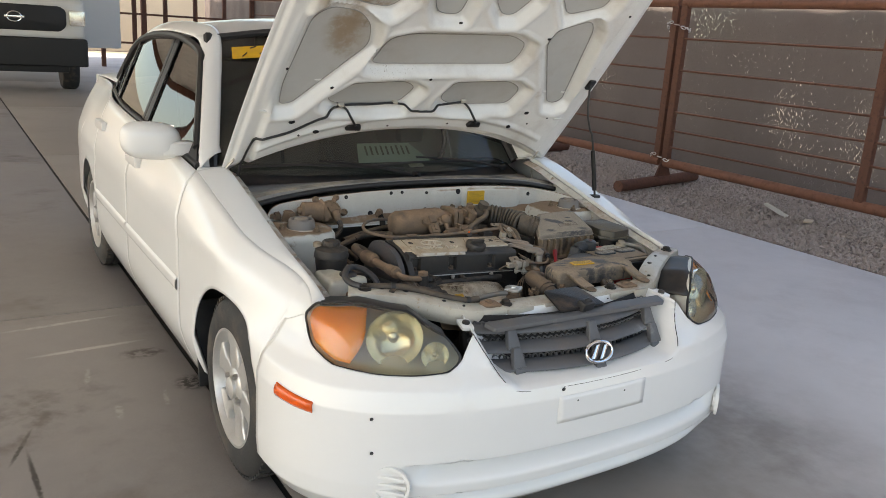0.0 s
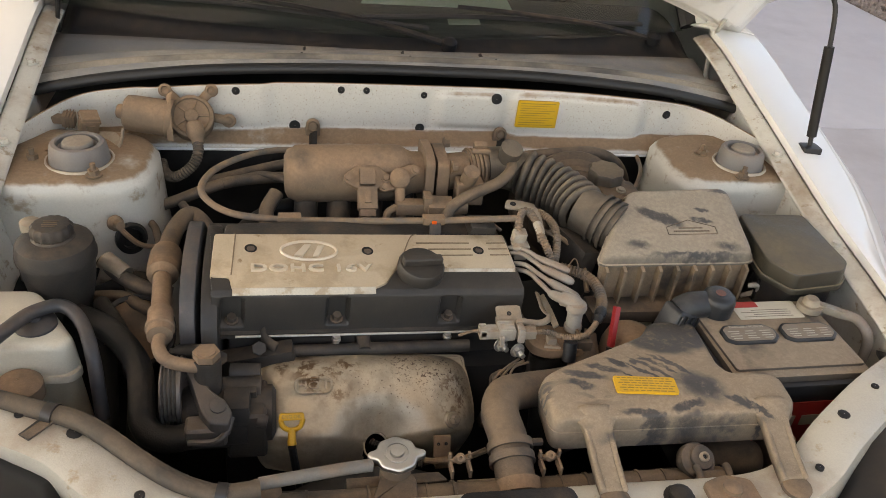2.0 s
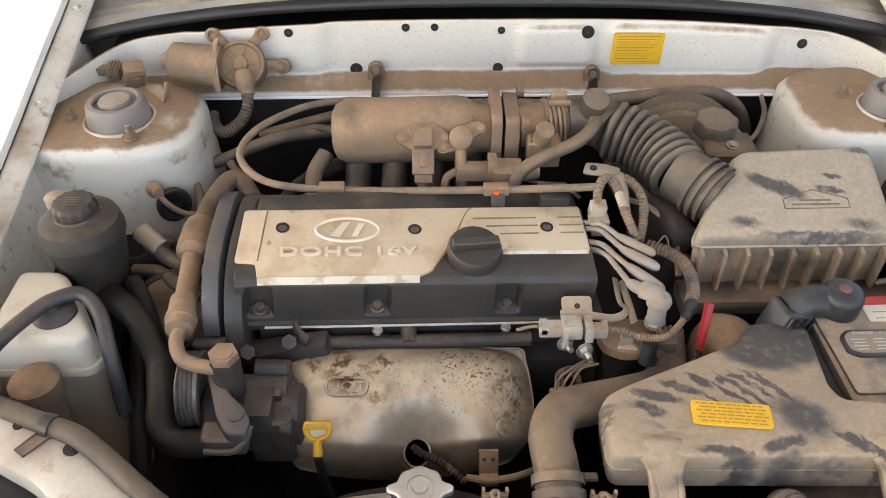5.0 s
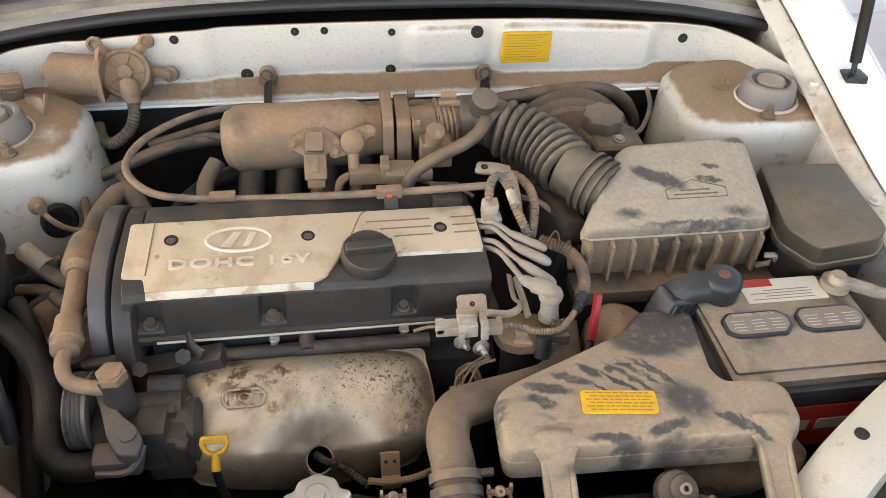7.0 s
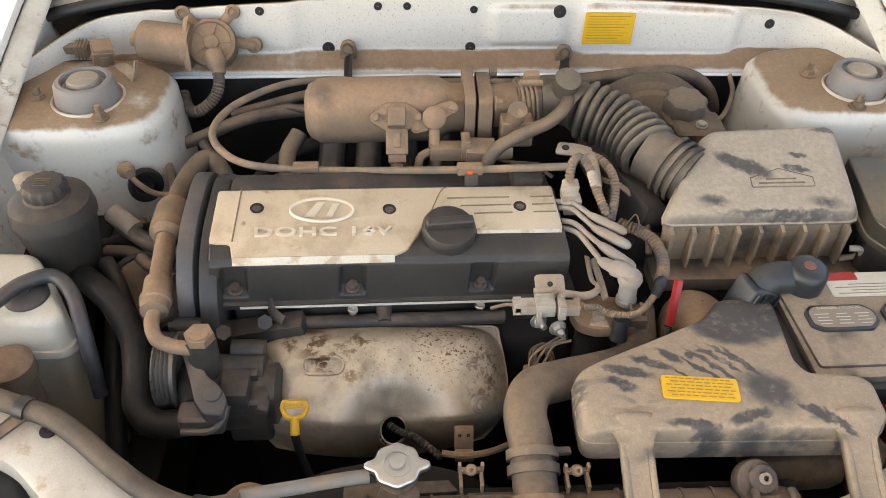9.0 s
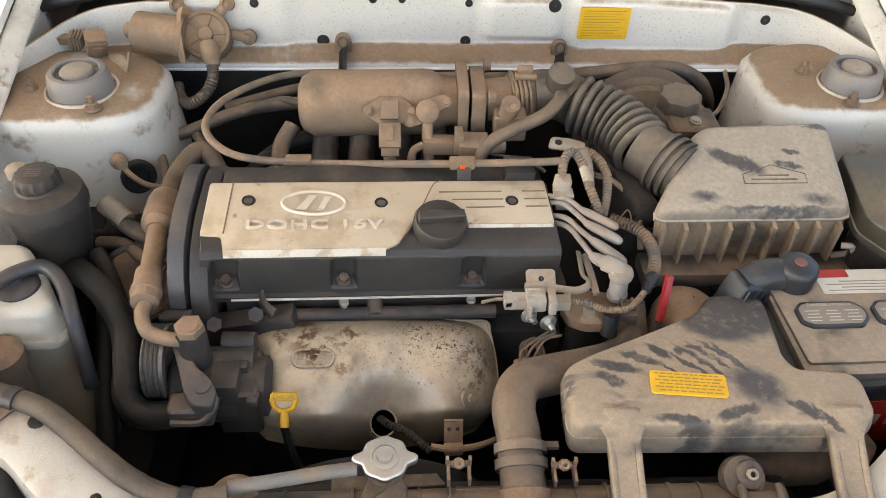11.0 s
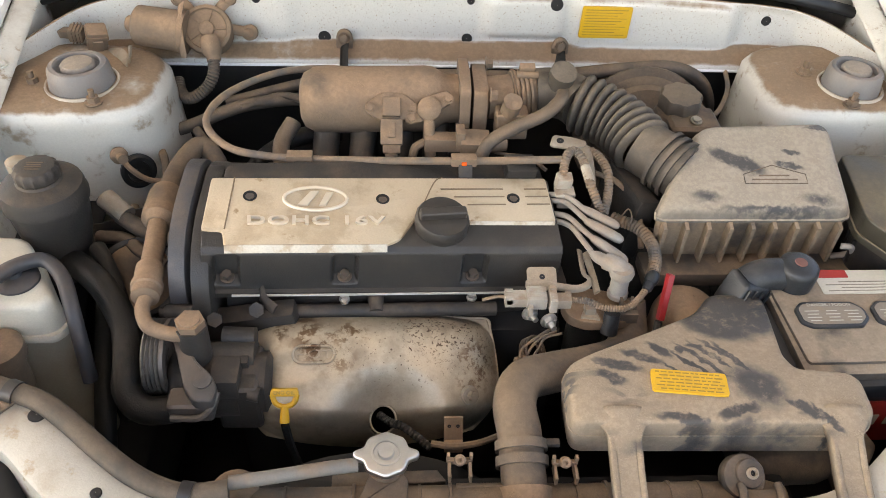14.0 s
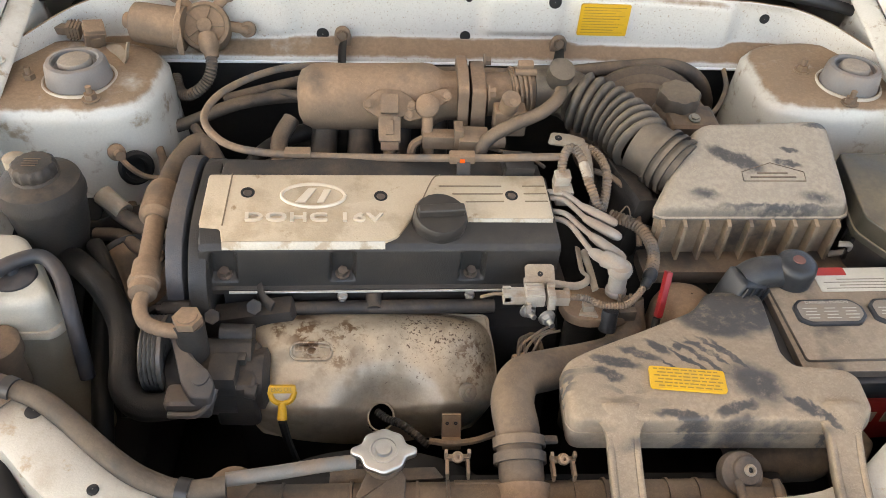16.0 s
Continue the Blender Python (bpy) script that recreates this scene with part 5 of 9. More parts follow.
sheet(b, 24, 12, lambda u, v: ((2 * u - 1) * (0.53 + 0.09 * v), 2.06 + 0.50 * v, 1.278 + 0.05 * (1 - (2 * u - 1) ** 2) - (0.30) * v ** 1.2))
part("rear_window", b, M["side_glass"], car)
b = B()
sheet(b, 24, 12, lambda u, v: ((2 * u - 1) * (0.64 - 0.03 * v), 2.56 + 0.80 * v, 0.995 + 0.03 * (1 - (2 * u - 1) ** 4) - 0.02 * v * v))
part("trunk_lid", b, M["white"], car, solid=0.004)
b = B()
sheet(b, 24, 10, lambda u, v: ((2 * u - 1) * 0.62, 3.36 + 0.10 * math.sin(math.pi * v) * (1 - (2 * u - 1) ** 4), 0.98 - 0.78 * v))
part("rear_panel", b, M["white"], car, solid=0.004)

# cabin: floor tub, dashboard, seats
b = B()
box(b, (0, 1.55, 0.42), (1.38, 2.3, 0.5))
part("cabin_tub", b, M["interior"], car)
b = B()
sheet(b, 20, 10, lambda u, v: (-0.66 + 1.32 * u, 0.54 + 0.34 * v, 0.785 + 0.035 * math.sin(math.pi * v) + 0.02 * v))
part("dashboard", b, M["interior"], car, solid=0.02)
for x in (-0.34, 0.34):
    b = B()
    box(b, (x, 1.45, 0.90), (0.46, 0.14, 0.62), 0.06, rot=(-12, 0, 0), seg=3)
    box(b, (x, 1.50, 1.26), (0.24, 0.08, 0.16), 0.03, seg=3)
    part("seat_back", b, mat("dark_seat_cloth", (0.045, 0.045, 0.045), 0.9), car)
b = B()
lathe(b, [(0.185, -0.012), (0.197, 0.0), (0.185, 0.012), (0.172, 0.0)], (0.34, 0.98, 0.93), (0, -0.85, 0.5), 32, caps=False)
box(b, (0.34, 0.98, 0.93), (0.12, 0.06, 0.09), 0.02)
part("steering_wheel", b, M["interior"], car)
b = B()
m = frame_of((0.10, 0.74, 0.875), (1, 0.02, 0), (0, 1, 0.32))
prism(b, [(-0.17, -0.08), (0.17, -0.08), (0.15, 0.09), (-0.10, 0.09)], 0, 0.002, m)
sheet_paper = single("paper_form", b, mat("pale_green_paper", (0.62, 0.70, 0.62), 0.8), "pale green printed form lying on the dashboard", "paper")
b = B()
for k in range(9):
    box(b, (-0.09 + 0.025 * k, 0.02, 0.0035), (0.008, 0.09 - 0.006 * (k % 3), 0.001), 0, m, rot=(0, 0, -18))
part("print", b, M["grey_ink"], sheet_paper)
b = B()
box(b, (0.14, 0.56, 0.856), (0.07, 0.03, 0.002), 0, rot=(25, 0, 8))
single("windscreen_tag", b, M["paper"], "small white tag lying behind the windscreen", "tag")
b = B()
sheet(b, 8, 6, lambda u, v: wind_base(0.06).lerp(wind_top(0.06), 0.80).lerp(wind_base(0.24).lerp(wind_top(0.24), 0.80), u) + (wind_top(0.1) - wind_base(0.1)) * (0.09 * v) + Vector((0, -0.026, 0.016)))
sticker = single("windscreen_sticker", b, M["yellow_label"], "yellow stock sticker with hand-written marks on the windscreen", "sticker")
b = B()
for k in range(5):
    c = wind_base(0.10 + 0.03 * k).lerp(wind_top(0.10 + 0.03 * k), 0.82 + 0.05 * (k % 2)) + Vector((0, -0.030, 0.02))
    box(b, c, (0.024, 0.002, 0.006), 0, rot=(45, 20 * (k - 2), 0))
part("marks", b, M["seal"], sticker)

# hood: pressed inner frame with pockets, outer skin
HO, HU, HN = Vector((0, 0.517, 0.84)), Vector((0, -0.661, 0.75)), Vector((0, -0.75, -0.661))
def hood_at(x, s, h):
    """x across, s up the open hood from the hinge line, h towards the engine side."""
    crown = 0.035 * (1 - (x / 0.70) ** 2)
    return HO + HU * s + HN * (h - crown) + Vector((x, 0, 0))
def rear_edge(x):
    return 0.025 + 0.200 * (1 - min(1.0, abs((x - 0.03) / 0.70)) ** 2.2) ** 0.9
def half_w(s):
    return 0.690 - 0.045 * s ** 2
SKEW = 0.022                              # the hood hangs a little to one side
POCKETS = [
    [(-0.285, 0.56), (-0.254, 0.664), (-0.18, 0.687), (0.214, 0.708), (0.285, 0.68), (0.291, 0.635), (0.274, 0.578), (-0.252, 0.552)],
    [(-0.394, 0.39), (-0.314, 0.46), (-0.111, 0.471), (-0.060, 0.445), (-0.102, 0.366), (-0.34, 0.362)],
    [(0.055, 0.39), (0.086, 0.471), (0.322, 0.492), (0.386, 0.46), (0.365, 0.376), (0.115, 0.360)],
    [(-0.555, 0.37), (-0.512, 0.374), (-0.315, 0.638), (-0.336, 0.72), (-0.395, 0.774), (-0.493, 0.788), (-0.544, 0.748), (-0.567, 0.469)],
    [(0.540, 0.40), (0.37, 0.69), (0.382, 0.753), (0.494, 0.813), (0.528, 0.773), (0.602, 0.42), (0.577, 0.394)],
    [(-0.16, 0.84), (-0.125, 0.778), (-0.04, 0.777), (-0.035, 0.92), (-0.15, 0.92)],
    [(0.065, 0.85), (0.12, 0.792), (0.164, 0.796), (0.205, 0.87), (0.20, 0.93), (0.07, 0.93)],
    [(-0.49, 0.83), (-0.38, 0.80), (-0.30, 0.79), (-0.26, 0.84), (-0.30, 0.92), (-0.50, 0.92)],
    [(0.374, 0.82), (0.503, 0.873), (0.513, 0.925), (0.29, 0.925)],
]
BOUNDS = [(min(p[0] for p in q) - 0.05, max(p[0] for p in q) + 0.05, min(p[1] for p in q) - 0.05, max(p[1] for p in q) + 0.05) for q in POCKETS]
def pocket(x, s):
    """Distance to the nearest cut-out of the inner frame, negative inside."""
    d = 1.0
    for q, (x0, x1, s0, s1) in zip(POCKETS, BOUNDS):
        if x0 < x < x1 and s0 < s < s1:
            d = min(d, sd_poly(x, s, q) - 0.010)
    return d
def hood_height(x, s):
    d = pocket(x, s)
    h = 0.036 - 0.033 * sstep(0.026, -0.002, d)
    h += 0.004 * sstep(0.016, 0.0, abs(d - 0.034))
    e = s - rear_edge(x)
    h -= 0.016 * sstep(0.045, 0.030, e)
    side = half_w(s) - abs(x - SKEW)
    h -= 0.018 * sstep(0.080, 0.060, side)
    h -= 0.012 * sstep(0.02, 0.006, min(e, side))
    h += 0.008 * sstep(0.022, 0.0, abs(e - 0.105)) * (1 if abs(x) < 0.6 else 0)
    return h
hood = part("hood", B(), None, car, "white hood seen from its pressed inner side")
b = B()
def inner(u, v):
    x = (2 * u - 1)
    s = rear_edge(x * 0.69 + SKEW)
    s = s + (0.97 - s) * v
    xx = x * half_w(s) + SKEW
    return hood_at(xx, s, hood_height(xx, s))
sheet(b, 230, 170, inner)
part("inner_frame", b, M["hood_in"], hood, smooth=60)
# the grey underside of the outer skin shows in the cut-outs
for q in POCKETS:
    b = B()
    line = rounded(q, 0.03, 6)
    cxq, czq = sum(p[0] for p in line) / len(line), sum(p[1] for p in line) / len(line)
    g = [[b.verts.new(hood_at(cxq + (x - cxq) * k, czq + (z - czq) * k, 0.0052)) for x, z in line] for k in (0.02, 0.25, 0.5, 0.75, 0.94, 0.985)]
    for a, c in zip(g, g[1:]):
        for i in range(len(line)):
            b.faces.new((a[i], a[(i + 1) % len(line)], c[(i + 1) % len(line)], c[i]))
    b.faces.new(g[0])
    part("skin_panel", b, M["hood_skin"], hood, "grey primed skin")
for q in POCKETS:
    b = B()
    line = rounded(q, 0.03, 4)
    cxq, czq = sum(p[0] for p in line) / len(line), sum(p[1] for p in line) / len(line)
    tube(b, [hood_at(x, s, 0.0062) for x, s in [(cxq + (x - cxq) * 0.985, czq + (z - czq) * 0.985) for x, z in line + line[:1]]], 0.0016, 5, 1)
    part("sealant_bead", b, M["bead"], hood)
b = B()
def outer(u, v):
    x = (2 * u - 1)
    r = rear_edge(x * 0.69 + SKEW)
    s = r - 0.006 + (0.985 - r) * v
    k = max(abs(x) ** 12, 0)
    return hood_at(x * (half_w(s) + 0.012) + SKEW, s, -0.012 + 0.014 * k)
sheet(b, 40, 24, outer)
part("outer_skin", b, M["white"], hood, solid=0.003)
def hole(x, s, r, rx=1.0):
    bb = B()
    m = frame_of(hood_at(x, s, hood_height(x, s) + 0.0012), (1, 0, 0), HU)
    prism(bb, [(r * rx * math.cos(a), r * math.sin(a)) for a in [2 * math.pi * k / 14 for k in range(14)]], -0.004, 0.0, m)
    return bb
for x, s, r, rx in ((-0.50, 0.315, 0.009, 1.3), (-0.40, 0.265, 0.008, 1.5), (0.405, 0.285, 0.008, 1.3), (0.455, 0.36, 0.008, 1.3), (-0.565, 0.53, 0.005, 1), (-0.56, 0.85, 0.005, 1), (-0.40, 0.47, 0.005, 1.4), (-0.43, 0.70, 0.005, 1.4), (-0.03, 0.755, 0.005, 1.4), (0.335, 0.735, 0.005, 1.4), (-0.045, 0.515, 0.005, 1.2), (-0.12, 0.275, 0.004, 1), (0.13, 0.285, 0.004, 1), (-0.46, 0.25, 0.004, 1), (0.49, 0.30, 0.004, 1), (0.565, 0.34, 0.004, 1), (0.63, 0.61, 0.005, 1), (0.625, 0.86, 0.005, 1)):
    part("hole", hole(x, s, r, rx), M["void"], hood)
for x, s, w in ((0.60, 0.46, 0.05), (0.47, 0.47, 0.035), (-0.45, 0.48, 0.04), (0.62, 0.34, 0.05), (-0.60, 0.36, 0.04), (-0.38, 0.86, 0.05)):
    b = B()
    box(b, (0, 0, 0), (w, 0.008, 0.004), 0.002, frame_of(hood_at(x, s, hood_height(x, s) + 0.001), (1, 0, 0), HU))
    part("pressing", b, M["hood_in"], hood)
# washer hose and nozzles
def hp(x, s, k=0.006):
    return hood_at(x, s, max(hood_height(x, s), 0.015) + k)
def hose_run(pts):
    return [hp(p.x, p.y) for p in spline([(x, q, 0) for x, q in pts], 7)]
b = B()
tube(b, [(-0.640, 0.46, 0.83)] + hose_run([(-0.625, 0.10), (-0.615, 0.19), (-0.595, 0.235), (-0.50, 0.268), (-0.42, 0.318), (-0.330, 0.368), (-0.22, 0.372), (-0.124, 0.377), (-0.02, 0.355), (0.06, 0.368), (0.158, 0.388)]), 0.0042, 8, 2)
hose = part("washer_hose", b, M["seal"], hood, "thin black washer hose")
for x0, s0, x1, s1 in ((-0.330, 0.370, -0.252, 0.285), (0.158, 0.388, 0.250, 0.298)):
    b = B()
    tube(b, hose_run([(x0, s0), ((x0 + x1) / 2 - 0.004, (s0 + s1) / 2 + 0.012), (x1, s1)]), 0.0042, 8, 2)
    part("hose_branch", b, M["seal"], hose)
    b = B()
    prism(b, rounded([(-0.032, -0.012), (0.030, -0.014), (0.024, 0.013), (-0.024, 0.013)], 0.008), -0.004, 0.012, frame_of(hp(x1 - 0.006, s1 - 0.008, 0), (1, 0, 0), HU), 0.004)
    part("washer_nozzle", b, M["seal"], hood, "black washer nozzle")
for x, s in ((-0.330, 0.370), (-0.124, 0.379), (0.158, 0.390)):
    b = B()
    box(b, (0, 0, 0), (0.02, 0.012, 0.012), 0.003, frame_of(hp(x, s, 0.004), (1, 0, 0), HU))
    part("hose_clip", b, M["paper"], hood)
for sgn in (-1, 1):
    b = B()
    tube(b, [hood_at(sgn * 0.655, 0.12, 0.02), (sgn * 0.672, 0.475, 0.87), (sgn * 0.67, 0.47, 0.80), (sgn * 0.66, 0.42, 0.765)], 0.009, 6, 4, flat=0.5)
    box(b, (sgn * 0.655, 0.42, 0.765), (0.04, 0.07, 0.02), 0.004)
    part("hinge", b, M["white_in"], hood)
    b = B()
    hexbolt(b, (sgn * 0.655, 0.405, 0.775), (0, 0, 1), 0.008)
    part("hinge_bolt", b, M["cad"], hood)
# prop rod
rod = part("prop_rod", B(), None, car, "black steel prop rod with a foam sleeve")
p0, p1 = Vector((0.700, 0.095, 0.788)), hood_at(0.668, 0.525, 0.02)
b = B()
tube(b, [p0, p0.lerp(p1, 0.5), p0.lerp(p1, 0.62) + Vector((-0.012, 0, 0)), p0.lerp(p1, 0.78) + Vector((-0.018, 0, 0)), p1], 0.0042, 8, 8)
part("rod", b, M["seal"], rod)
b = B()
cyl(b, p0.lerp(p1, 0.06), p0.lerp(p1, 0.42), 0.0085, seg=12)
part("sleeve", b, M["hose_dark"], rod)
b = B()
box(b, p0, (0.035, 0.03, 0.02), 0.006, seg=2)
part("pivot", b, M["seal"], rod)
b = B()
box(b, (0, 0, 0), (0.03, 0.045, 0.016), 0.006, frame_of(p1, (1, 0, 0), HU))
part("rod_grommet", b, M["seal"], rod)

# cowl, wipers
cowl = part("cowl", B(), None, car, "dusty grey cowl with a black rubber seal")
def cowl_front(x):
    a = abs(x / 0.72)
    return Vector((x, 0.30 - 0.02 * a * a, 0.831 - 0.069 * a ** 3.0))
b = B()
def cowl_skin(u, v):
    x = -0.70 + 1.40 * u
    f, g = cowl_front(x), wind_base(0.5 + x / 1.45) + Vector((0, 0.02, 0.0))
    p = f.lerp(g, v)
    p.z += -0.022 * sstep(0.30, 0.42, v) * math.sin(math.pi * v) + 0.010 * sstep(0.0, 0.08, v) * sstep(0.40, 0.30, v) + 0.006 * v
    return p
sheet(b, 60, 10, lambda u, v: cowl_skin(u, 0.70 * v))
part("cowl_panel", b, M["wiper_grey"], cowl, solid=0.006)
b = B()
sheet(b, 60, 8, lambda u, v: Vector(cowl_skin(u, 0.695 + 0.305 * v)) + Vector((0, 0, -0.010 * math.sin(math.pi * v) - 0.004)))
part("gutter", b, M["black_clean"], cowl, "black wiper gutter", solid=0.004)
b = B()
tube(b, [Vector(cowl_skin(0.03 + 0.94 * k / 20, 0.14)) + Vector((0, 0, -0.002)) for k in range(21)], 0.013, 8, 3, flat=0.8)
part("seal_ridge", b, M["cowl_dusty"], cowl, "dusty raised lip behind the seal")
for u in (0.355, 0.50, 0.62):
    b = B()
    tube(b, [Vector(cowl_skin(u, v)) + Vector((0, 0, 0.004)) for v in (0.20, 0.42, 0.66)], 0.004, 6, 3, flat=0.6)
    part("cowl_joint", b, M["black_clean"], cowl)
b = B()
tube(b, [cowl_front(x) + Vector((0, -0.004, 0.006)) for x in (-0.69, -0.6, -0.5, -0.35, -0.15, 0.05, 0.25, 0.45, 0.58, 0.66, 0.745)], 0.0090, 10, 6)
tube(b, [cowl_front(x) + Vector((0, 0.008, 0.004)) for x in (-0.69, -0.6, -0.5, -0.35, -0.15, 0.05, 0.25, 0.45, 0.58, 0.66, 0.72)], 0.0085, 8, 6)
part("rubber_seal", b, M["seal"], cowl)
def on_glass(x, k, lift=0.012):
    """A point just off the windscreen, k of the way up it."""
    u = (x + 0.665) / 1.33
    return wind_base(u).lerp(wind_top(u), k) + Vector((0, -lift, lift))
for pts, piv, tip in (([on_glass(x, k) for x, k in ((-0.58, 0.035), (-0.36, 0.055), (-0.16, 0.045), (0.06, 0.02))], on_glass(0.10, -0.03), on_glass(-0.30, 0.062, 0.026)), ([on_glass(x, k) for x, k in ((-0.08, 0.045), (0.15, 0.060), (0.36, 0.045), (0.55, 0.025))], on_glass(0.57, -0.03), on_glass(0.12, 0.075, 0.026))):
    wiper = part("wiper", B(), None, car, "black wiper arm and blade")
    b = B()
    tube(b, pts, 0.0055, 6, 6, flat=0.7)
    part("blade", b, M["seal"], wiper)
    b = B()
    piv, tip = Vector(piv), Vector(tip)
    tube(b, [piv, piv.lerp(tip, 0.35) + Vector((0, 0.0, 0.010)), piv.lerp(tip, 0.75) + Vector((0, 0, 0.006)), tip], 0.0075, 6, 6, flat=0.6, ends=0.0045)
    lathe(b, [(0.016, -0.01), (0.016, 0.008), (0.010, 0.014), (0.0005, 0.015)], piv, (0, -0.2, 1), 16, caps=False)
    part("arm", b, M["black"], wiper)

# ---- engine bay: body panels ----
bay = part("engine_bay", B(), None, car, "white-painted engine bay with dusty ledges")

def disc_hole(p, d, r, mtl="void", name="hole", parent=None, depth=0.003):
    b = B()
    lathe(b, [(r, -depth), (r, 0.0), (r * 0.85, 0.0006), (0.0005, 0.0004)], p, d, 16, caps=False)
    return part(name, b, M[mtl], parent or bay)

def fw_y(x, z):
    """The firewall's face: pressed panels and a rolled-out lower lip."""
    y = 0.262
    y -= 0.008 * sstep(0.008, -0.006, sd_rrect(x, z, 0.105, 0.780, 0.060, 0.030, 0.014))
    y -= 0.008 * sstep(0.009, -0.007, sd_rrect(x, z, 0.315, 0.775, 0.13, 0.038, 0.02))
    y -= 0.007 * sstep(0.015, -0.01, sd_rrect(x, z, -0.36, 0.79, 0.10, 0.05, 0.02))
    y += 0.008 * sstep(0.02, -0.01, sd_rrect(x, z, 0.50, 0.775, 0.05, 0.04, 0.02))
    y -= 0.030 * sstep(0.742, 0.712, z)
    y -= 0.16 * sstep(0.50, 0.66, abs(x)) * sstep(0.52, 0.70, abs(x))
    return y
b = B()
sheet(b, 150, 34, lambda u, v: (-0.66 + 1.32 * u, fw_y(-0.66 + 1.32 * u, 0.706 + 0.118 * v), 0.706 + 0.118 * v - 0.058 * v * abs((-0.66 + 1.32 * u) / 0.70) ** 3))
fwall = part("firewall", b, M["white_wall"], bay, "white firewall dusted with brown", smooth=60, solid=0.003)
b = B()
tube(b, [(x, fw_y(x, 0.706) - 0.002, 0.7085 - 0.003 * abs(x / 0.6)) for x in [-0.60 + 0.04 * k for k in range(31)]], 0.0024, 6, 3)
part("lip_edge", b, M["white"], fwall, "bare white edge of the lip")
# recessed lower wall, coloured dark below the lip
b = B()
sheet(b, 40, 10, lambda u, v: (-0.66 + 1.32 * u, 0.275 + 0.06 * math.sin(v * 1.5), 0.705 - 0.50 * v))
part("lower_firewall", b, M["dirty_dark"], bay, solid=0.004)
for x, z, r in ((-0.212, 0.742, 0.010), (0.015, 0.742, 0.0085), (0.018, 0.806, 0.006), (0.152, 0.806, 0.010), (0.499, 0.792, 0.008), (-0.312, 0.812, 0.007), (-0.086, 0.812, 0.006), (-0.131, 0.812, 0.0065)):
    disc_hole((x, fw_y(x, z) - 0.0028, z - 0.058 * ((z - 0.706) / 0.118) * abs(x / 0.70) ** 3), (0, -1, 0.1), r)
for x, z in ((-0.180, 0.742), (0.165, 0.735)):
    b = B()
    hexbolt(b, (x, fw_y(x, z) - 0.014, z + 0.006), (0, -1, 0.2), 0.006)
    lathe(b, [(0.0125, -0.004), (0.0125, 0.003), (0.009, 0.005), (0.008, 0.003), (0.0005, 0.003)], (x, fw_y(x, z) - 0.013, z + 0.005), (0, -1, 0.2), 20, caps=False)
    prism(b, rounded([(-0.011, -0.04), (0.011, -0.04), (0.014, 0.0), (0.0, 0.016), (-0.014, 0.0)], 0.006), -0.006, 0.006, frame_of((x, fw_y(x, z) - 0.008, z), (1, 0, 0), (0, 0.1, 1)), 0.002)
    lc_ = part("loom_clip", b, M["dirty"], bay)
    b = B()
    tube(b, [(x, fw_y(x, z) - 0.016, z - 0.008), (x - 0.001, fw_y(x, 0.715) - 0.010, 0.716), (x - 0.002, fw_y(x, 0.706) - 0.014, 0.694), (x - 0.002, fw_y(x, 0.706) - 0.006, 0.682)], 0.0115, 8, 6, flat=0.28)
    part("strap", b, M["hose_dark"], lc_, "dark rubber strap")
# yellow service label with rows of unreadable print
lm = frame_of((0.232, 0.248, 0.779), (0.9965, 0.05, -0.03), (0, 0.02, 1))
lab = part("service_label", B(), None, bay, "yellow printed service label")
b = B()
prism(b, rrect(-0.040, -0.026, 0.040, 0.026, 0.003, 3), -0.003, 0.0006, lm)
part("label_sheet", b, M["yellow_label"], lab)
for k in range(10):
    b = B()
    w = 0.034 - 0.004 * ((k * 7) % 3)
    box(b, (w - 0.035, 0.021 - 0.0046 * k, 0.0010), (2 * w, 0.0008 if k % 4 else 0.0013, 0.0003), 0, lm)
    part("print_line", b, M["ink"], lab)

def inner_wing(sgn):
    b = B()
    sheet(b, 40, 12, lambda u, v: (sgn * (0.648 - 0.028 * sstep(0, 0.5, v)), -0.37 + 0.66 * u, smooth_table(TOP, -0.37 + 0.66 * u) - 0.018 - 0.42 * v))
    part("inner_wing", b, M["white_in"], bay, solid=0.004)
inner_wing(-1)
inner_wing(1)

def strut_tower(cx, cy, top, sgn):
    t = part("strut_tower", B(), None, bay, "white strut tower with dust on top")
    b = B()
    def f(u, v):
        a = 2 * math.pi * u
        c, s = math.cos(a), math.sin(a)
        e = 2 / 3.2 if sgn < 0 else 2 / 4.5
        k = lerp_table([(0, 0.02), (0.25, 0.80), (0.33, 0.94), (0.40, 1.0), (0.6, 1.03), (1.0, 1.14)], v)
        z = lerp_table([(0, top), (0.25, top - 0.001), (0.33, top - 0.006), (0.40, top - 0.022), (0.6, top - 0.10), (1.0, top - 0.34)], v)
        x = (cx - sgn * 0.0) + 0.163 * k * math.copysign(abs(c) ** e, c)
        y = cy + 0.104 * k * math.copysign(abs(s) ** e, s)
        return (x, y, z + 0.004 * noise.noise((x * 14, y * 14, z * 9)))
    sheet(b, 64, 40, f)
    bmesh.ops.remove_doubles(b, verts=b.verts[:], dist=0.0004)
    part("tower_drum", b, M["tower_top"], t, smooth=60)
    return t

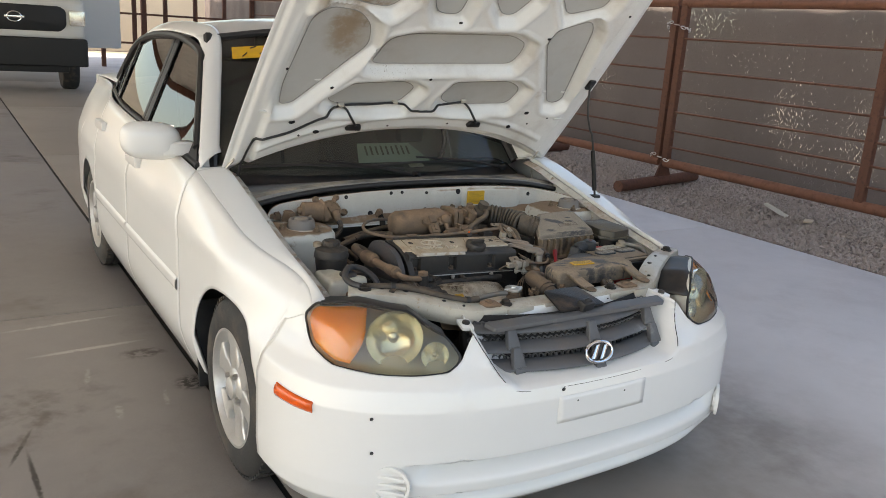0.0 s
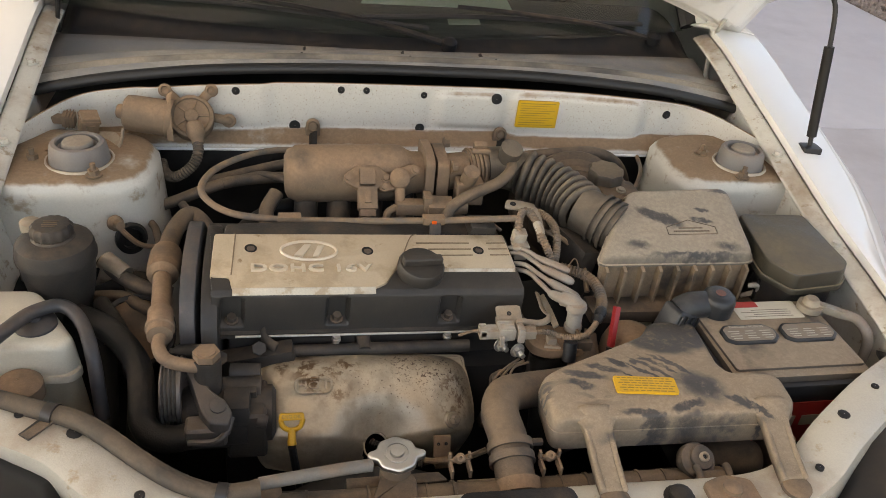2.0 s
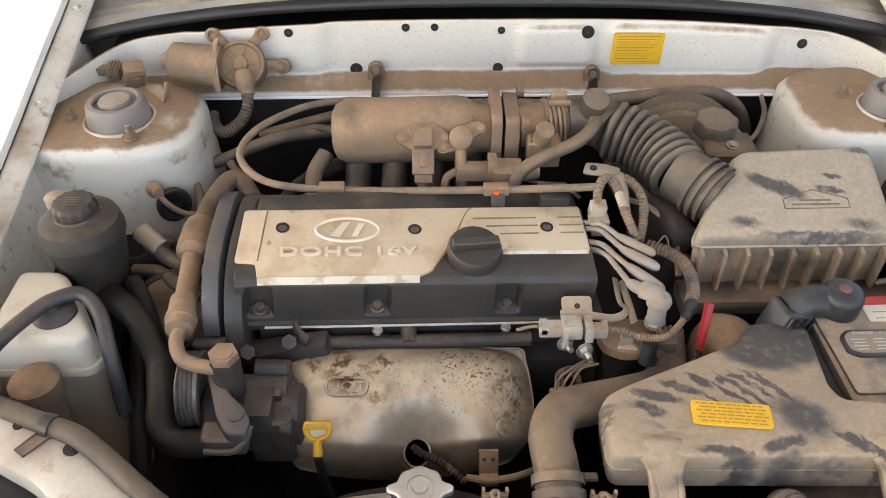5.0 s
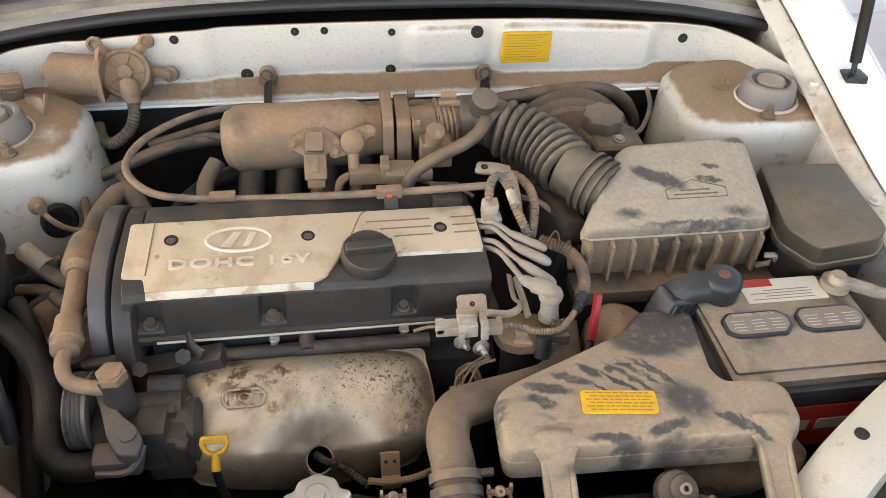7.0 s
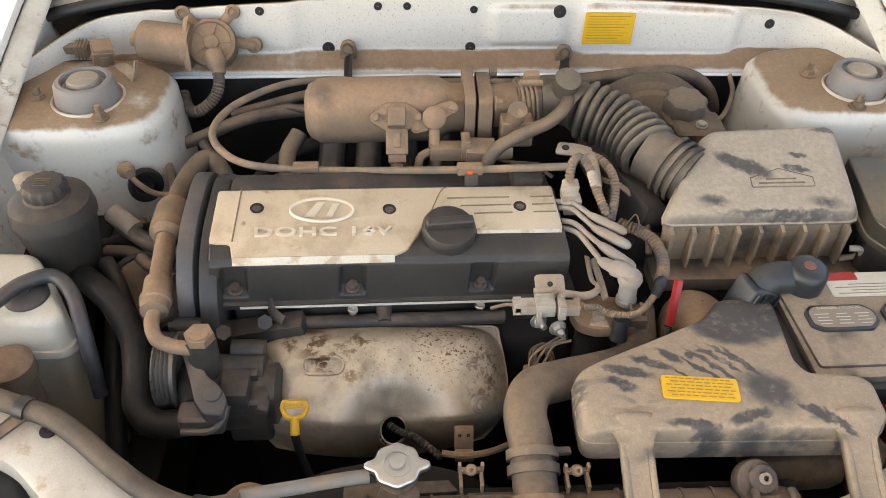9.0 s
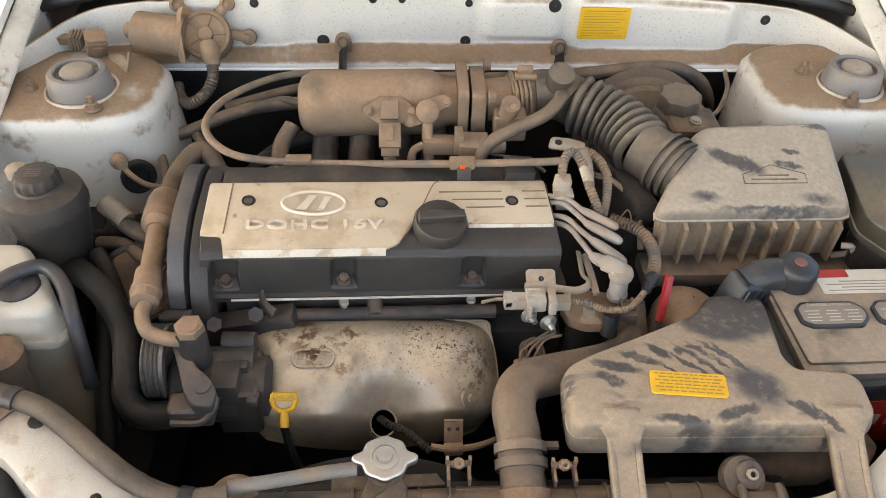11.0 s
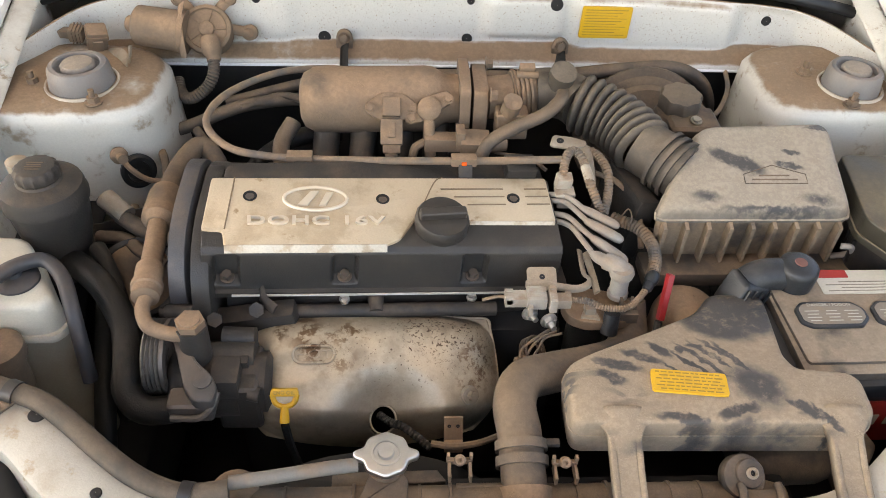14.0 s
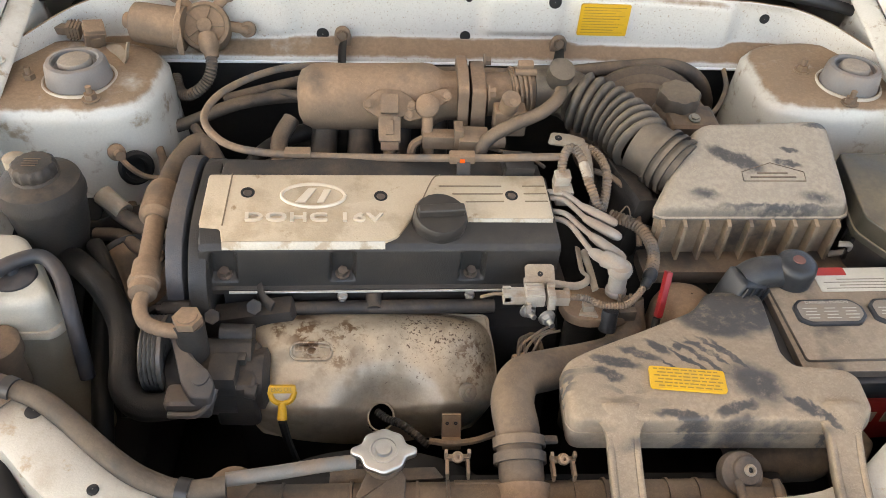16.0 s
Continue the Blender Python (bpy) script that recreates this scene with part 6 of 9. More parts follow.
def strut_mount(p, t, k=1.0):
    p = Vector(p)
    b = B()
    lathe(b, [(r_ * k, h_) for r_, h_ in ((0.0485, -0.004), (0.0480, 0.004), (0.0465, 0.014), (0.0445, 0.026), (0.041, 0.0305), (0.035, 0.0315), (0.0325, 0.030), (0.031, 0.024), (0.024, 0.023))], p, (0, 0, 1), 36)
    bb_ = B()
    lathe(bb_, [(r_ * k, h_) for r_, h_ in ((0.050, -0.001), (0.0515, 0.003), (0.054, 0.003), (0.056, -0.001))], p, (0, 0, 1), 36, caps=False)
    part("rim", bb_, M["rim_dusty"], t)
    m = part("strut_mount", b, M["mount_rubber"], t, "black rubber strut mount")
    b = B()
    lathe(b, [(r_ * k, h_) for r_, h_ in ((0.0255, 0.020), (0.0250, 0.029), (0.022, 0.0325), (0.014, 0.0335), (0.0005, 0.034))], p, (0, 0, 1), 24, caps=False)
    part("cap", b, M["cap_dusty"], m)

tl = strut_tower(-0.592, 0.120, 0.752, -1)
strut_mount((-0.540, 0.096, 0.751), tl, 0.93)
tr = strut_tower(0.612, 0.148, 0.752, 1)
strut_mount((0.582, 0.112, 0.751), tr, 0.87)
for q, own in (((-0.607, 0.093, 0.751), tl), ((-0.510, 0.044, 0.751), tl), ((0.525, 0.150, 0.751), tr), ((0.562, 0.058, 0.751), tr)):
    b = B()
    cyl(b, q, Vector(q) + Vector((0, 0, 0.020)), 0.0042, seg=10)
    hexbolt(b, q, (0, 0, 1), 0.0085, 0.008)
    part("stud", b, M["dirty"], own)

# radiator support: a bent white channel from wing to wing
RS = [(-0.595, -0.378, 0.699), (-0.51, -0.418, 0.697), (-0.455, -0.446, 0.691), (-0.405, -0.490, 0.684), (-0.345, -0.530, 0.674), (-0.28, -0.548, 0.666), (-0.10, -0.550, 0.662), (0.12, -0.548, 0.662), (0.30, -0.548, 0.664), (0.375, -0.528, 0.674), (0.435, -0.487, 0.690), (0.52, -0.432, 0.699), (0.60, -0.388, 0.702), (0.66, -0.360, 0.702)]
rs = spline(RS, 8)
sup = part("radiator_support", B(), None, bay, "white radiator support rail with bolt holes")
b = B()
rows_ = []
for i, p in enumerate(rs):
    d = (rs[min(i + 1, len(rs) - 1)] - rs[max(i - 1, 0)]).normalized()
    nrm = Vector((-d.y, d.x, 0)).normalized()          # towards the engine
    rows_.append([b.verts.new(p + nrm * o + Vector((0, 0, z))) for o, z in ((0.032, -0.045), (0.030, -0.004), (0.025, 0.0), (0.004, 0.001), (-0.021, 0.0), (-0.027, -0.004), (-0.030, -0.022), (-0.032, -0.048))])
for a, c in zip(rows_, rows_[1:]):
    for k in range(7):
        b.faces.new((a[k], a[k + 1], c[k + 1], c[k]))
part("rail", b, M["white_rail"], sup, solid=0.003)
for x in (-0.16, -0.03, 0.20, 0.30):
    b = B()
    box(b, (x, -0.580, 0.628), (0.05 if x > 0 else 0.09, 0.010, 0.062), 0.004)
    part("pressing", b, M["white_rail"], sup)
def rail_z(x):
    """Height of the rail's top at this x."""
    return lerp_table([(p.x, p.z) for p in rs], x)
for x, y, r in ((-0.508, -0.408, 0.005), (-0.448, -0.432, 0.0085), (-0.372, -0.512, 0.0055), (0.452, -0.464, 0.0075), (0.385, -0.530, 0.005), (0.520, -0.424, 0.005), (-0.330, -0.548, 0.004)):
    disc_hole((x, y, rail_z(x) + 0.0042), (0, 0, 1), r, "void", "hole", sup)
for x, z in ((-0.27, 0.638), (-0.105, 0.640), (-0.085, 0.634), (-0.155, 0.638), (0.105, 0.640), (0.165, 0.642), (0.145, 0.630), (0.30, 0.632)):
    disc_hole((x, -0.5835, z), (0, -1, 0), 0.0048, "void", "hole", sup)
for x, y in ((-0.555, -0.398), (-0.195, -0.556), (0.205, -0.548), (0.612, -0.385)):
    b = B()
    z = rail_z(x)
    lathe(b, [(0.019, -0.001), (0.018, 0.004), (0.013, 0.006), (0.0125, 0.012), (0.008, 0.015), (0.005, 0.0155)], (x, y, z), (0, 0, 1), 20)
    part("rubber_stop", b, M["hose_dark"], sup)
# bracket plates bolted on the front run, and a joint where the rail ends meet
for x, w in ((-0.245, 0.052), (0.268, 0.060)):
    b = B()
    prism(b, rounded([(-w / 2, -0.022), (w / 2, -0.026), (w / 2, 0.014), (0.0, 0.024), (-w / 2, 0.016)], 0.008), 0.0, 0.006, frame_of((x, -0.548, rail_z(x) + 0.002), (1, 0.05, 0), (0, 1, 0.05)), 0.002)
    lathe(b, [(0.011, 0.004), (0.011, 0.010), (0.006, 0.012), (0.0005, 0.012)], (x, -0.546, rail_z(x) + 0.003), (0, 0, 1), 16, caps=False)
    part("rail_bracket", b, M["dirty"], sup)
b = B()
tube(b, [(-0.337, -0.501, rail_z(-0.337) - 0.001), (-0.345, -0.530, rail_z(-0.345) + 0.0018), (-0.352, -0.560, rail_z(-0.352) - 0.004)], 0.0014, 6, 3)
part("rail_joint", b, M["white_in"], sup)
b = B()
tube(b, [(0.343, -0.502, rail_z(0.343) - 0.001), (0.350, -0.530, rail_z(0.350) + 0.0018), (0.356, -0.566, rail_z(0.356) - 0.004)], 0.0014, 6, 3)
part("rail_joint", b, M["white_in"], sup)
b = B()
box(b, (-0.480, -0.424, rail_z(-0.480) + 0.005), (0.012, 0.046, 0.003), 0.001, rot=(0, 0, -38))
part("tape_tab", b, M["hose"], sup)
b = B()
prism(b, rounded([(-0.075, -0.065), (0.095, -0.065), (0.072, 0.045), (-0.055, 0.045)], 0.012), 0.0, 0.006, frame_of((0.01, -0.575, 0.664), (1, 0, 0), (0, 1, 0.22)), 0.003)
prism(b, rounded([(-0.07, -0.10), (0.10, -0.10), (0.085, 0.0), (-0.06, 0.0)], 0.012), 0.0, 0.005, frame_of((0.012, -0.608, 0.655), (1, 0, 0), (0, 0.55, 0.8)), 0.002)
latch = part("hood_latch", b, M["black"], sup, "dusty black hood latch plate")
b = B()
box(b, (0.03, -0.632, 0.650), (0.05, 0.03, 0.05), 0.008, rot=(20, 0, 10))
tube(b, [(0.01, -0.63, 0.66), (0.04, -0.64, 0.675), (0.055, -0.635, 0.64)], 0.006, 8, 5)
part("latch_catch", b, M["black_clean"], latch)

# dark sheet added before each strut tower, standing in for the clutter there
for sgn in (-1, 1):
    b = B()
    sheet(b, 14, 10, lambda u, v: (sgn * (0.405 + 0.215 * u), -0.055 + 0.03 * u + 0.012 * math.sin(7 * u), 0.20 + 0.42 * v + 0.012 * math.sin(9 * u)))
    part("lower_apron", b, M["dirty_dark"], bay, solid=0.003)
# added near-black floor, rails and panels stand in for the lower bay's shade
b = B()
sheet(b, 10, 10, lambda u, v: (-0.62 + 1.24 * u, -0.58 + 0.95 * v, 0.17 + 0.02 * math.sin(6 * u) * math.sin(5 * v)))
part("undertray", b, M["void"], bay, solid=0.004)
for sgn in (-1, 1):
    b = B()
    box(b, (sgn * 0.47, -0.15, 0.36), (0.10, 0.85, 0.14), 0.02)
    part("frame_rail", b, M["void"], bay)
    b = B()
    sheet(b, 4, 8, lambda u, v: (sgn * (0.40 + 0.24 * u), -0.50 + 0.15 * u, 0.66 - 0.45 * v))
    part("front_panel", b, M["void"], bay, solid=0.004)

# ---- engine ----
eng = thing("engine", (-0.10, -0.10, 0.25), "dusty four-cylinder engine with a black valve cover", "engine")
EF = frame_of((-0.1051, -0.1457, 0.7250), (0.9935, 0.087, -0.0747), (-0.08, 0.98, 0.18))
def el(u, v, w=0.0):
    return EF @ Vector((u, v, w))

# valve cover: a long moulding with sloped front and ribs
b = B()
prof = [(0.098, -0.085), (0.098, -0.034), (0.092, -0.022), (0.060, -0.016), (0.050, -0.004), (-0.058, -0.004), (-0.0655, -0.010), (-0.0695, -0.022), (-0.0740, -0.038), (-0.0772, -0.050), (-0.0785, -0.056), (-0.0800, -0.0610), (-0.0850, -0.0625), (-0.0855, -0.070)]
def vc(u, v):
    k = v * (len(prof) - 1)
    i = min(int(k), len(prof) - 2)
    t = k - i
    pv, pw = prof[i][0] + (prof[i + 1][0] - prof[i][0]) * t, prof[i][1] + (prof[i + 1][1] - prof[i][1]) * t
    x = -0.222 + 0.436 * u
    for bx in (-0.055, 0.105, -0.195):
        d = abs(x - bx)
        if -0.0790 < pv < -0.052 and pw > -0.0565:
            pv += 0.0125 * sstep(0.0165, 0.0125, d) * sstep(-0.012, -0.020, pw) * sstep(-0.0562, -0.0495, pw)
    return el(x, pv, pw)
sheet(b, 190, 52, vc)
for u in (-0.222, 0.214):
    ring = [b.verts.new(el(u, p, w)) for p, w in prof]
    b.faces.new(ring)
bmesh.ops.remove_doubles(b, verts=b.verts[:], dist=0.0004)
part("valve_cover", b, M["cover"], eng, "black moulded valve cover")
for u in (-0.055, 0.105, -0.195):
    b = B()
    hexbolt(b, el(u, -0.0685, -0.052), EF.to_3x3() @ Vector((0, -0.15, 1)), 0.0062, 0.008)
    part("cover_bolt", b, M["bolt"], eng)
for u in (-0.055, 0.105):
    b = B()
    cyl(b, el(u, -0.0885, -0.066), el(u, -0.0905, -0.078), 0.0050, 0.0046, 12)
    cyl(b, el(u, -0.0890, -0.070), el(u, -0.0895, -0.0725), 0.0066, seg=12)
    part("stud", b, M["bright_zinc"], eng, "bright stud end")
b = B()
cyl(b, el(-0.016, -0.082, -0.078), el(-0.016, -0.104, -0.080), 0.0105, 0.0095, 18)
part("boss", b, M["dirty_dark"], eng)
b = B()
tube(b, [el(-0.19, -0.0862, -0.0655), el(0.20, -0.0862, -0.0655)], 0.0018, 8, smooth=False)
part("gasket_lip", b, M["bright_zinc"], eng, "bright gasket edge")

# alloy plate with raised lettering
plate_o = [(-0.2165, 0.046), (-0.2235, -0.036), (-0.199, -0.038), (-0.196, -0.060), (-0.004, -0.059), (0.011, -0.051), (0.034, -0.013), (0.10, -0.022), (0.212, -0.022), (0.211, 0.052)]
b = B()
prism(b, rounded(plate_o, 0.004, 2), -0.012, 0.0, EF, 0.0025)
vplate = part("cover_plate", b, M["plate"], eng, "cream alloy cover plate with raised letters")
b = B()
box(b, (-0.1005, -0.0622, -0.0040), (0.190, 0.0100, 0.003), 0.0008, EF, rot=(52, 0, 0.3))
part("polished_edge", b, M["edge"], vplate)
b = B()
box(b, (0.155, -0.0232, -0.0030), (0.110, 0.0050, 0.003), 0.0008, EF, rot=(52, 0, 0))
part("polished_edge", b, M["edge"], vplate)
b = text_mesh("DOHC 16V", 0.0205, EF @ pose(-0.0895, -0.0245, 0.0008, 0, 0, 0) @ Matrix.Diagonal((1.52, 0.80, 1, 1)), 0.0034, 1.12, 0.00045)
part("raised_letters", b, M["plate_hi"], vplate, "raised letters", smooth=0)
em = EF @ pose(-0.090, 0.0115, 0.001)
b = B()
tube(b, [em @ Vector((0.0385 * math.cos(a), 0.0185 * math.sin(a), 0)) for a in [2 * math.pi * k / 36 for k in range(37)]], 0.0022, 8, 1)
for pts in ([(-0.022, -0.0105), (-0.010, -0.0115), (0.004, 0.0115), (-0.006, 0.0115)], [(0.004, -0.0115), (0.012, -0.0115), (0.022, 0.0095), (0.013, 0.0095)]):
    prism(b, pts, -0.002, 0.0012, em, 0.0006)
part("emblem", b, M["plate_hi"], vplate, "plain oval emblem")
for k in range(3):
    b = B()
    tube(b, [el(0.068 + 0.016 * k, 0.030 - 0.013 * k - 0.0, 0.0005), el(0.150, 0.031 - 0.013 * k, 0.0005)], 0.0009, 6, smooth=False)
    part("styling_rib", b, M["groove"], vplate)
    b = B()
    tube(b, [el(0.178, 0.0315 - 0.013 * k, 0.0005), el(0.208, 0.032 - 0.013 * k, 0.0005)], 0.0009, 6, smooth=False)
    part("styling_rib", b, M["groove"], vplate)
b = B()
tube(b, [el(0.012, -0.050, 0.0004), el(0.036, -0.012, 0.0004), el(0.060, 0.040, 0.0004), el(0.072, 0.050, 0.0)], 0.0008, 6, 4)
part("styling_rib", b, M["groove"], vplate)
b = B()
tube(b, [el(-0.1885, 0.046, 0.0004), el(-0.1965, -0.036, 0.0)], 0.0009, 6, smooth=False)
part("styling_rib", b, M["groove"], vplate)
for u, v in ((-0.169, 0.016), (-0.007, 0.0125), (0.1615, 0.0155)):
    b = B()
    lathe(b, [(0.0085, 0.0003), (0.0080, 0.0008), (0.0005, 0.0008)], el(u, v, 0.0), EF.to_3x3() @ Vector((0, 0, 1)), 20, caps=False)
    part("bolt_recess", b, M["void"], vplate)
    b = B()
    cyl(b, el(u, v - 0.002, -0.004), el(u, v - 0.001, 0.0016), 0.0055, seg=8)
    part("recessed_bolt", b, M["bolt"], vplate)
# rubber skirt behind the plate
b = B()
prism(b, rounded([(-0.205, 0.046), (0.205, 0.054), (0.200, 0.088), (0.11, 0.086), (0.02, 0.080), (0.0, 0.088), (-0.15, 0.080), (-0.20, 0.076)], 0.008), -0.03, -0.007, EF, 0.004)
part("rear_skirt", b, M["dirty_dark"], eng)
b = B()
box(b, (0.178, 0.068, 0.000), (0.040, 0.032, 0.024), 0.003, EF)
part("rear_block", b, M["cover"], eng)

# oil filler cap
oc = el(0.0635, -0.026, 0.0)
up = EF.to_3x3() @ Vector((0, 0, 1))
b = B()
lathe(b, [(0.032, -0.02), (0.0335, -0.004), (0.0335, 0.010), (0.031, 0.014), (0.012, 0.0145), (0.0005, 0.0145)], oc, up, 36, lobes=18, depth=0.006, caps=False)
cap = part("oil_filler_cap", b, M["cover"], eng, "round black oil filler cap")
b = B()
box(b, (0.0635, -0.026, 0.019), (0.058, 0.013, 0.012), 0.004, EF, seg=3, rot=(0, 0, 4))
part("grip", b, M["cover"], cap)
b = B()
lathe(b, [(0.030, -0.045), (0.031, -0.02), (0.028, -0.01)], oc, up, 24)
part("filler_neck", b, M["cover"], eng)

# timing cover at the belt end
b = B()
tc_o = [(-0.045, 0.722), (-0.085, 0.741), (-0.17, 0.737), (-0.215, 0.723), (-0.248, 0.690), (-0.262, 0.650), (-0.252, 0.60), (-0.20, 0.52), (-0.02, 0.50), (0.0, 0.66)]
mt = frame_of((-0.335, 0, 0), (0, 1, 0), (0, 0, 1))
prism(b, rounded(tc_o, 0.02), 0.0, 0.022, mt, 0.006)
part("timing_cover", b, M["cover"], eng, "worn black timing cover")
b = B()
prism(b, rounded([(p * 0.97 - 0.004, z + 0.003 if z > 0.6 else z) for p, z in tc_o], 0.02), 0.0, 0.020, frame_of((-0.362, 0.004, 0.0), (0, 1, 0), (0, 0, 1)), 0.005)
part("timing_cover", b, mat("scuffed_grey_plastic", (0.060, 0.060, 0.064), 0.4, dust=0.35, dust_at=(0.4, 0.7), scale=20), eng, "scuffed grey outer timing cover")
for y, z in ((-0.258, 0.655), (-0.255, 0.605)):
    b = B()
    cyl(b, (-0.366, y, z), (-0.335, y, z), 0.010, seg=14)
    hexbolt(b, (-0.366, y, z), (-1, 0, 0), 0.006)
    part("cover_boss", b, M["dirty_dark"], eng)

# head and block
b = B()
box(b, (-0.10, -0.10, 0.615), (0.43, 0.22, 0.07), 0.006, rot=(0, 4, 5))
part("cylinder_head", b, M["dirty_dark"], eng, "grimy cast cylinder head")
b = B()
tube(b, [(-0.25, -0.236, 0.632), (0.03, -0.222, 0.622)], 0.009, 10, smooth=False)
part("head_rail", b, M["dirty_dark"], eng)
# block and gearbox: near-black infill with the bay's shade in the colour
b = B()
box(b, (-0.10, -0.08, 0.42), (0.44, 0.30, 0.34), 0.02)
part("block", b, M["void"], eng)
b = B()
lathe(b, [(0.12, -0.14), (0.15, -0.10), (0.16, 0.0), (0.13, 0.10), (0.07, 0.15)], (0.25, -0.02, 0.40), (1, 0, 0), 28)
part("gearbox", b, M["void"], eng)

# heat shield
hs = part("heat_shield", B(), None, eng, "stained pressed-steel exhaust heat shield")
HSF = frame_of((-0.1175, -0.297, 0.5700), (0.992, 0.085, -0.090), (0, 0.838, 0.545))
b = B()
def shield(u, v):
    x, y = (2 * u - 1), (2 * v - 1)
    # square with round corners, rounder at the bottom
    q = 0.13 if y > 0 else 0.32
    rx = x * math.sqrt(max(0, 1 - q * y * y))
    ry = y * math.sqrt(max(0, 1 - q * x * x))
    X, Y = rx * 0.157 - 0.006, ry * 0.083
    if Y < 0:
        Y *= 0.86 + 0.05 * math.cos(rx * 1.6)
    e = (abs(x) ** 7 + abs(y) ** 7) ** (1 / 7)
    h = 0.034 * (1 - min(1.0, e) ** 6) + 0.006 * (1 - x * x) * (1 - y * y)
    d = math.hypot((X - 0.006) / 0.062, (Y + 0.050) / 0.058)
    h -= 0.027 * sstep(1.25, 0.15, d)
    h += 0.0015 * noise.noise((X * 30, Y * 30, 0.4))
    if math.hypot((X - 0.004) / 0.0145, (Y + 0.046) / 0.0155) < 1:
        return None
    return HSF @ Vector((X, Y, h - 0.034 * sstep(-0.45, -1.0, y)))
sheet(b, 120, 90, shield)
bmesh.ops.remove_doubles(b, verts=b.verts[:], dist=0.0003)
part("shell", b, M["shield"], hs, smooth=60, solid=0.002)
b = B()
tube(b, [shield(0.0, v) for v in (0.35, 0.55, 0.75, 0.9, 1.0)] + [shield(u, 1.0) for u in (0.1, 0.3, 0.5, 0.7, 0.9, 1.0)] + [shield(1.0, v) for v in (0.9, 0.75, 0.55, 0.35)], 0.0018, 8, 6)
part("rolled_edge", b, M["shield"], hs)
b = B()
tube(b, [HSF @ Vector((0.004 + 0.0154 * math.cos(a), -0.046 + 0.0165 * math.sin(a), 0.0095 + 0.0035 * math.sin(a) + 0.001 * math.cos(a))) for a in [2 * math.pi * k / 28 for k in range(29)]], 0.0012, 8, 1)
part("hole_rim", b, M["shield"], hs)
b = B()
bp = shield(0.865, 0.34) + HSF.to_3x3() @ Vector((0.001, 0, 0.004))
lathe(b, [(0.012, -0.004), (0.011, 0.001), (0.006, 0.002)], bp, HSF.to_3x3() @ Vector((0.35, -0.2, 1)), 18)
hexbolt(b, bp, HSF.to_3x3() @ Vector((0.35, -0.2, 1)), 0.0062, 0.008)
part("bolt", b, M["cad"], hs)
hm = HSF @ pose(-0.080, 0.030, 0.0424, 1, -1, 0)
b = B()
tube(b, [hm @ Vector((x, y, 0)) for x, y in rrect(-0.024, -0.010, 0.024, 0.010, 0.0095, 5) + [(0.024, 0.0)]], 0.0018, 6, 1)
part("stamped_frame", b, M["shield"], hs)
b = text_mesh("HOT", 0.018, hm @ Matrix.Diagonal((1.15, 0.8, 1, 1)), 0.0015)
part("stamped_letters", b, M["shield"], hs, "stamped letters", smooth=0)
b = B()
tube(b, [HSF @ Vector((0.000, -0.040, 0.006)), HSF @ Vector((0.012, -0.050, 0.020)), (-0.085, -0.362, 0.566), (-0.055, -0.388, 0.562)], 0.0042, 10, 8, rib=0.0012, pitch=0.005)
part("sensor_lead", b, M["hose_dark"], eng, "corrugated sensor lead")
b = B()
tube(b, [(-0.055, -0.388, 0.572), (-0.03, -0.392, 0.572), (0.0, -0.388, 0.572), (0.03, -0.375, 0.570)], 0.004, 8, 6)
part("sensor_lead", b, M["braid"], eng)
b = B()
box(b, (-0.029, -0.374, 0.578), (0.022, 0.004, 0.034), 0.001, rot=(-25, 0, 0))
box(b, (-0.029, -0.388, 0.566), (0.022, 0.012, 0.010), 0.002)
part("lead_clip", b, M["dirty"], eng)
for x in (-0.034, -0.024):
    disc_hole((x, -0.3735, 0.5845), (0, -0.90, 0.42), 0.0022, "void", "clip_hole", eng)

# dipstick
dip = part("dipstick", B(), None, eng, "yellow oil dipstick handle")
dm = frame_of((-0.2205, -0.362, 0.622), (1, 0, 0), (0.05, 0.62, 0.78))
b = B()
prism(b, rounded([(-0.016, 0.004), (0.016, 0.004), (0.015, 0.013), (-0.015, 0.013)], 0.003), -0.003, 0.003, dm, 0.001)
tube(b, [dm @ Vector(p) for p in ((-0.014, 0.006, 0), (-0.010, -0.004, 0), (0.0, -0.008, 0), (0.010, -0.004, 0), (0.014, 0.006, 0))], 0.0032, 8, 6)
cyl(b, dm @ Vector((0, -0.006, 0)), dm @ Vector((0, -0.026, 0)), 0.0042, 0.0058, 12)
hd_ = part("handle", b, M["yellow"], dip)
b = text_mesh("ENG OIL", 0.0062, dm @ pose(0, 0.0085, 0.0032), 0.0004)
part("moulded_letters", b, M["ink"], hd_, "small dark letters")
b = B()
tube(b, [dm @ Vector((0, -0.028, 0)), (-0.215, -0.385, 0.56), (-0.205, -0.375, 0.47)], 0.005, 8, 6)
part("tube", b, M["hose_dark"], dip)

# intake: plenum, runners, flange, throttle body
intake = part("intake_manifold", B(), None, eng, "dust-caked alloy intake manifold")
pa, pb = Vector((-0.228, 0.065, 0.746)), Vector((-0.012, 0.067, 0.750))
b = B()
lathe(b, [(0.0005, -0.003), (0.028, -0.002), (0.038, 0.003), (0.041, 0.009), (0.0425, 0.012), (0.0450, 0.015), (0.0462, 0.022), (0.0462, 0.172), (0.0445, 0.184), (0.038, 0.194), (0.0345, 0.202), (0.034, 0.218)], pa, pb - pa, 40, caps=False)
part("plenum", b, M["dirty"], intake)
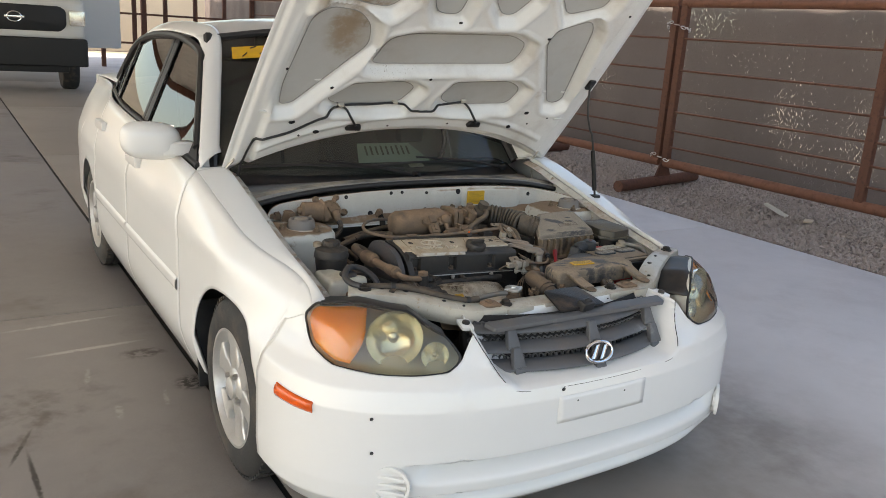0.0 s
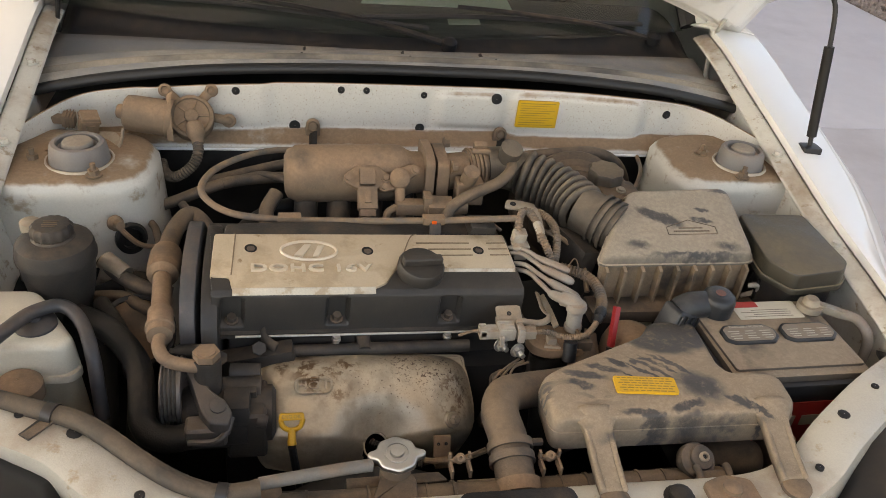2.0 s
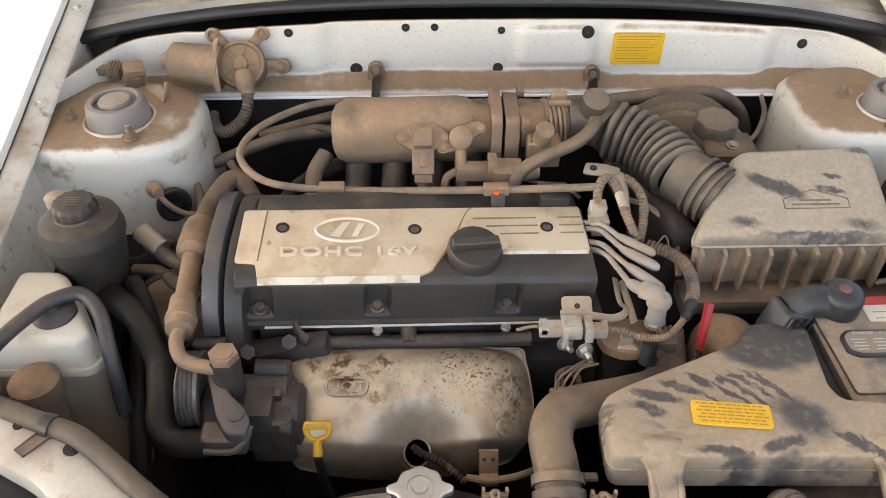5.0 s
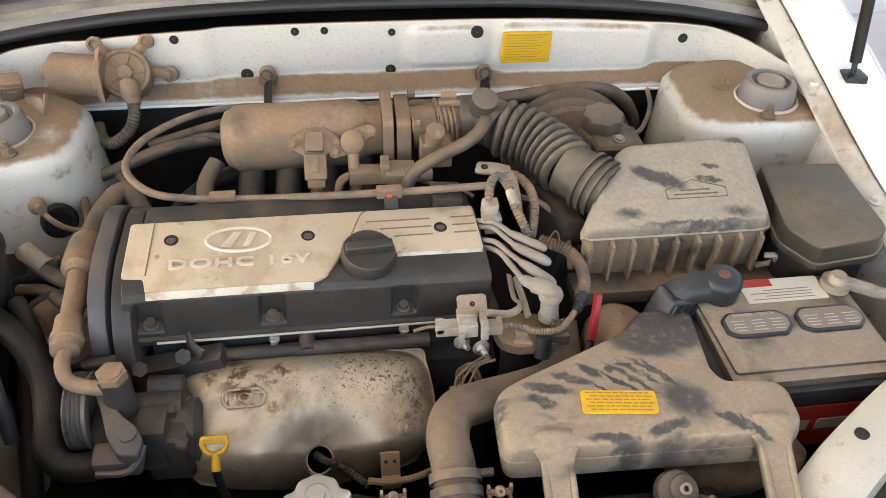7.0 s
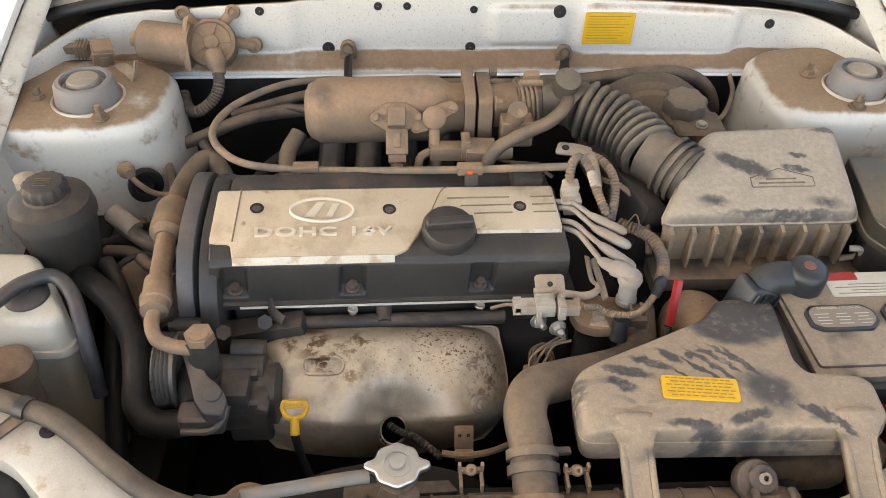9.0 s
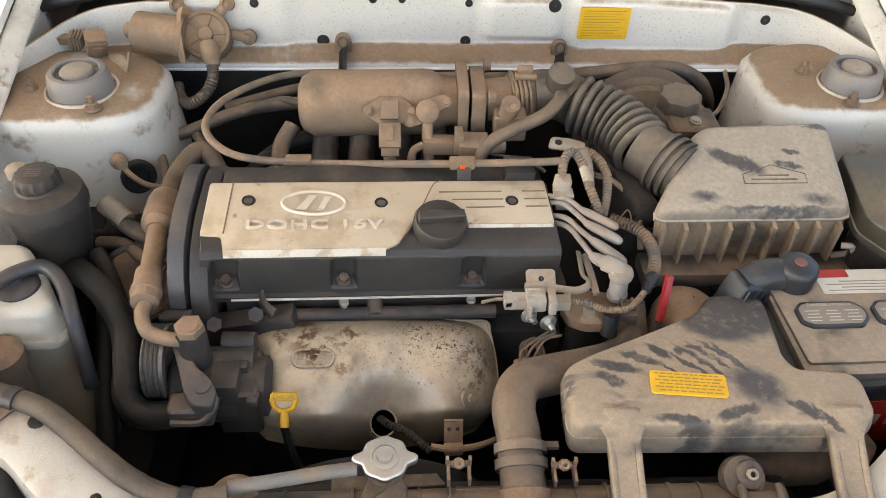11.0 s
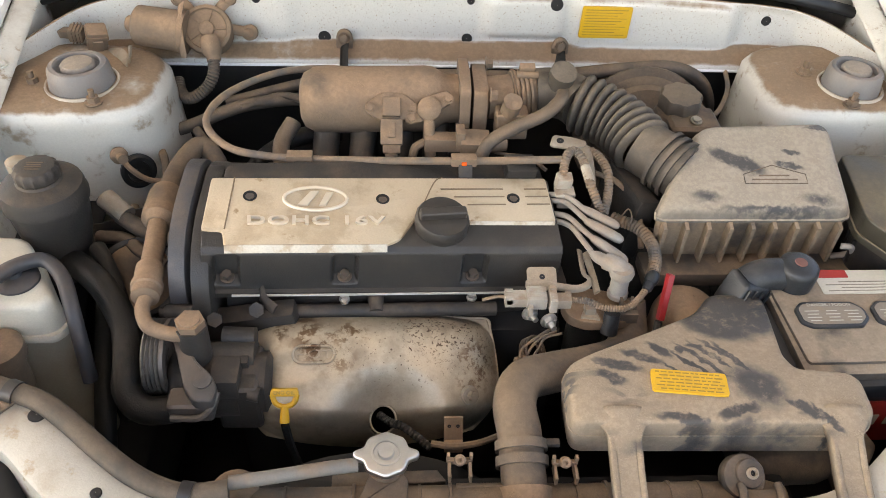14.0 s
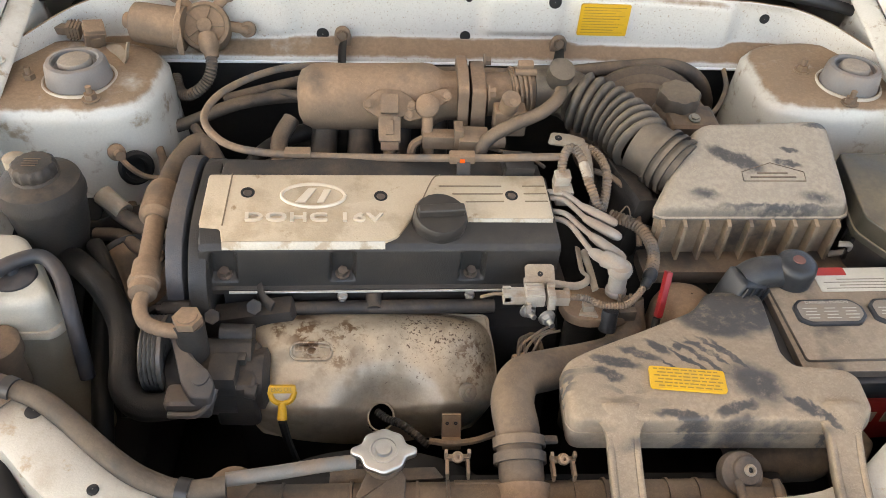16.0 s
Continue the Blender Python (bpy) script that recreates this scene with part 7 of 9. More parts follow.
for k in range(4):
    b = B()
    x = -0.195 + 0.052 * k
    tube(b, [(x, 0.060, 0.715), (x - 0.002, 0.030, 0.690), (x - 0.004, -0.010, 0.672), (x - 0.005, -0.040, 0.655)], 0.021, 14, 6, flat=0.85)
    part("runner", b, M["dirty_dark"], intake)
b = B()
prism(b, rounded([(-0.050, -0.050), (0.042, -0.052), (0.050, -0.02), (0.048, 0.046), (-0.01, 0.054), (-0.048, 0.046)], 0.012), 0.0, 0.015, frame_of((-0.010, 0.066, 0.745), (0, 1, 0), (0, 0, 1)), 0.003)
prism(b, rounded([(-0.046, -0.048), (0.040, -0.048), (0.046, 0.0), (0.042, 0.044), (-0.044, 0.044)], 0.014), 0.0, 0.020, frame_of((0.009, 0.064, 0.745), (0, 1, 0), (0, 0, 1)), 0.003)
part("flange", b, M["dirty"], intake)
for y, z in ((0.020, 0.785), (0.102, 0.786), (0.020, 0.70)):
    b = B()
    hexbolt(b, (0.030, y, z), (1, 0, 0), 0.007, 0.008)
    part("flange_bolt", b, M["dirty"], intake)
b = B()
lathe(b, [(0.030, 0.0), (0.030, 0.035), (0.034, 0.036), (0.034, 0.058), (0.031, 0.060), (0.031, 0.075)], (0.030, 0.066, 0.752), (1, 0.12, 0.05), 28)
part("throttle_body", b, M["dirty"], intake)
for k in range(4):
    b = B()
    ring_at(b, (0.070 + 0.0065 * k, 0.070, 0.754), (1, 0.12, 0.05), 0.034, 0.0035)
    part("clamp_band", b, M["dirty"], intake)
b = B()
box(b, (0.085, 0.070, 0.795), (0.022, 0.012, 0.018), 0.003, rot=(15, 0, 0))
cyl(b, (0.07, 0.062, 0.792), (0.10, 0.062, 0.792), 0.005, seg=10)
part("clamp_screw", b, M["dirty"], intake)
b = B()
box(b, (0.062, 0.020, 0.742), (0.045, 0.030, 0.040), 0.006, seg=3)
cyl(b, (0.058, 0.016, 0.762), (0.060, 0.004, 0.785), 0.013, seg=14)
part("throttle_sensor", b, M["dirty"], intake)
b = B()
cyl(b, (0.062, 0.004, 0.776), (0.062, -0.002, 0.784), 0.0055, seg=6)
part("sensor_screw", b, M["dirty"], intake)
# pressure sensor and valve on the plenum's face
pm = frame_of((-0.103, 0.018, 0.762), (1, 0, 0), (0, 0.65, 0.76))
b = B()
prism(b, rounded([(-0.036, -0.004), (-0.012, -0.018), (0.012, -0.018), (0.036, -0.004), (0.036, 0.006), (0.014, 0.022), (-0.014, 0.022), (-0.036, 0.006)], 0.006), -0.008, 0.006, pm, 0.002)
box(b, (0, 0.002, 0.010), (0.024, 0.026, 0.014), 0.002, pm)
s1 = part("pressure_sensor", b, M["dirty"], intake)
b = B()
box(b, (0, -0.032, 0.004), (0.030, 0.034, 0.022), 0.003, pm)
box(b, (0, -0.050, 0.002), (0.024, 0.02, 0.016), 0.002, pm)
box(b, (0, -0.030, 0.016), (0.010, 0.020, 0.006), 0.001, pm)
part("plug", b, M["dirty"], s1)
b = B()
tube(b, [pm @ Vector((0, -0.056, 0)), (-0.103, -0.030, 0.705), (-0.10, -0.038, 0.68)], 0.008, 8, 5, rib=0.0015, pitch=0.005)
part("plug_lead", b, M["braid"], s1)
for x in (-0.029, 0.029):
    b = B()
    hexbolt(b, pm @ Vector((x, 0.001, 0.006)), pm.to_3x3() @ Vector((0, 0, 1)), 0.005, 0.004)
    part("screw", b, M["dirty"], s1)
vm = frame_of((-0.052, 0.018, 0.762), (1, 0, 0), (0, 0.65, 0.76))
b = B()
prism(b, rounded([(-0.032, -0.020), (-0.010, -0.018), (0.034, 0.012), (0.028, 0.026), (0.004, 0.020), (-0.034, -0.008)], 0.008), -0.008, 0.005, vm, 0.002)
lathe(b, [(0.017, 0.004), (0.016, 0.014), (0.010, 0.019), (0.0005, 0.020)], vm @ Vector((0, 0, 0)), vm.to_3x3() @ Vector((0, 0, 1)), 20, caps=False)
tube(b, [vm @ Vector((0, -0.012, 0.004)), vm @ Vector((0, -0.035, 0.004)), vm @ Vector((0.002, -0.062, -0.006))], 0.008, 10, 6)
s2 = part("vacuum_valve", b, M["dirty"], intake)
for p in ((-0.024, -0.013), (0.026, 0.014)):
    b = B()
    hexbolt(b, vm @ Vector((*p, 0.005)), vm.to_3x3() @ Vector((0, 0, 1)), 0.005, 0.004)
    part("screw", b, M["dirty"], s2)
b = B()
box(b, (-0.028, -0.012, 0.730), (0.062, 0.022, 0.020), 0.003, rot=(0, 3, 3))
box(b, (0.010, -0.018, 0.732), (0.038, 0.030, 0.026), 0.003, rot=(12, 0, -4))
box(b, (-0.010, -0.014, 0.738), (0.012, 0.026, 0.030), 0.002)
tube(b, [(-0.058, -0.012, 0.730), (-0.072, -0.018, 0.722), (-0.074, -0.028, 0.70), (-0.066, -0.034, 0.68)], 0.006, 8, 6)
cyl(b, (0.028, -0.018, 0.732), (0.052, -0.014, 0.732), 0.012, seg=14)
part("injector_plug", b, M["dirty"], intake)
for x in (-0.16, -0.065):
    b = B()
    lathe(b, [(0.010, 0), (0.010, 0.03), (0.013, 0.032), (0.013, 0.045)], (x, -0.055, 0.672), (0, 0.2, 1), 14)
    part("injector", b, M["dirty"], intake)

# throttle cable
b = B()
tube(b, [(-0.04, 0.190, 0.700), (-0.13, 0.182, 0.722), (-0.205, 0.158, 0.743), (-0.275, 0.125, 0.752), (-0.335, 0.065, 0.753), (-0.352, 0.005, 0.748), (-0.318, -0.043, 0.742), (-0.26, -0.058, 0.737), (-0.16, -0.061, 0.734), (0.0, -0.065, 0.737), (0.125, -0.070, 0.744)], 0.0052, 10, 10)
single("throttle_cable", b, M["braid"], "grey throttle cable looping over the engine", "cable")
for x, y, z in ((-0.222, -0.060, 0.732), (-0.008, -0.066, 0.733)):
    c = part("cable_bracket", B(), None, eng)
    b = B()
    box(b, (x, y, z + 0.006), (0.034, 0.016, 0.012), 0.003)
    part("clip", b, M["dirty"], c)
    b = B()
    box(b, (x + 0.002, y - 0.014, z - 0.012), (0.018, 0.006, 0.040), 0.002, rot=(-30, 0, 0))
    box(b, (x + 0.002, y - 0.030, z - 0.026), (0.022, 0.022, 0.005), 0.002, rot=(8, 0, 0))
    hexbolt(b, (x + 0.002, y - 0.030, z - 0.023), (0, -0.1, 1), 0.005, 0.005)
    part("foot", b, M["dirty_dark"], c)
b = B()
box(b, (-0.008, -0.074, 0.739), (0.007, 0.004, 0.005), 0.001)
part("orange_dot", b, M["marker"], eng, "orange cable tab")

# breather pipe
b = B()
tube(b, [(0.132, 0.060, 0.780), (0.132, 0.032, 0.776), (0.106, 0.002, 0.768), (0.067, -0.013, 0.757), (0.035, -0.025, 0.745), (0.019, -0.038, 0.730), (0.018, -0.050, 0.700), (0.018, -0.056, 0.680)], 0.0092, 14, 8)
single("breather_hose", b, M["hose"], "tan-dusted rubber breather hose", "hose")

# bellows intake hose
ih = thing("intake_hose", (0.19, 0.02, 0.70), "ribbed black intake hose coated in tan dust", "hose")
b = B()
tube(b, [(0.100, 0.074, 0.756), (0.128, 0.074, 0.757), (0.150, 0.062, 0.757), (0.163, 0.045, 0.756)], 0.035, 24, 6)
lathe(b, [(0.016, 0.0), (0.017, 0.03), (0.0185, 0.031), (0.0185, 0.045)], (0.128, 0.066, 0.765), (0.1, -0.4, 0.9), 18)
part("elbow", b, M["bellows"], ih)
b = B()
line = [Vector((0.158, 0.052, 0.756)).lerp(Vector((0.238, -0.038, 0.740)), t) + Vector((0.010, 0.008, 0)) * math.sin(math.pi * t) for t in [k / 72 for k in range(73)]]
rings, upv = [], Vector((0, 0, 1))
for i, p in enumerate(line):
    d = (line[min(i + 1, 72)] - line[max(i - 1, 0)]).normalized()
    a_ = d.cross(upv).normalized()
    c_ = a_.cross(d)
    r_ = 0.0335 + 0.0095 * (abs(math.sin(math.pi * i / 8.0)) ** 0.7)
    rings.append([b.verts.new(p + r_ * (math.cos(q) * a_ + math.sin(q) * c_)) for q in [2 * math.pi * k / 32 for k in range(32)]])
for a_, c_ in zip(rings, rings[1:]):
    for k in range(32):
        b.faces.new((a_[k], a_[(k + 1) % 32], c_[(k + 1) % 32], c_[k]))
part("bellows", b, M["bellows"], ih)
b = B()
tube(b, [(0.234, -0.033, 0.741), (0.260, -0.058, 0.736), (0.282, -0.078, 0.730)], 0.0375, 28, 6)
part("sleeve", b, M["bellows"], ih)
for k in range(3):
    b = B()
    ring_at(b, Vector((0.260, -0.058, 0.736)) + Vector((0.008, -0.008, -0.002)) * k, (0.66, -0.74, -0.16), 0.0385, 0.006, 28, 0.004)
    part("band", b, M["bellows"], ih)

# air cleaner box
ac = thing("air_cleaner_box", (0.36, -0.08, 0.60), "dusty black air cleaner box with finger marks", "air filter")
# a lid that falls towards the front, on upright walls
AF = Matrix(((1, 0, 0, 0.36), (0.01, 0.94, 0, -0.09), (0.0, 0.34, 1, 0.7500), (0, 0, 0, 1)))
lid_l = [(-0.133, -0.070), (0.125, -0.070), (0.126, 0.070), (-0.054, 0.064)]
b = B()
o_ = rounded(lid_l, 0.020, 6)
cx_, cy_ = sum(p[0] for p in o_) / len(o_), sum(p[1] for p in o_) / len(o_)
rings = []
for k, (inset, z) in enumerate(((-0.002, -0.013), (0.0, -0.008), (0.0012, -0.004), (0.004, 0.0005), (0.009, 0.0034), (0.016, 0.0045), (0.035, 0.005), (0.06, 0.0055))):
    row = []
    for x, y in o_:
        d = math.hypot(x - cx_, y - cy_)
        f_ = 1 - min(inset, 0.8 * d) / d
        row.append(b.verts.new(AF @ Vector((cx_ + (x - cx_) * f_, cy_ + (y - cy_) * f_, z))))
    rings.append(row)
for a, c in zip(rings, rings[1:]):
    for i in range(len(o_)):
        b.faces.new((a[i], a[(i + 1) % len(o_)], c[(i + 1) % len(o_)], c[i]))
mid_ = b.verts.new(AF @ Vector((cx_, cy_, 0.006)))
for i in range(len(o_)):
    b.faces.new((rings[-1][i], rings[-1][(i + 1) % len(o_)], mid_))
ld = part("lid", b, M["airbox"], ac, "dusty lid")
b = B()
prism(b, rounded([(p[0] * 0.992, p[1] * 0.992) for p in lid_l], 0.014), -0.100, -0.010, AF, 0.0, 2, -0.006)
part("lower_case", b, M["case_dusty"], ac)
for k in range(9):
    x = -0.118 + 0.0285 * k
    y = -0.0700
    b = B()
    prism(b, [(-0.0016, -0.002), (0.0016, -0.002), (0.0024, 0.078), (-0.0024, 0.078)], -0.008, 0.012, AF @ frame_of((x, y, -0.090), (1, 0, 0), (0, -0.02, 1)))
    part("rib", b, M["case_dusty"], ac)
b = B()
tube(b, [AF @ Vector((x, y, -0.013)) for x, y in rounded(lid_l, 0.014, 2)] + [AF @ Vector((*rounded(lid_l, 0.014, 2)[0], -0.013))], 0.003, 6, 1)
part("seam_flange", b, M["airbox"], ac)
b = B()
nm = AF @ pose(0.030, -0.022, 0.0058, 0, 0, 0)
tube(b, [nm @ Vector(p) for p in ((-0.040, -0.010, 0), (0.042, -0.010, 0), (0.042, 0.004, 0), (0.0, 0.018, 0), (-0.040, 0.004, 0), (-0.040, -0.010, 0))], 0.0007, 5, smooth=False)
for k in range(2):
    box(b, (0, -0.004 + 0.006 * k, 0), (0.06 - 0.02 * k, 0.0018, 0.0008), 0, nm)
part("moulded_notice", b, M["hose"], ld)
b = B()
tube(b, [(0.478, -0.160, 0.655), (0.494, -0.168, 0.668), (0.490, -0.174, 0.684), (0.478, -0.170, 0.682)], 0.004, 6, 6)
part("clip", b, M["wire"], ac)
b = B()
box(b, (0.365, -0.168, 0.640), (0.285, 0.045, 0.022), 0.006)
part("bracket", b, M["hose"], ac)

# brake booster and fluid reservoir
bb = thing("brake_booster", (0.29, 0.18, 0.60), "brown-dusted round brake booster and reservoir", "brake booster")
b = B()
lathe(b, [(0.104, -0.06), (0.108, -0.02), (0.105, 0.0), (0.095, 0.012), (0.086, 0.014), (0.08, 0.024), (0.05, 0.032), (0.03, 0.034)], (0.302, 0.178, 0.617), (0.0, -1, 0.30), 44)
lathe(b, [(0.108, -0.002), (0.112, 0.0), (0.112, 0.006), (0.106, 0.008)], (0.302, 0.178, 0.617), (0.0, -1, 0.30), 44)
part("drum", b, M["hose"], bb)
b = B()
lathe(b, [(0.036, -0.06), (0.040, -0.02), (0.042, 0.0), (0.038, 0.008), (0.028, 0.012)], (0.326, 0.082, 0.716), (0, 0, 1), 28)
box(b, (0.334, 0.057, 0.704), (0.075, 0.06, 0.05), 0.012, seg=3)
part("reservoir", b, M["hose"], bb)
b = B()
lathe(b, [(0.030, 0.0), (0.031, 0.016), (0.028, 0.022), (0.0005, 0.023)], (0.320, 0.088, 0.728), (0, -0.1, 1), 36, lobes=8, depth=0.06, caps=False)
part("cap", b, mat("olive_plastic_cap", (0.06, 0.05, 0.04), 0.5, dust=0.75, dust_at=(0.3, 0.6), scale=26, dust_col=(0.20, 0.150, 0.10)), bb)
b = B()
hexbolt(b, (0.334, 0.044, 0.731), (0, -0.2, 1), 0.006, 0.003)
part("screw", b, M["cad"], bb)
b = B()
tube(b, [(0.12, 0.225, 0.690), (0.19, 0.222, 0.702), (0.27, 0.222, 0.712), (0.345, 0.226, 0.714), (0.395, 0.226, 0.694), (0.425, 0.230, 0.650), (0.435, 0.235, 0.58)], 0.011, 10, 8)
single("firewall_hose", b, M["hose"], "brown-dusted hose clipped along the firewall", "hose")

# fuse box
fb = thing("fuse_box", (0.57, -0.12, 0.62), "black fuse box with a smooth dusty lid", "fuse box")
b = B()
prism(b, rounded([(0.509, -0.043), (0.624, -0.047), (0.618, -0.190), (0.596, -0.212), (0.512, -0.224), (0.487, -0.178)], 0.010), 0.712, 0.737, None, 0.003, 3, 0.002)
prism(b, rounded([(0.505, -0.039), (0.628, -0.043), (0.622, -0.193), (0.598, -0.217), (0.510, -0.229), (0.482, -0.179)], 0.010), 0.704, 0.713, None, 0.002, 2)
part("lid", b, mat("fuse_lid_plastic", (0.016, 0.016, 0.013), 0.26, dust=0.80, dust_at=(0.25, 0.60), dust_up=0.92, up_at=(0.55, 0.98), scale=10, dust_col=(0.175, 0.140, 0.090)), fb)
b = B()
prism(b, rounded([(0.513, -0.050), (0.618, -0.053), (0.612, -0.186), (0.592, -0.206), (0.516, -0.217), (0.493, -0.176)], 0.010), 0.60, 0.705)
part("base", b, M["black"], fb)
for k in range(5):
    b = B()
    box(b, (0.508 - 0.0035 * k, -0.075 - 0.024 * k, 0.675), (0.008, 0.004, 0.036), 0.001)
    part("rib", b, M["black"], fb)

# battery
bt = thing("battery", (0.42, -0.30, 0.50), "dusty black car battery with a red label band", "battery")
BF = frame_of((0.452, -0.300, 0.688), (1, 0.02, 0.0), (-0.02, 1, 0.0))
b = B()
prism(b, rrect(-0.106, -0.084, 0.106, 0.084, 0.008, 3), -0.195, -0.022, BF, 0.0, 2)
part("case", b, M["black_clean"], bt)
b = B()
prism(b, rrect(-0.112, -0.089, 0.112, 0.087, 0.008, 3), -0.034, -0.014, BF, 0.003)
part("lid_rim", b, M["seal"], bt, "black lid rim")
b = B()
prism(b, rrect(-0.101, -0.080, 0.104, 0.082, 0.008, 3), -0.018, -0.004, BF, 0.004)
prism(b, rounded([(-0.098, 0.079), (0.100, 0.079), (0.100, -0.066), (-0.094, -0.066)], 0.006), -0.006, 0.0, BF, 0.003)
part("lid", b, mat("battery_lid_plastic", (0.024, 0.023, 0.023), 0.45, dust=0.92, dust_at=(0.24, 0.50), dust_up=0.75, up_at=(0.3, 0.9), scale=16, dust_col=(0.275, 0.215, 0.155)), bt, "dusty lid")
BV = BF @ pose(0.0, 0.013, 0.0)
for x0 in (-0.082, 0.010):
    v = part("vent_cover", B(), None, bt)
    b = B()
    prism(b, rounded([(x0, -0.022), (x0 + 0.012, -0.030), (x0 + 0.072, -0.030), (x0 + 0.084, -0.018), (x0 + 0.084, -0.002), (x0 + 0.072, 0.010), (x0 + 0.010, 0.010), (x0, 0.0)], 0.004), -0.002, 0.004, BV, 0.002)
    part("panel", b, M["slate_rubber"], v)
    b = B()
    prism(b, rounded([(x0 + 0.004, -0.020), (x0 + 0.014, -0.026), (x0 + 0.070, -0.026), (x0 + 0.080, -0.016), (x0 + 0.080, -0.003), (x0 + 0.070, 0.006), (x0 + 0.012, 0.006), (x0 + 0.004, -0.001)], 0.004), 0.004, 0.0046, BV)
    part("warning_label", b, M["vent_label"], v)
    for k in range(4):
        for j in range(3):
            b = B()
            box(b, (x0 + 0.018 + 0.024 * j, -0.006 - 0.0050 * k, 0.0048), (0.017 - 0.004 * ((k + j) % 2), 0.0011, 0.0004), 0, BV)
            part("print_line", b, M["pale_ink"], v)
b = text_mesh("DANGER / POISON", 0.0062, BV @ pose(-0.040, 0.0032, 0.0051), 0.0002)
part("warning_text", b, M["pale_ink"], bt, "printed warning words", smooth=0)
b = B()
prism(b, rrect(-0.034, 0.038, 0.070, 0.078, 0.002, 2), 0.0, 0.0008, BF)
pl = part("top_label", b, M["paper"], bt, "white and red paper label")
b = B()
prism(b, rrect(-0.034, 0.065, 0.008, 0.0785, 0.001, 1), 0.0008, 0.0012, BF)
part("red_block", b, M["paper_red"], pl)
for k in range(4):
    b = B()
    box(b, (0.014 + 0.008 * (k % 2), 0.043 + 0.0050 * k, 0.0010), (0.080 - 0.02 * (k % 2), 0.0012, 0.0004), 0, BF)
    part("print_line", b, M["grey_ink"], pl)
b = B()
box(b, (0.0, -0.0852, -0.085), (0.205, 0.002, 0.075), 0.0, BF)
part("red_band", b, M["paper_red"], bt, "dark red label band")
for x, w in ((-0.02, 0.05), (0.04, 0.05)):
    b = B()
    box(b, (x, -0.0866, -0.08), (w, 0.001, 0.018), 0, BF)
    part("label_bar", b, M["pale_ink"], bt)
# plus terminal with its rubber cover, minus post
tcp = part("terminal_cover", B(), None, bt, "grey-blue rubber terminal cover")
rub = mat("blue_grey_rubber", (0.026, 0.029, 0.035), 0.45, dust=0.3, dust_at=(0.35, 0.7), scale=20)
b = B()
lathe(b, [(0.024, 0.0), (0.0245, 0.020), (0.023, 0.027), (0.019, 0.031), (0.013, 0.032), (0.0005, 0.0325)], BF @ Vector((-0.066, 0.060, 0.002)), (0, -0.05, 1), 32, caps=False)
tube(b, [BF @ Vector(p) for p in ((-0.064, 0.060, 0.012), (-0.084, 0.060, 0.014), (-0.104, 0.059, 0.014), (-0.117, 0.057, 0.011), (-0.125, 0.055, 0.006))], 0.0195, 20, 8, flat=0.85)
part("boot", b, M["slate_rubber"], tcp)
b = B()
prism(b, rrect(-0.020, -0.019, 0.020, 0.019, 0.006, 4), -0.034, 0.010, BF @ pose(-0.124, 0.054, 0.004, 0, 18, 15), 0.006, 3)
for k in range(4):
    box(b, (-0.016 + 0.011 * k, -0.021, -0.014), (0.003, 0.003, 0.04), 0.001, BF @ pose(-0.124, 0.054, 0.004, 0, 18, 15))
part("skirt", b, M["slate_rubber"], tcp)
b = B()
lathe(b, [(0.0075, 0.0), (0.007, 0.0008), (0.0005, 0.0008)], BF @ Vector((-0.066, 0.058, 0.0345)), (0, -0.05, 1), 20, caps=False)
part("plus_mark", b, M["dim_red"], tcp, "small dark red disc")
b = B()
lathe(b, [(0.013, 0), (0.012, 0.018), (0.009, 0.022), (0.0005, 0.022)], BF @ Vector((0.085, 0.055, 0.0)), (0, 0, 1), 20, caps=False)
lathe(b, [(0.018, 0.002), (0.018, 0.012), (0.013, 0.012)], BF @ Vector((0.085, 0.055, 0.0)), (0, 0, 1), 20)
box(b, (0.112, 0.047, 0.006), (0.045, 0.014, 0.012), 0.003, BF, rot=(0, 12, -18))
post = part("minus_terminal", b, M["cad"], bt, "bare metal battery clamp")
b = B()
tube(b, [BF @ Vector(p) for p in ((0.128, 0.042, 0.002), (0.155, 0.030, -0.004), (0.168, 0.010, -0.03), (0.160, 0.0, -0.09))], 0.008, 10, 8)
part("cable", b, M["wire"], post)
b = B()
box(b, (-0.135, -0.02, -0.10), (0.012, 0.14, 0.16), 0.003, BF)
for k in range(5):
    box(b, (-0.140, -0.07 + 0.026 * k, -0.06), (0.012, 0.006, 0.08), 0.002, BF)
part("tray_wall", b, M["black_clean"], bt)

# air snorkel in front of the battery
sn = thing("air_intake_snorkel", (0.25, -0.40, 0.62), "dusty black air intake snorkel with a yellow label", "air intake")
SF = frame_of((0.235, -0.40, 0.700), (1, -0.02, 0.02), (0, 1, -0.02))
so = [(-0.152, -0.050), (0.150, -0.052), (0.166, -0.038), (0.165, 0.000), (0.156, 0.010), (0.100, 0.016), (0.091, 0.034), (0.104, 0.142), (0.040, 0.146), (0.014, 0.110), (-0.058, 0.073), (-0.126, 0.040), (-0.153, 0.022)]
b = B()
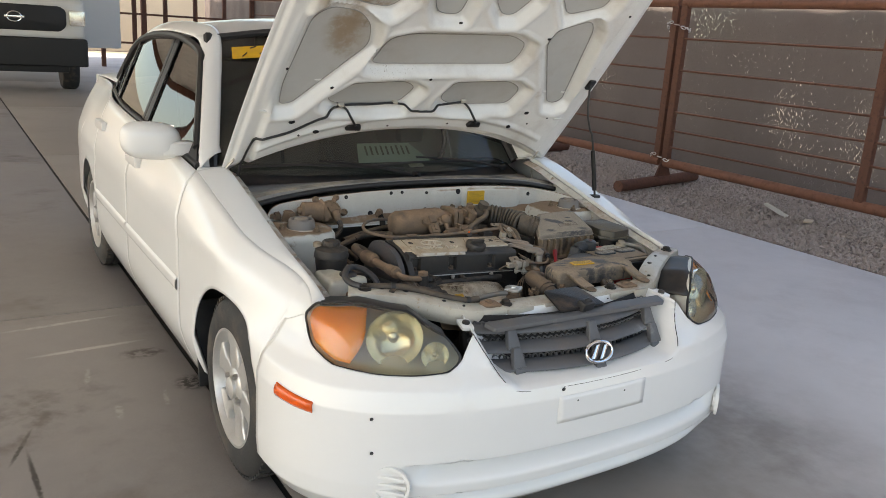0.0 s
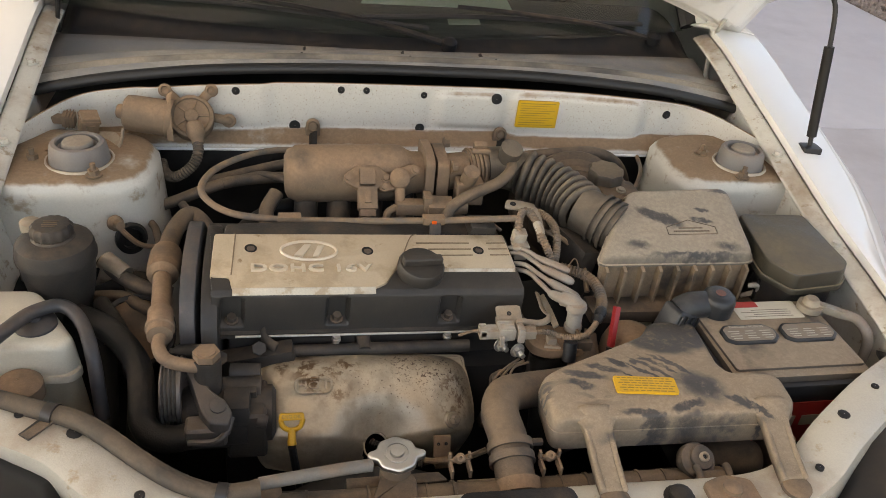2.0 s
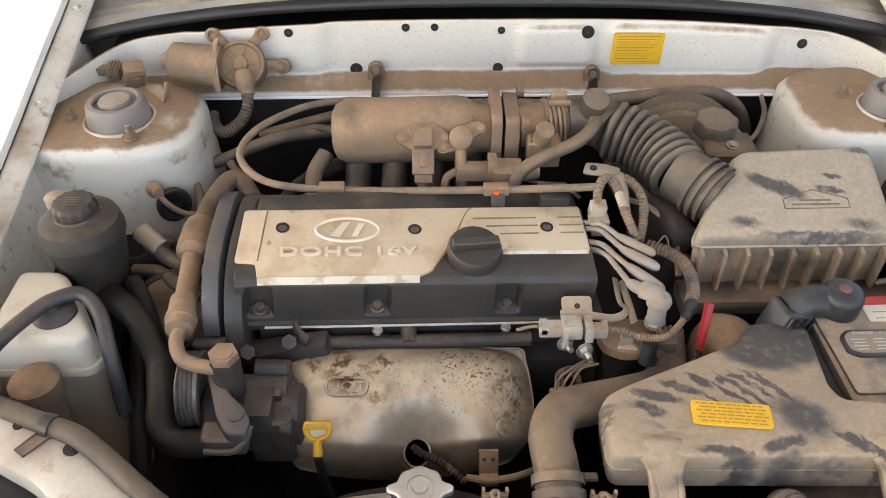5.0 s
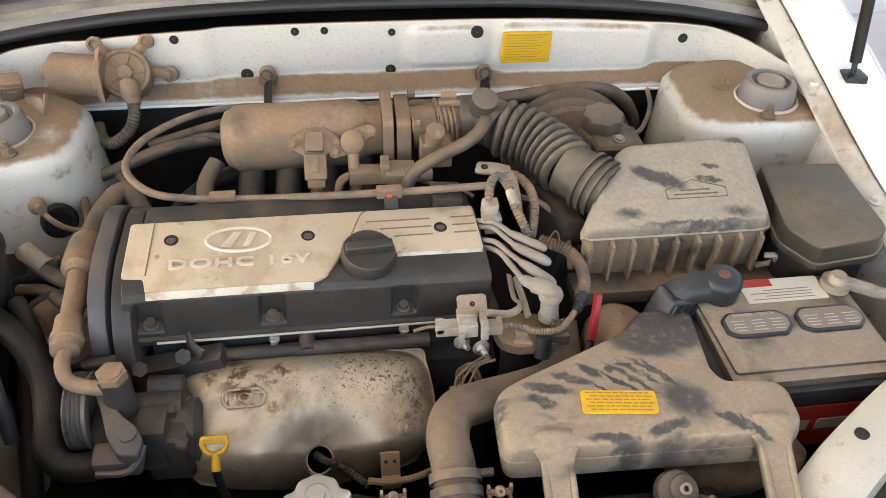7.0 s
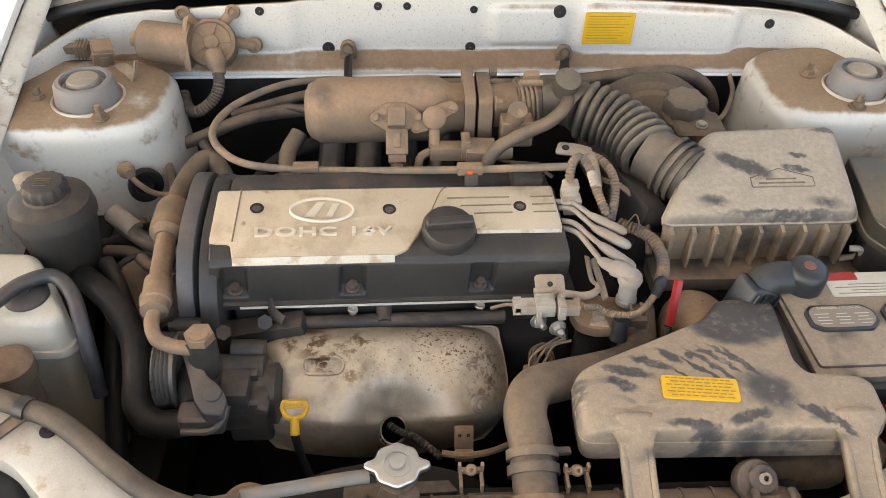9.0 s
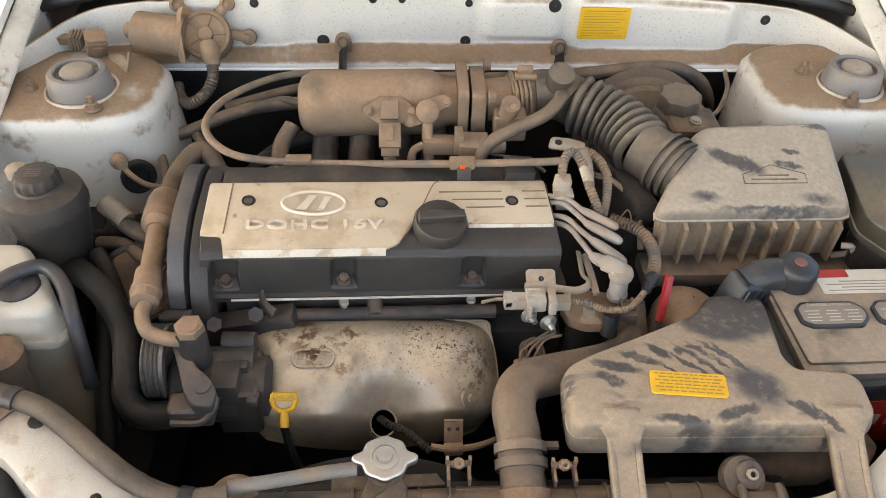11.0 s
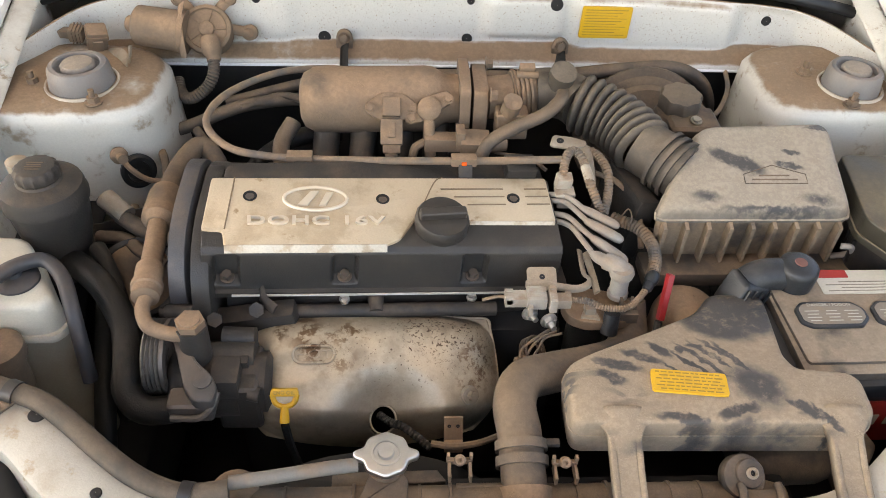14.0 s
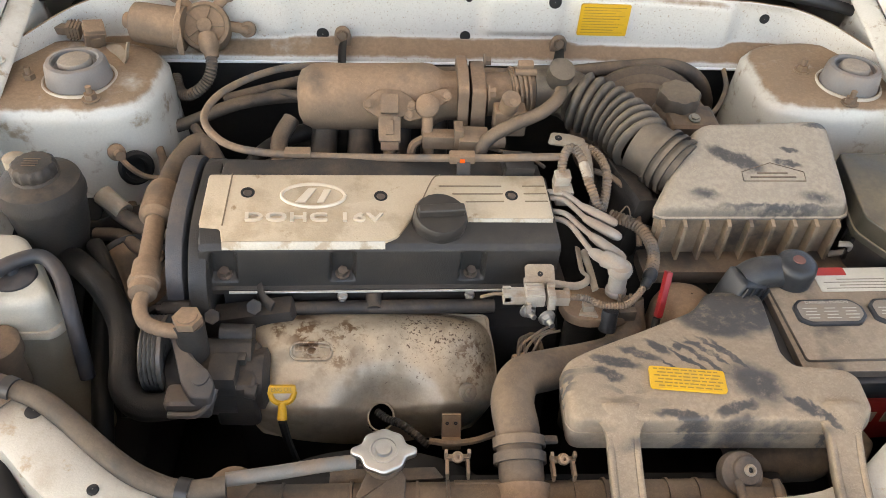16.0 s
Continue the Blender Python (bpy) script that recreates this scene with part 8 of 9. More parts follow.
def snork(u, v):
    o = rounded(so, 0.015, 4)
    n = len(o)
    k = u * n
    i = int(k) % n
    a, c = Vector(o[i]), Vector(o[(i + 1) % n])
    p = a.lerp(c, k - int(k))
    ctr = Vector((0.030, 0.0))
    s = lerp_table([(0, 0.0), (0.55, 0.91), (0.66, 0.965), (0.74, 0.988), (0.82, 1.0), (0.90, 1.003), (1.0, 0.99)], v)
    z = lerp_table([(0, 0.003), (0.55, 0.0005), (0.66, -0.0015), (0.74, -0.006), (0.82, -0.014), (0.90, -0.027), (1.0, -0.048)], v)
    q = ctr + (p - ctr) * s
    tilt = -0.13 * max(0.0, -q.y) - 0.10 * max(0.0, q.y - 0.03)
    return SF @ Vector((q.x, q.y, z + tilt))
sheet(b, 140, 26, snork)
bmesh.ops.remove_doubles(b, verts=b.verts[:], dist=0.0004)
body = part("duct", b, M["snorkel"], sn, "smeared dusty plastic", smooth=50)
b = B()
tube(b, [snork(k / 140, 0.86) for k in range(141)], 0.0009, 6, 1)
part("mould_line", b, M["snorkel"], body)
for x0, x1, y1, z1 in ((-0.098, -0.103, -0.140, -0.034), (0.130, 0.112, -0.142, -0.030)):
    b = B()
    def leg(u, v):
        e = 2 * u - 1
        w = (0.0165 + 0.008 * sstep(0.32, 0.05, v) - 0.001 * v) * e
        q = Vector((x0, -0.030, -0.0045)).lerp(Vector((x1, y1, z1)), v)
        lip = 0.0018 * sstep(0.70, 0.90, abs(e)) * sstep(0.20, 0.45, v)
        return SF @ Vector((q.x + w, q.y, q.z + lip - 0.010 * sstep(0.30, 0.0, v) * abs(e) ** 3 - 0.006 * math.sin(math.pi * v)))
    sheet(b, 22, 20, leg)
    lg = part("leg", b, M["snorkel"], sn, solid=0.012)
    b = B()
    prism(b, rrect(-0.008, -0.012, 0.008, 0.014, 0.002, 2), -0.004, 0.003, SF @ frame_of((x1 + (x0 - x1) * 0.12, y1 + 0.018, z1 + 0.000), (1, 0, 0), (0, 1, 0.28)), 0.001)
    part("slot", b, M["hose"], lg)
    b = B()
    lathe(b, [(0.017, 0), (0.017, 0.005), (0.012, 0.008), (0.006, 0.009)], SF @ Vector((x1, y1 - 0.006, z1 - 0.004)), (0, -0.1, 1), 20)
    part("fixing_pad", b, M["hose"], lg)
lf = SF @ pose(-0.024, -0.006, 0.0035, 3, 1, -5)
b = B()
prism(b, rrect(-0.0395, -0.0140, 0.0395, 0.0140, 0.003, 2), -0.002, 0.0010, lf)
sl = part("warning_label", b, M["yellow_label"], sn, "yellow warning label")
rl_ = random.Random(3)
for k in range(6):
    b = B()
    x = -0.035 + 0.004 * (k % 2)
    while x < 0.033:
        w = rl_.uniform(0.003, 0.009)
        box(b, (x + w / 2, 0.0108 - 0.0043 * k, 0.0011), (w, 0.0015, 0.0004), 0, lf)
        x += w + 0.0016
    part("print_line", b, M["ink"], sl)
b = B()
lathe(b, [(0.03, -0.06), (0.040, -0.02), (0.042, 0.03), (0.036, 0.052), (0.022, 0.062), (0.001, 0.064)], (0.262, -0.245, 0.598), (0.15, 0.1, 1), 24, caps=False)
part("resonator", b, M["dirty"], sn)

# red transmission dipstick
b = B()
box(b, (0.228, -0.255, 0.676), (0.0075, 0.011, 0.058), 0.002, rot=(-28, 10, 0))
rd_ = single("transmission_dipstick", b, M["red"], "red plastic transmission dipstick handle", "dipstick")
b = B()
tube(b, [(0.222, -0.270, 0.650), (0.215, -0.29, 0.61), (0.21, -0.28, 0.5)], 0.005, 8, 5)
part("tube", b, M["hose_dark"], rd_)

# ignition leads, coil and plugs
ld_ = thing("ignition_leads", (0.16, -0.16, 0.66), "four grey ignition leads with rubber boots", "cables")
for pts, end, r in (([(0.085, -0.088, 0.700), (0.106, -0.098, 0.708), (0.123, -0.107, 0.713), (0.134, -0.119, 0.713), (0.144, -0.131, 0.711)], (0.185, -0.161, 0.706), 0.0062),
                    ([(0.085, -0.096, 0.694), (0.106, -0.105, 0.703), (0.123, -0.114, 0.708), (0.134, -0.131, 0.708), (0.147, -0.151, 0.706)], (0.187, -0.181, 0.700), 0.0068),
                    ([(0.090, -0.116, 0.690), (0.109, -0.126, 0.698), (0.124, -0.138, 0.703), (0.138, -0.160, 0.702), (0.151, -0.177, 0.700)], (0.186, -0.215, 0.695), 0.0070),
                    ([(0.092, -0.124, 0.684), (0.110, -0.133, 0.692), (0.126, -0.151, 0.698), (0.137, -0.178, 0.698), (0.147, -0.202, 0.696)], (0.166, -0.220, 0.697), 0.0080)):
    b = B()
    tube(b, pts, 0.0036, 10, 8)
    lead = part("lead", b, M["wire"], ld_)
    b = B()
    p1 = Vector(pts[-1])
    d_ = Vector(end) - p1
    k_ = d_.length
    lathe(b, [(0.0036, -0.004), (r * 0.72, 0.0), (r * 0.92, 0.20 * k_), (r, 0.62 * k_), (r * 0.96, 0.85 * k_), (r * 0.70, 0.96 * k_), (r * 0.35, k_)], p1, d_, 16)
    part("boot", b, M["wire"], lead)
# the last boot turns down onto the coil's tower
b = B()
tube(b, [(0.160, -0.214, 0.697), (0.168, -0.222, 0.699), (0.176, -0.228, 0.697), (0.178, -0.231, 0.690)], 0.0112, 14, 6, flat=0.9)
lathe(b, [(0.004, 0.004), (0.0135, 0.0), (0.0155, -0.006), (0.0140, -0.012), (0.0112, -0.015), (0.0112, -0.037), (0.0130, -0.039), (0.0130, -0.045)], (0.177, -0.229, 0.699), (-0.03, 0.02, 1), 22)
part("coil_tower", b, M["wire"], ld_)
coil = thing("coil_pack", (0.11, -0.25, 0.63), "dusty ignition coil bracket with plugs", "ignition coil")
bp = frame_of((0.0830, -0.2215, 0.6745), (1, 0.01, 0), (0, 0.90, 0.43))
b = B()
prism(b, rounded([(-0.0185, -0.016), (0.0180, -0.016), (0.0180, 0.0125), (0.0145, 0.0150), (-0.0150, 0.0150), (-0.0185, 0.0125)], 0.002, 2), -0.0012, 0.0012, bp, 0.0006)
part("bracket", b, M["tan_plate"], coil, "tan-dusted bracket plate")
disc_hole(bp @ Vector((0.000, 0.002, 0.0012)), bp.to_3x3() @ Vector((0, 0, 1)), 0.0035, "void", "hole", coil)
for pts in ([(0.062, -0.229, 0.672), (0.085, -0.229, 0.672), (0.102, -0.230, 0.669), (0.125, -0.232, 0.667), (0.140, -0.226, 0.668), (0.143, -0.217, 0.670), (0.137, -0.209, 0.672), (0.137, -0.172, 0.676)], [(0.146, -0.168, 0.668), (0.150, -0.200, 0.664), (0.152, -0.232, 0.660)]):
    b = B()
    tube(b, pts, 0.0048, 8, 8, flat=0.4)
    part("strap", b, M["tan_plate"], coil)
# connector on the bracket: socket, body with a latch, locking band, tail
b = B()
box(b, (0.0490, -0.2475, 0.666), (0.028, 0.017, 0.014), 0.002)
for dy in (-0.0065, 0.0065):
    box(b, (0.0400, -0.2475 + dy, 0.669), (0.010, 0.004, 0.012), 0.001)
part("socket", b, M["coil_plastic"], coil)
b = B()
box(b, (0.0735, -0.2470, 0.667), (0.024, 0.0240, 0.018), 0.0025)
for dy in (-0.0085, 0.0, 0.0085):
    box(b, (0.0735, -0.2470 + dy, 0.6765), (0.020, 0.0030, 0.0022), 0.0006)
box(b, (0.0655, -0.2620, 0.660), (0.006, 0.006, 0.016), 0.0015)
plug = part("plug", b, M["coil_plastic"], coil, "pale dusty plug")
b = B()
box(b, (0.0930, -0.2500, 0.667), (0.0095, 0.0270, 0.021), 0.002)
for dy in (-0.0095, 0.0085):
    box(b, (0.0930, -0.2500 + dy, 0.6785), (0.0075, 0.0055, 0.003), 0.0008)
part("locking_band", b, M["coil_plastic"], plug)
b = B()
box(b, (0.1065, -0.2510, 0.666), (0.0175, 0.0150, 0.014), 0.002)
box(b, (0.1125, -0.2440, 0.671), (0.0070, 0.0060, 0.0050), 0.001)
part("tail", b, M["coil_plastic"], plug)
for q, d in (((0.0665, -0.2530, 0.648), (0.32, -0.85, 0.10)), ((0.0885, -0.2640, 0.646), (0.25, -0.90, 0.08))):
    b = B()
    q, d = Vector(q), Vector(d).normalized()
    hexbolt(b, q, d, 0.0075, 0.0065)
    cyl(b, q + d * 0.008, q + d * 0.017, 0.0042, 0.0036, 10)
    part("nut", b, M["bright_zinc"], coil, "bright zinc nut and stud")
b = B()
prism(b, rounded([(0.108, -0.236), (0.114, -0.258), (0.134, -0.269), (0.184, -0.267), (0.200, -0.256), (0.203, -0.236), (0.180, -0.216), (0.124, -0.204)], 0.008), 0.632, 0.646, None, 0.003)
part("housing", b, M["dirty"], coil, "brown-dusted housing flange")
b = B()
prism(b, rounded([(0.128, -0.262), (0.152, -0.266), (0.148, -0.247), (0.136, -0.246)], 0.002), 0.644, 0.6495, None, 0.001)
box(b, (0.1400, -0.2530, 0.6540), (0.0130, 0.0130, 0.010), 0.002)
part("tab", b, M["tan_plate"], coil)
b = B()
cyl(b, (0.166, -0.262, 0.656), (0.164, -0.271, 0.630), 0.0100, 0.0105, 16)
part("stub", b, M["slate_rubber"], coil, "black rubber stub")
b = B()
box(b, (0.1870, -0.2580, 0.648), (0.022, 0.015, 0.016), 0.002)
for dx in (-0.007, 0.007):
    box(b, (0.1870 + dx, -0.2485, 0.657), (0.004, 0.018, 0.010), 0.001)
part("wiring_clip", b, M["hose"], coil)
b = B()
box(b, (0.150, -0.228, 0.575), (0.050, 0.040, 0.11), 0.018, seg=3)
part("lower_body", b, M["dirty_dark"], coil)
cond = thing("wiring_conduit", (0.17, -0.25, 0.64), "dusty ribbed wiring conduit round the coil", "wiring")
b = B()
tube(b, [(0.113, -0.250, 0.667), (0.135, -0.253, 0.667), (0.154, -0.263, 0.666), (0.181, -0.264, 0.667), (0.198, -0.251, 0.669), (0.211, -0.236, 0.673)], 0.0035, 10, 10, rib=0.0010, pitch=0.0032)
part("thin_run", b, M["braid"], cond)
b = B()
tube(b, [(0.219, -0.221, 0.676), (0.228, -0.200, 0.679), (0.231, -0.176, 0.682), (0.226, -0.150, 0.684), (0.212, -0.130, 0.683), (0.190, -0.112, 0.680)], 0.0070, 12, 10, rib=0.0016, pitch=0.0052)
part("thick_run", b, M["braid"], cond)
for q, r in (((0.213, -0.233, 0.674), 0.0062), ((0.219, -0.223, 0.676), 0.0085)):
    b = B()
    lathe(b, [(r * 0.7, -0.009), (r, -0.006), (r * 1.08, 0.0), (r * 0.96, 0.007), (r * 0.7, 0.010)], q, (0.5, 0.85, 0.1), 14)
    part("tape_wrap", b, M["slate_rubber"], cond, "dusty black tape")
tpl = thing("hanging_plug", (0.07, -0.27, 0.50), "tan-dusted plug hanging on thin wires", "connector")
b = B()
prism(b, rrect(-0.015, -0.008, 0.015, 0.008, 0.004, 3), -0.03, 0.03, frame_of((0.068, -0.264, 0.530), (1, 0.2, 0), (-0.1, 0.7, 0.25)), 0.004, 2, 0.001)
part("body", b, M["dirty"], tpl)
for k in range(3):
    b = B()
    tube(b, [(0.064 + 0.004 * k, -0.252, 0.556), (0.066 + 0.004 * k, -0.238, 0.575 + 0.003 * k), (0.080 + 0.004 * k, -0.234, 0.575 + 0.002 * k), (0.092 + 0.003 * k, -0.244, 0.555), (0.096, -0.25, 0.50)], 0.0018, 6, 8)
    part("wire", b, M["braid"], tpl)
thin = thing("thin_wiring", (0.10, -0.18, 0.66), "thin dusty wires beside the engine", "wiring")
for pts, r in (([(0.196, -0.125, 0.690), (0.207, -0.118, 0.700), (0.210, -0.130, 0.696), (0.204, -0.145, 0.688)], 0.0010), ([(0.040, -0.248, 0.668), (0.028, -0.240, 0.662), (0.010, -0.236, 0.652)], 0.0022), ([(0.17, -0.06, 0.715), (0.20, -0.065, 0.705), (0.225, -0.10, 0.69), (0.225, -0.15, 0.66)], 0.004), ([(-0.19, -0.045, 0.70), (-0.15, -0.030, 0.705), (-0.10, -0.040, 0.70), (-0.05, -0.032, 0.705), (0.0, -0.042, 0.70), (0.05, -0.038, 0.705)], 0.0045), ([(0.03, 0.0, 0.71), (0.055, -0.020, 0.715), (0.085, -0.022, 0.712), (0.11, -0.035, 0.70)], 0.003), ([(0.36, 0.10, 0.70), (0.40, 0.13, 0.69), (0.43, 0.18, 0.70), (0.44, 0.23, 0.705)], 0.004)):
    b = B()
    tube(b, pts, r, 8, 8)
    part("wire", b, M["braid"], thin)

# bracket and vacuum fittings right of the cable
vf = thing("vacuum_bracket", (0.15, -0.08, 0.70), "dusty bracket with vacuum hoses", "bracket")
b = B()
prism(b, rounded([(-0.018, -0.011), (0.010, -0.013), (0.030, -0.006), (0.032, 0.004), (0.012, 0.010), (-0.014, 0.011)], 0.006), 0.0, 0.003, frame_of((0.127, -0.033, 0.745), (1, -0.15, 0), (0, 1, 0.15)), 0.001)
tube(b, [(0.146, -0.036, 0.745), (0.157, -0.046, 0.740), (0.160, -0.068, 0.728), (0.162, -0.085, 0.71)], 0.0065, 6, 6, flat=0.35)
part("tab", b, M["cad"], vf)
disc_hole((0.123, -0.033, 0.7486), (0, -0.15, 1), 0.005, "void", "hole", vf)
b = B()
prism(b, rrect(-0.0105, -0.008, 0.0105, 0.008, 0.002, 2), -0.011, 0.011, frame_of((0.1225, -0.090, 0.723), (1, 0.05, 0), (0, 1, 0.25)), 0.002)
box(b, (0.1235, -0.100, 0.714), (0.026, 0.020, 0.004), 0.001)
box(b, (0.1245, -0.100, 0.702), (0.019, 0.016, 0.020), 0.002)
part("solenoid", b, M["coil_plastic"], vf, "pale dusty solenoid")
for pts in ([(0.121, -0.088, 0.730), (0.124, -0.074, 0.744), (0.131, -0.062, 0.750), (0.140, -0.060, 0.750), (0.148, -0.076, 0.745), (0.153, -0.100, 0.733), (0.162, -0.118, 0.716), (0.168, -0.132, 0.704)], [(0.156, -0.038, 0.738), (0.168, -0.046, 0.738), (0.178, -0.064, 0.735), (0.182, -0.086, 0.728), (0.179, -0.108, 0.714), (0.171, -0.132, 0.702)]):
    b = B()
    tube(b, pts, 0.0052, 10, 8, rib=0.0014, pitch=0.0045)
    part("vacuum_hose", b, M["braid"], vf)
b = B()
lathe(b, [(0.0050, -0.012), (0.0064, -0.010), (0.0066, 0.008), (0.0050, 0.011)], (0.1515, -0.092, 0.738), (0.25, -1, -0.5), 14)
part("hose_sleeve", b, M["coil_plastic"], vf)
b = B()
box(b, (0.215, -0.07, 0.66), (0.03, 0.10, 0.10), 0.006, rot=(0, 10, 15))
part("relay_block", b, M["dirty_dark"], vf)

# left side: pipe with muffler, reservoir, bottle, pump, hoses
pipe = thing("air_conditioning_pipe", (-0.39, -0.12, 0.62), "tan-dusted refrigerant pipe with a muffler", "pipe")
b = B()
tube(b, [(-0.335, -0.030, 0.655), (-0.350, 0.012, 0.676), (-0.374, 0.034, 0.688), (-0.391, -0.008, 0.690), (-0.396, -0.062, 0.691), (-0.396, -0.080, 0.691)], 0.0140, 14, 8)
part("upper_hose", b, M["hose"], pipe)
b = B()
lathe(b, [(0.0135, -0.036), (0.0145, -0.033), (0.0215, -0.027), (0.0225, -0.018), (0.0225, 0.020), (0.0205, 0.029), (0.0135, 0.034)], (-0.3955, -0.108, 0.692), (-0.02, 1, -0.02), 24)
part("muffler", b, M["dirty"], pipe)
b = B()
tube(b, [(-0.395, -0.135, 0.692), (-0.391, -0.178, 0.690), (-0.387, -0.222, 0.689)], 0.0128, 14, 6)
lathe(b, [(0.0128, -0.024), (0.0165, -0.019), (0.0165, 0.006), (0.0185, 0.008), (0.0185, 0.015), (0.0165, 0.017), (0.0160, 0.028), (0.0095, 0.031)], (-0.3855, -0.238, 0.689), (0.10, -1, -0.03), 20)
tube(b, [(-0.382, -0.262, 0.688), (-0.382, -0.285, 0.686), (-0.370, -0.307, 0.684), (-0.345, -0.317, 0.683), (-0.322, -0.317, 0.681)], 0.0085, 12, 8)
part("lower_pipe", b, M["dirty"], pipe)

pump = thing("steering_pump", (-0.30, -0.31, 0.52), "grimy power steering pump with a grooved pulley", "pump")
b = B()
cyl(b, (-0.322, -0.315, 0.630), (-0.322, -0.312, 0.690), 0.017, seg=20)
part("fitting", b, M["dirty_dark"], pump)
b = B()
hexbolt(b, (-0.322, -0.312, 0.688), (0, 0, 1), 0.0165, 0.010, washer=False)
cyl(b, (-0.322, -0.312, 0.697), (-0.322, -0.312, 0.7015), 0.0125, 0.0115, 18)
part("fitting_bolt", b, M["dirty"], pump)
b = B()
prof_p = [(0.022, -0.013), (0.043, -0.012), (0.0445, -0.010)]
for k in range(4):
    prof_p += [(0.0415, -0.008 + 0.0048 * k), (0.0445, -0.0056 + 0.0048 * k)]
prof_p += [(0.0445, 0.013), (0.036, 0.014), (0.022, 0.009)]
lathe(b, prof_p, (-0.366, -0.306, 0.632), (1, 0, 0), 40)
part("pulley", b, mat("pulley_steel", (0.11, 0.105, 0.10), 0.45, metal=0.5, dust=0.25, second=(0.05, 0.045, 0.04), second_scale=60, second_at=(0.5, 0.65)), pump)
b = B()
lathe(b, [(0.035, -0.06), (0.042, -0.05), (0.042, 0.02), (0.036, 0.022), (0.036, 0.05), (0.028, 0.055)], (-0.295, -0.318, 0.600), (1, 0, 0), 24)
box(b, (-0.276, -0.322, 0.595), (0.050, 0.070, 0.075), 0.010, seg=3)
cyl(b, (-0.298, -0.283, 0.640), (-0.260, -0.285, 0.640), 0.012, seg=18)
cyl(b, (-0.312, -0.304, 0.626), (-0.258, -0.305, 0.628), 0.019, seg=20)
box(b, (-0.287, -0.338, 0.632), (0.032, 0.040, 0.030), 0.005)
box(b, (-0.268, -0.322, 0.640), (0.009, 0.012, 0.010), 0.0015)
cyl(b, (-0.262, -0.352, 0.622), (-0.250, -0.354, 0.620), 0.009, seg=12)
part("housing", b, M["dirty_dark"], pump)
b = B()
prism(b, rounded([(-0.349, -0.305), (-0.332, -0.305), (-0.324, -0.324), (-0.316, -0.336), (-0.299, -0.350), (-0.290, -0.366), (-0.294, -0.382), (-0.316, -0.380), (-0.328, -0.362), (-0.339, -0.330)], 0.005), -0.010, 0.010, Matrix.Translation((0, 0, 0.650)) @ Matrix(((1, 0, 0, 0), (0, 1, 0, 0), (0, 0.30, 1, 0.100), (0, 0, 0, 1))), 0.003)
box(b, (-0.322, -0.366, 0.620), (0.050, 0.030, 0.030), 0.009, seg=3)
tube(b, [(-0.342, -0.384, 0.620), (-0.312, -0.386, 0.622), (-0.298, -0.380, 0.630), (-0.291, -0.366, 0.642)], 0.004, 8, 6)
lathe(b, [(0.010, -0.003), (0.010, 0.003), (0.006, 0.004)], (-0.307, -0.358, 0.652), (0, -0.3, 1), 18)
part("arm", b, mat("cast_grey", (0.075, 0.070, 0.066), 0.45, metal=0.3, dust=0.4, dust_at=(0.4, 0.7)), pump)
for p in ((-0.312, -0.256, 0.640), (-0.263, -0.248, 0.648)):
    b = B()
    hexbolt(b, p, (0.1, -0.7, 0.7), 0.0095, 0.009, washer=False)
    part("bolt", b, M["dirty_dark"], pump)
b = B()
tube(b, [(-0.264, -0.198, 0.672), (-0.261, -0.222, 0.664), (-0.254, -0.240, 0.656), (-0.240, -0.254, 0.654)], 0.0075, 8, 8, flat=0.25)
part("hook", b, M["dirty_dark"], pump)
b = B()
box(b, (-0.285, -0.245, 0.625), (0.14, 0.03, 0.03), 0.008, rot=(0, -10, 0))
part("bracket", b, M["dirty_dark"], pump)
b = B()
tube(b, [(-0.262, -0.238, 0.616), (-0.265, -0.262, 0.606), (-0.262, -0.292, 0.598), (-0.254, -0.335, 0.575)], 0.007, 6, 6, flat=0.5)
part("strap", b, M["dirty_dark"], pump)

psr = thing("fluid_reservoir", (-0.528, -0.135, 0.60), "black power steering reservoir with a knurled cap", "reservoir")
b = B()
lathe(b, [(0.026, -0.14), (0.034, -0.10), (0.043, -0.065), (0.047, -0.036), (0.0485, -0.018), (0.0515, -0.016), (0.0520, -0.009), (0.0505, -0.006), (0.0500, 0.002), (0.0480, 0.008), (0.040, 0.0125), (0.028, 0.015), (0.026, 0.018)], (-0.531, -0.121, 0.7315), (0, 0, 1), 40)
part("tank", b, M["dirty_dark"], psr)
b = B()
lathe(b, [(0.025, 0.014), (0.0264, 0.018), (0.0264, 0.029), (0.023, 0.033), (0.020, 0.0335), (0.0005, 0.033)], (-0.532, -0.119, 0.7315), (0, 0, 1), 60, lobes=14, depth=0.04, caps=False)
rc = part("cap", b, M["dirty_dark"], psr, "scalloped dusty cap")
b = B()
for k in range(4):
    box(b, (-0.533, -0.113 - 0.0045 * k, 0.7652), (0.020 - 0.003 * (k % 2), 0.0016, 0.0008), 0.0)
part("moulded_print", b, M["hose"], rc)
b = B()
lathe(b, [(0.0135, 0.0), (0.0135, 0.012), (0.009, 0.015), (0.0005, 0.0155)], (-0.565, -0.095, 0.742), (0, 0, 1), 18, caps=False)
part("nipple_cap", b, M["cad"], psr)
b = B()
tube(b, [(-0.52, -0.14, 0.63), (-0.485, -0.18, 0.650), (-0.445, -0.225, 0.658), (-0.412, -0.275, 0.652), (-0.402, -0.315, 0.636), (-0.398, -0.347, 0.618), (-0.372, -0.366, 0.610), (-0.315, -0.362, 0.615)], 0.0165, 16, 10)
part("return_hose", b, M["hose_dark"], psr)
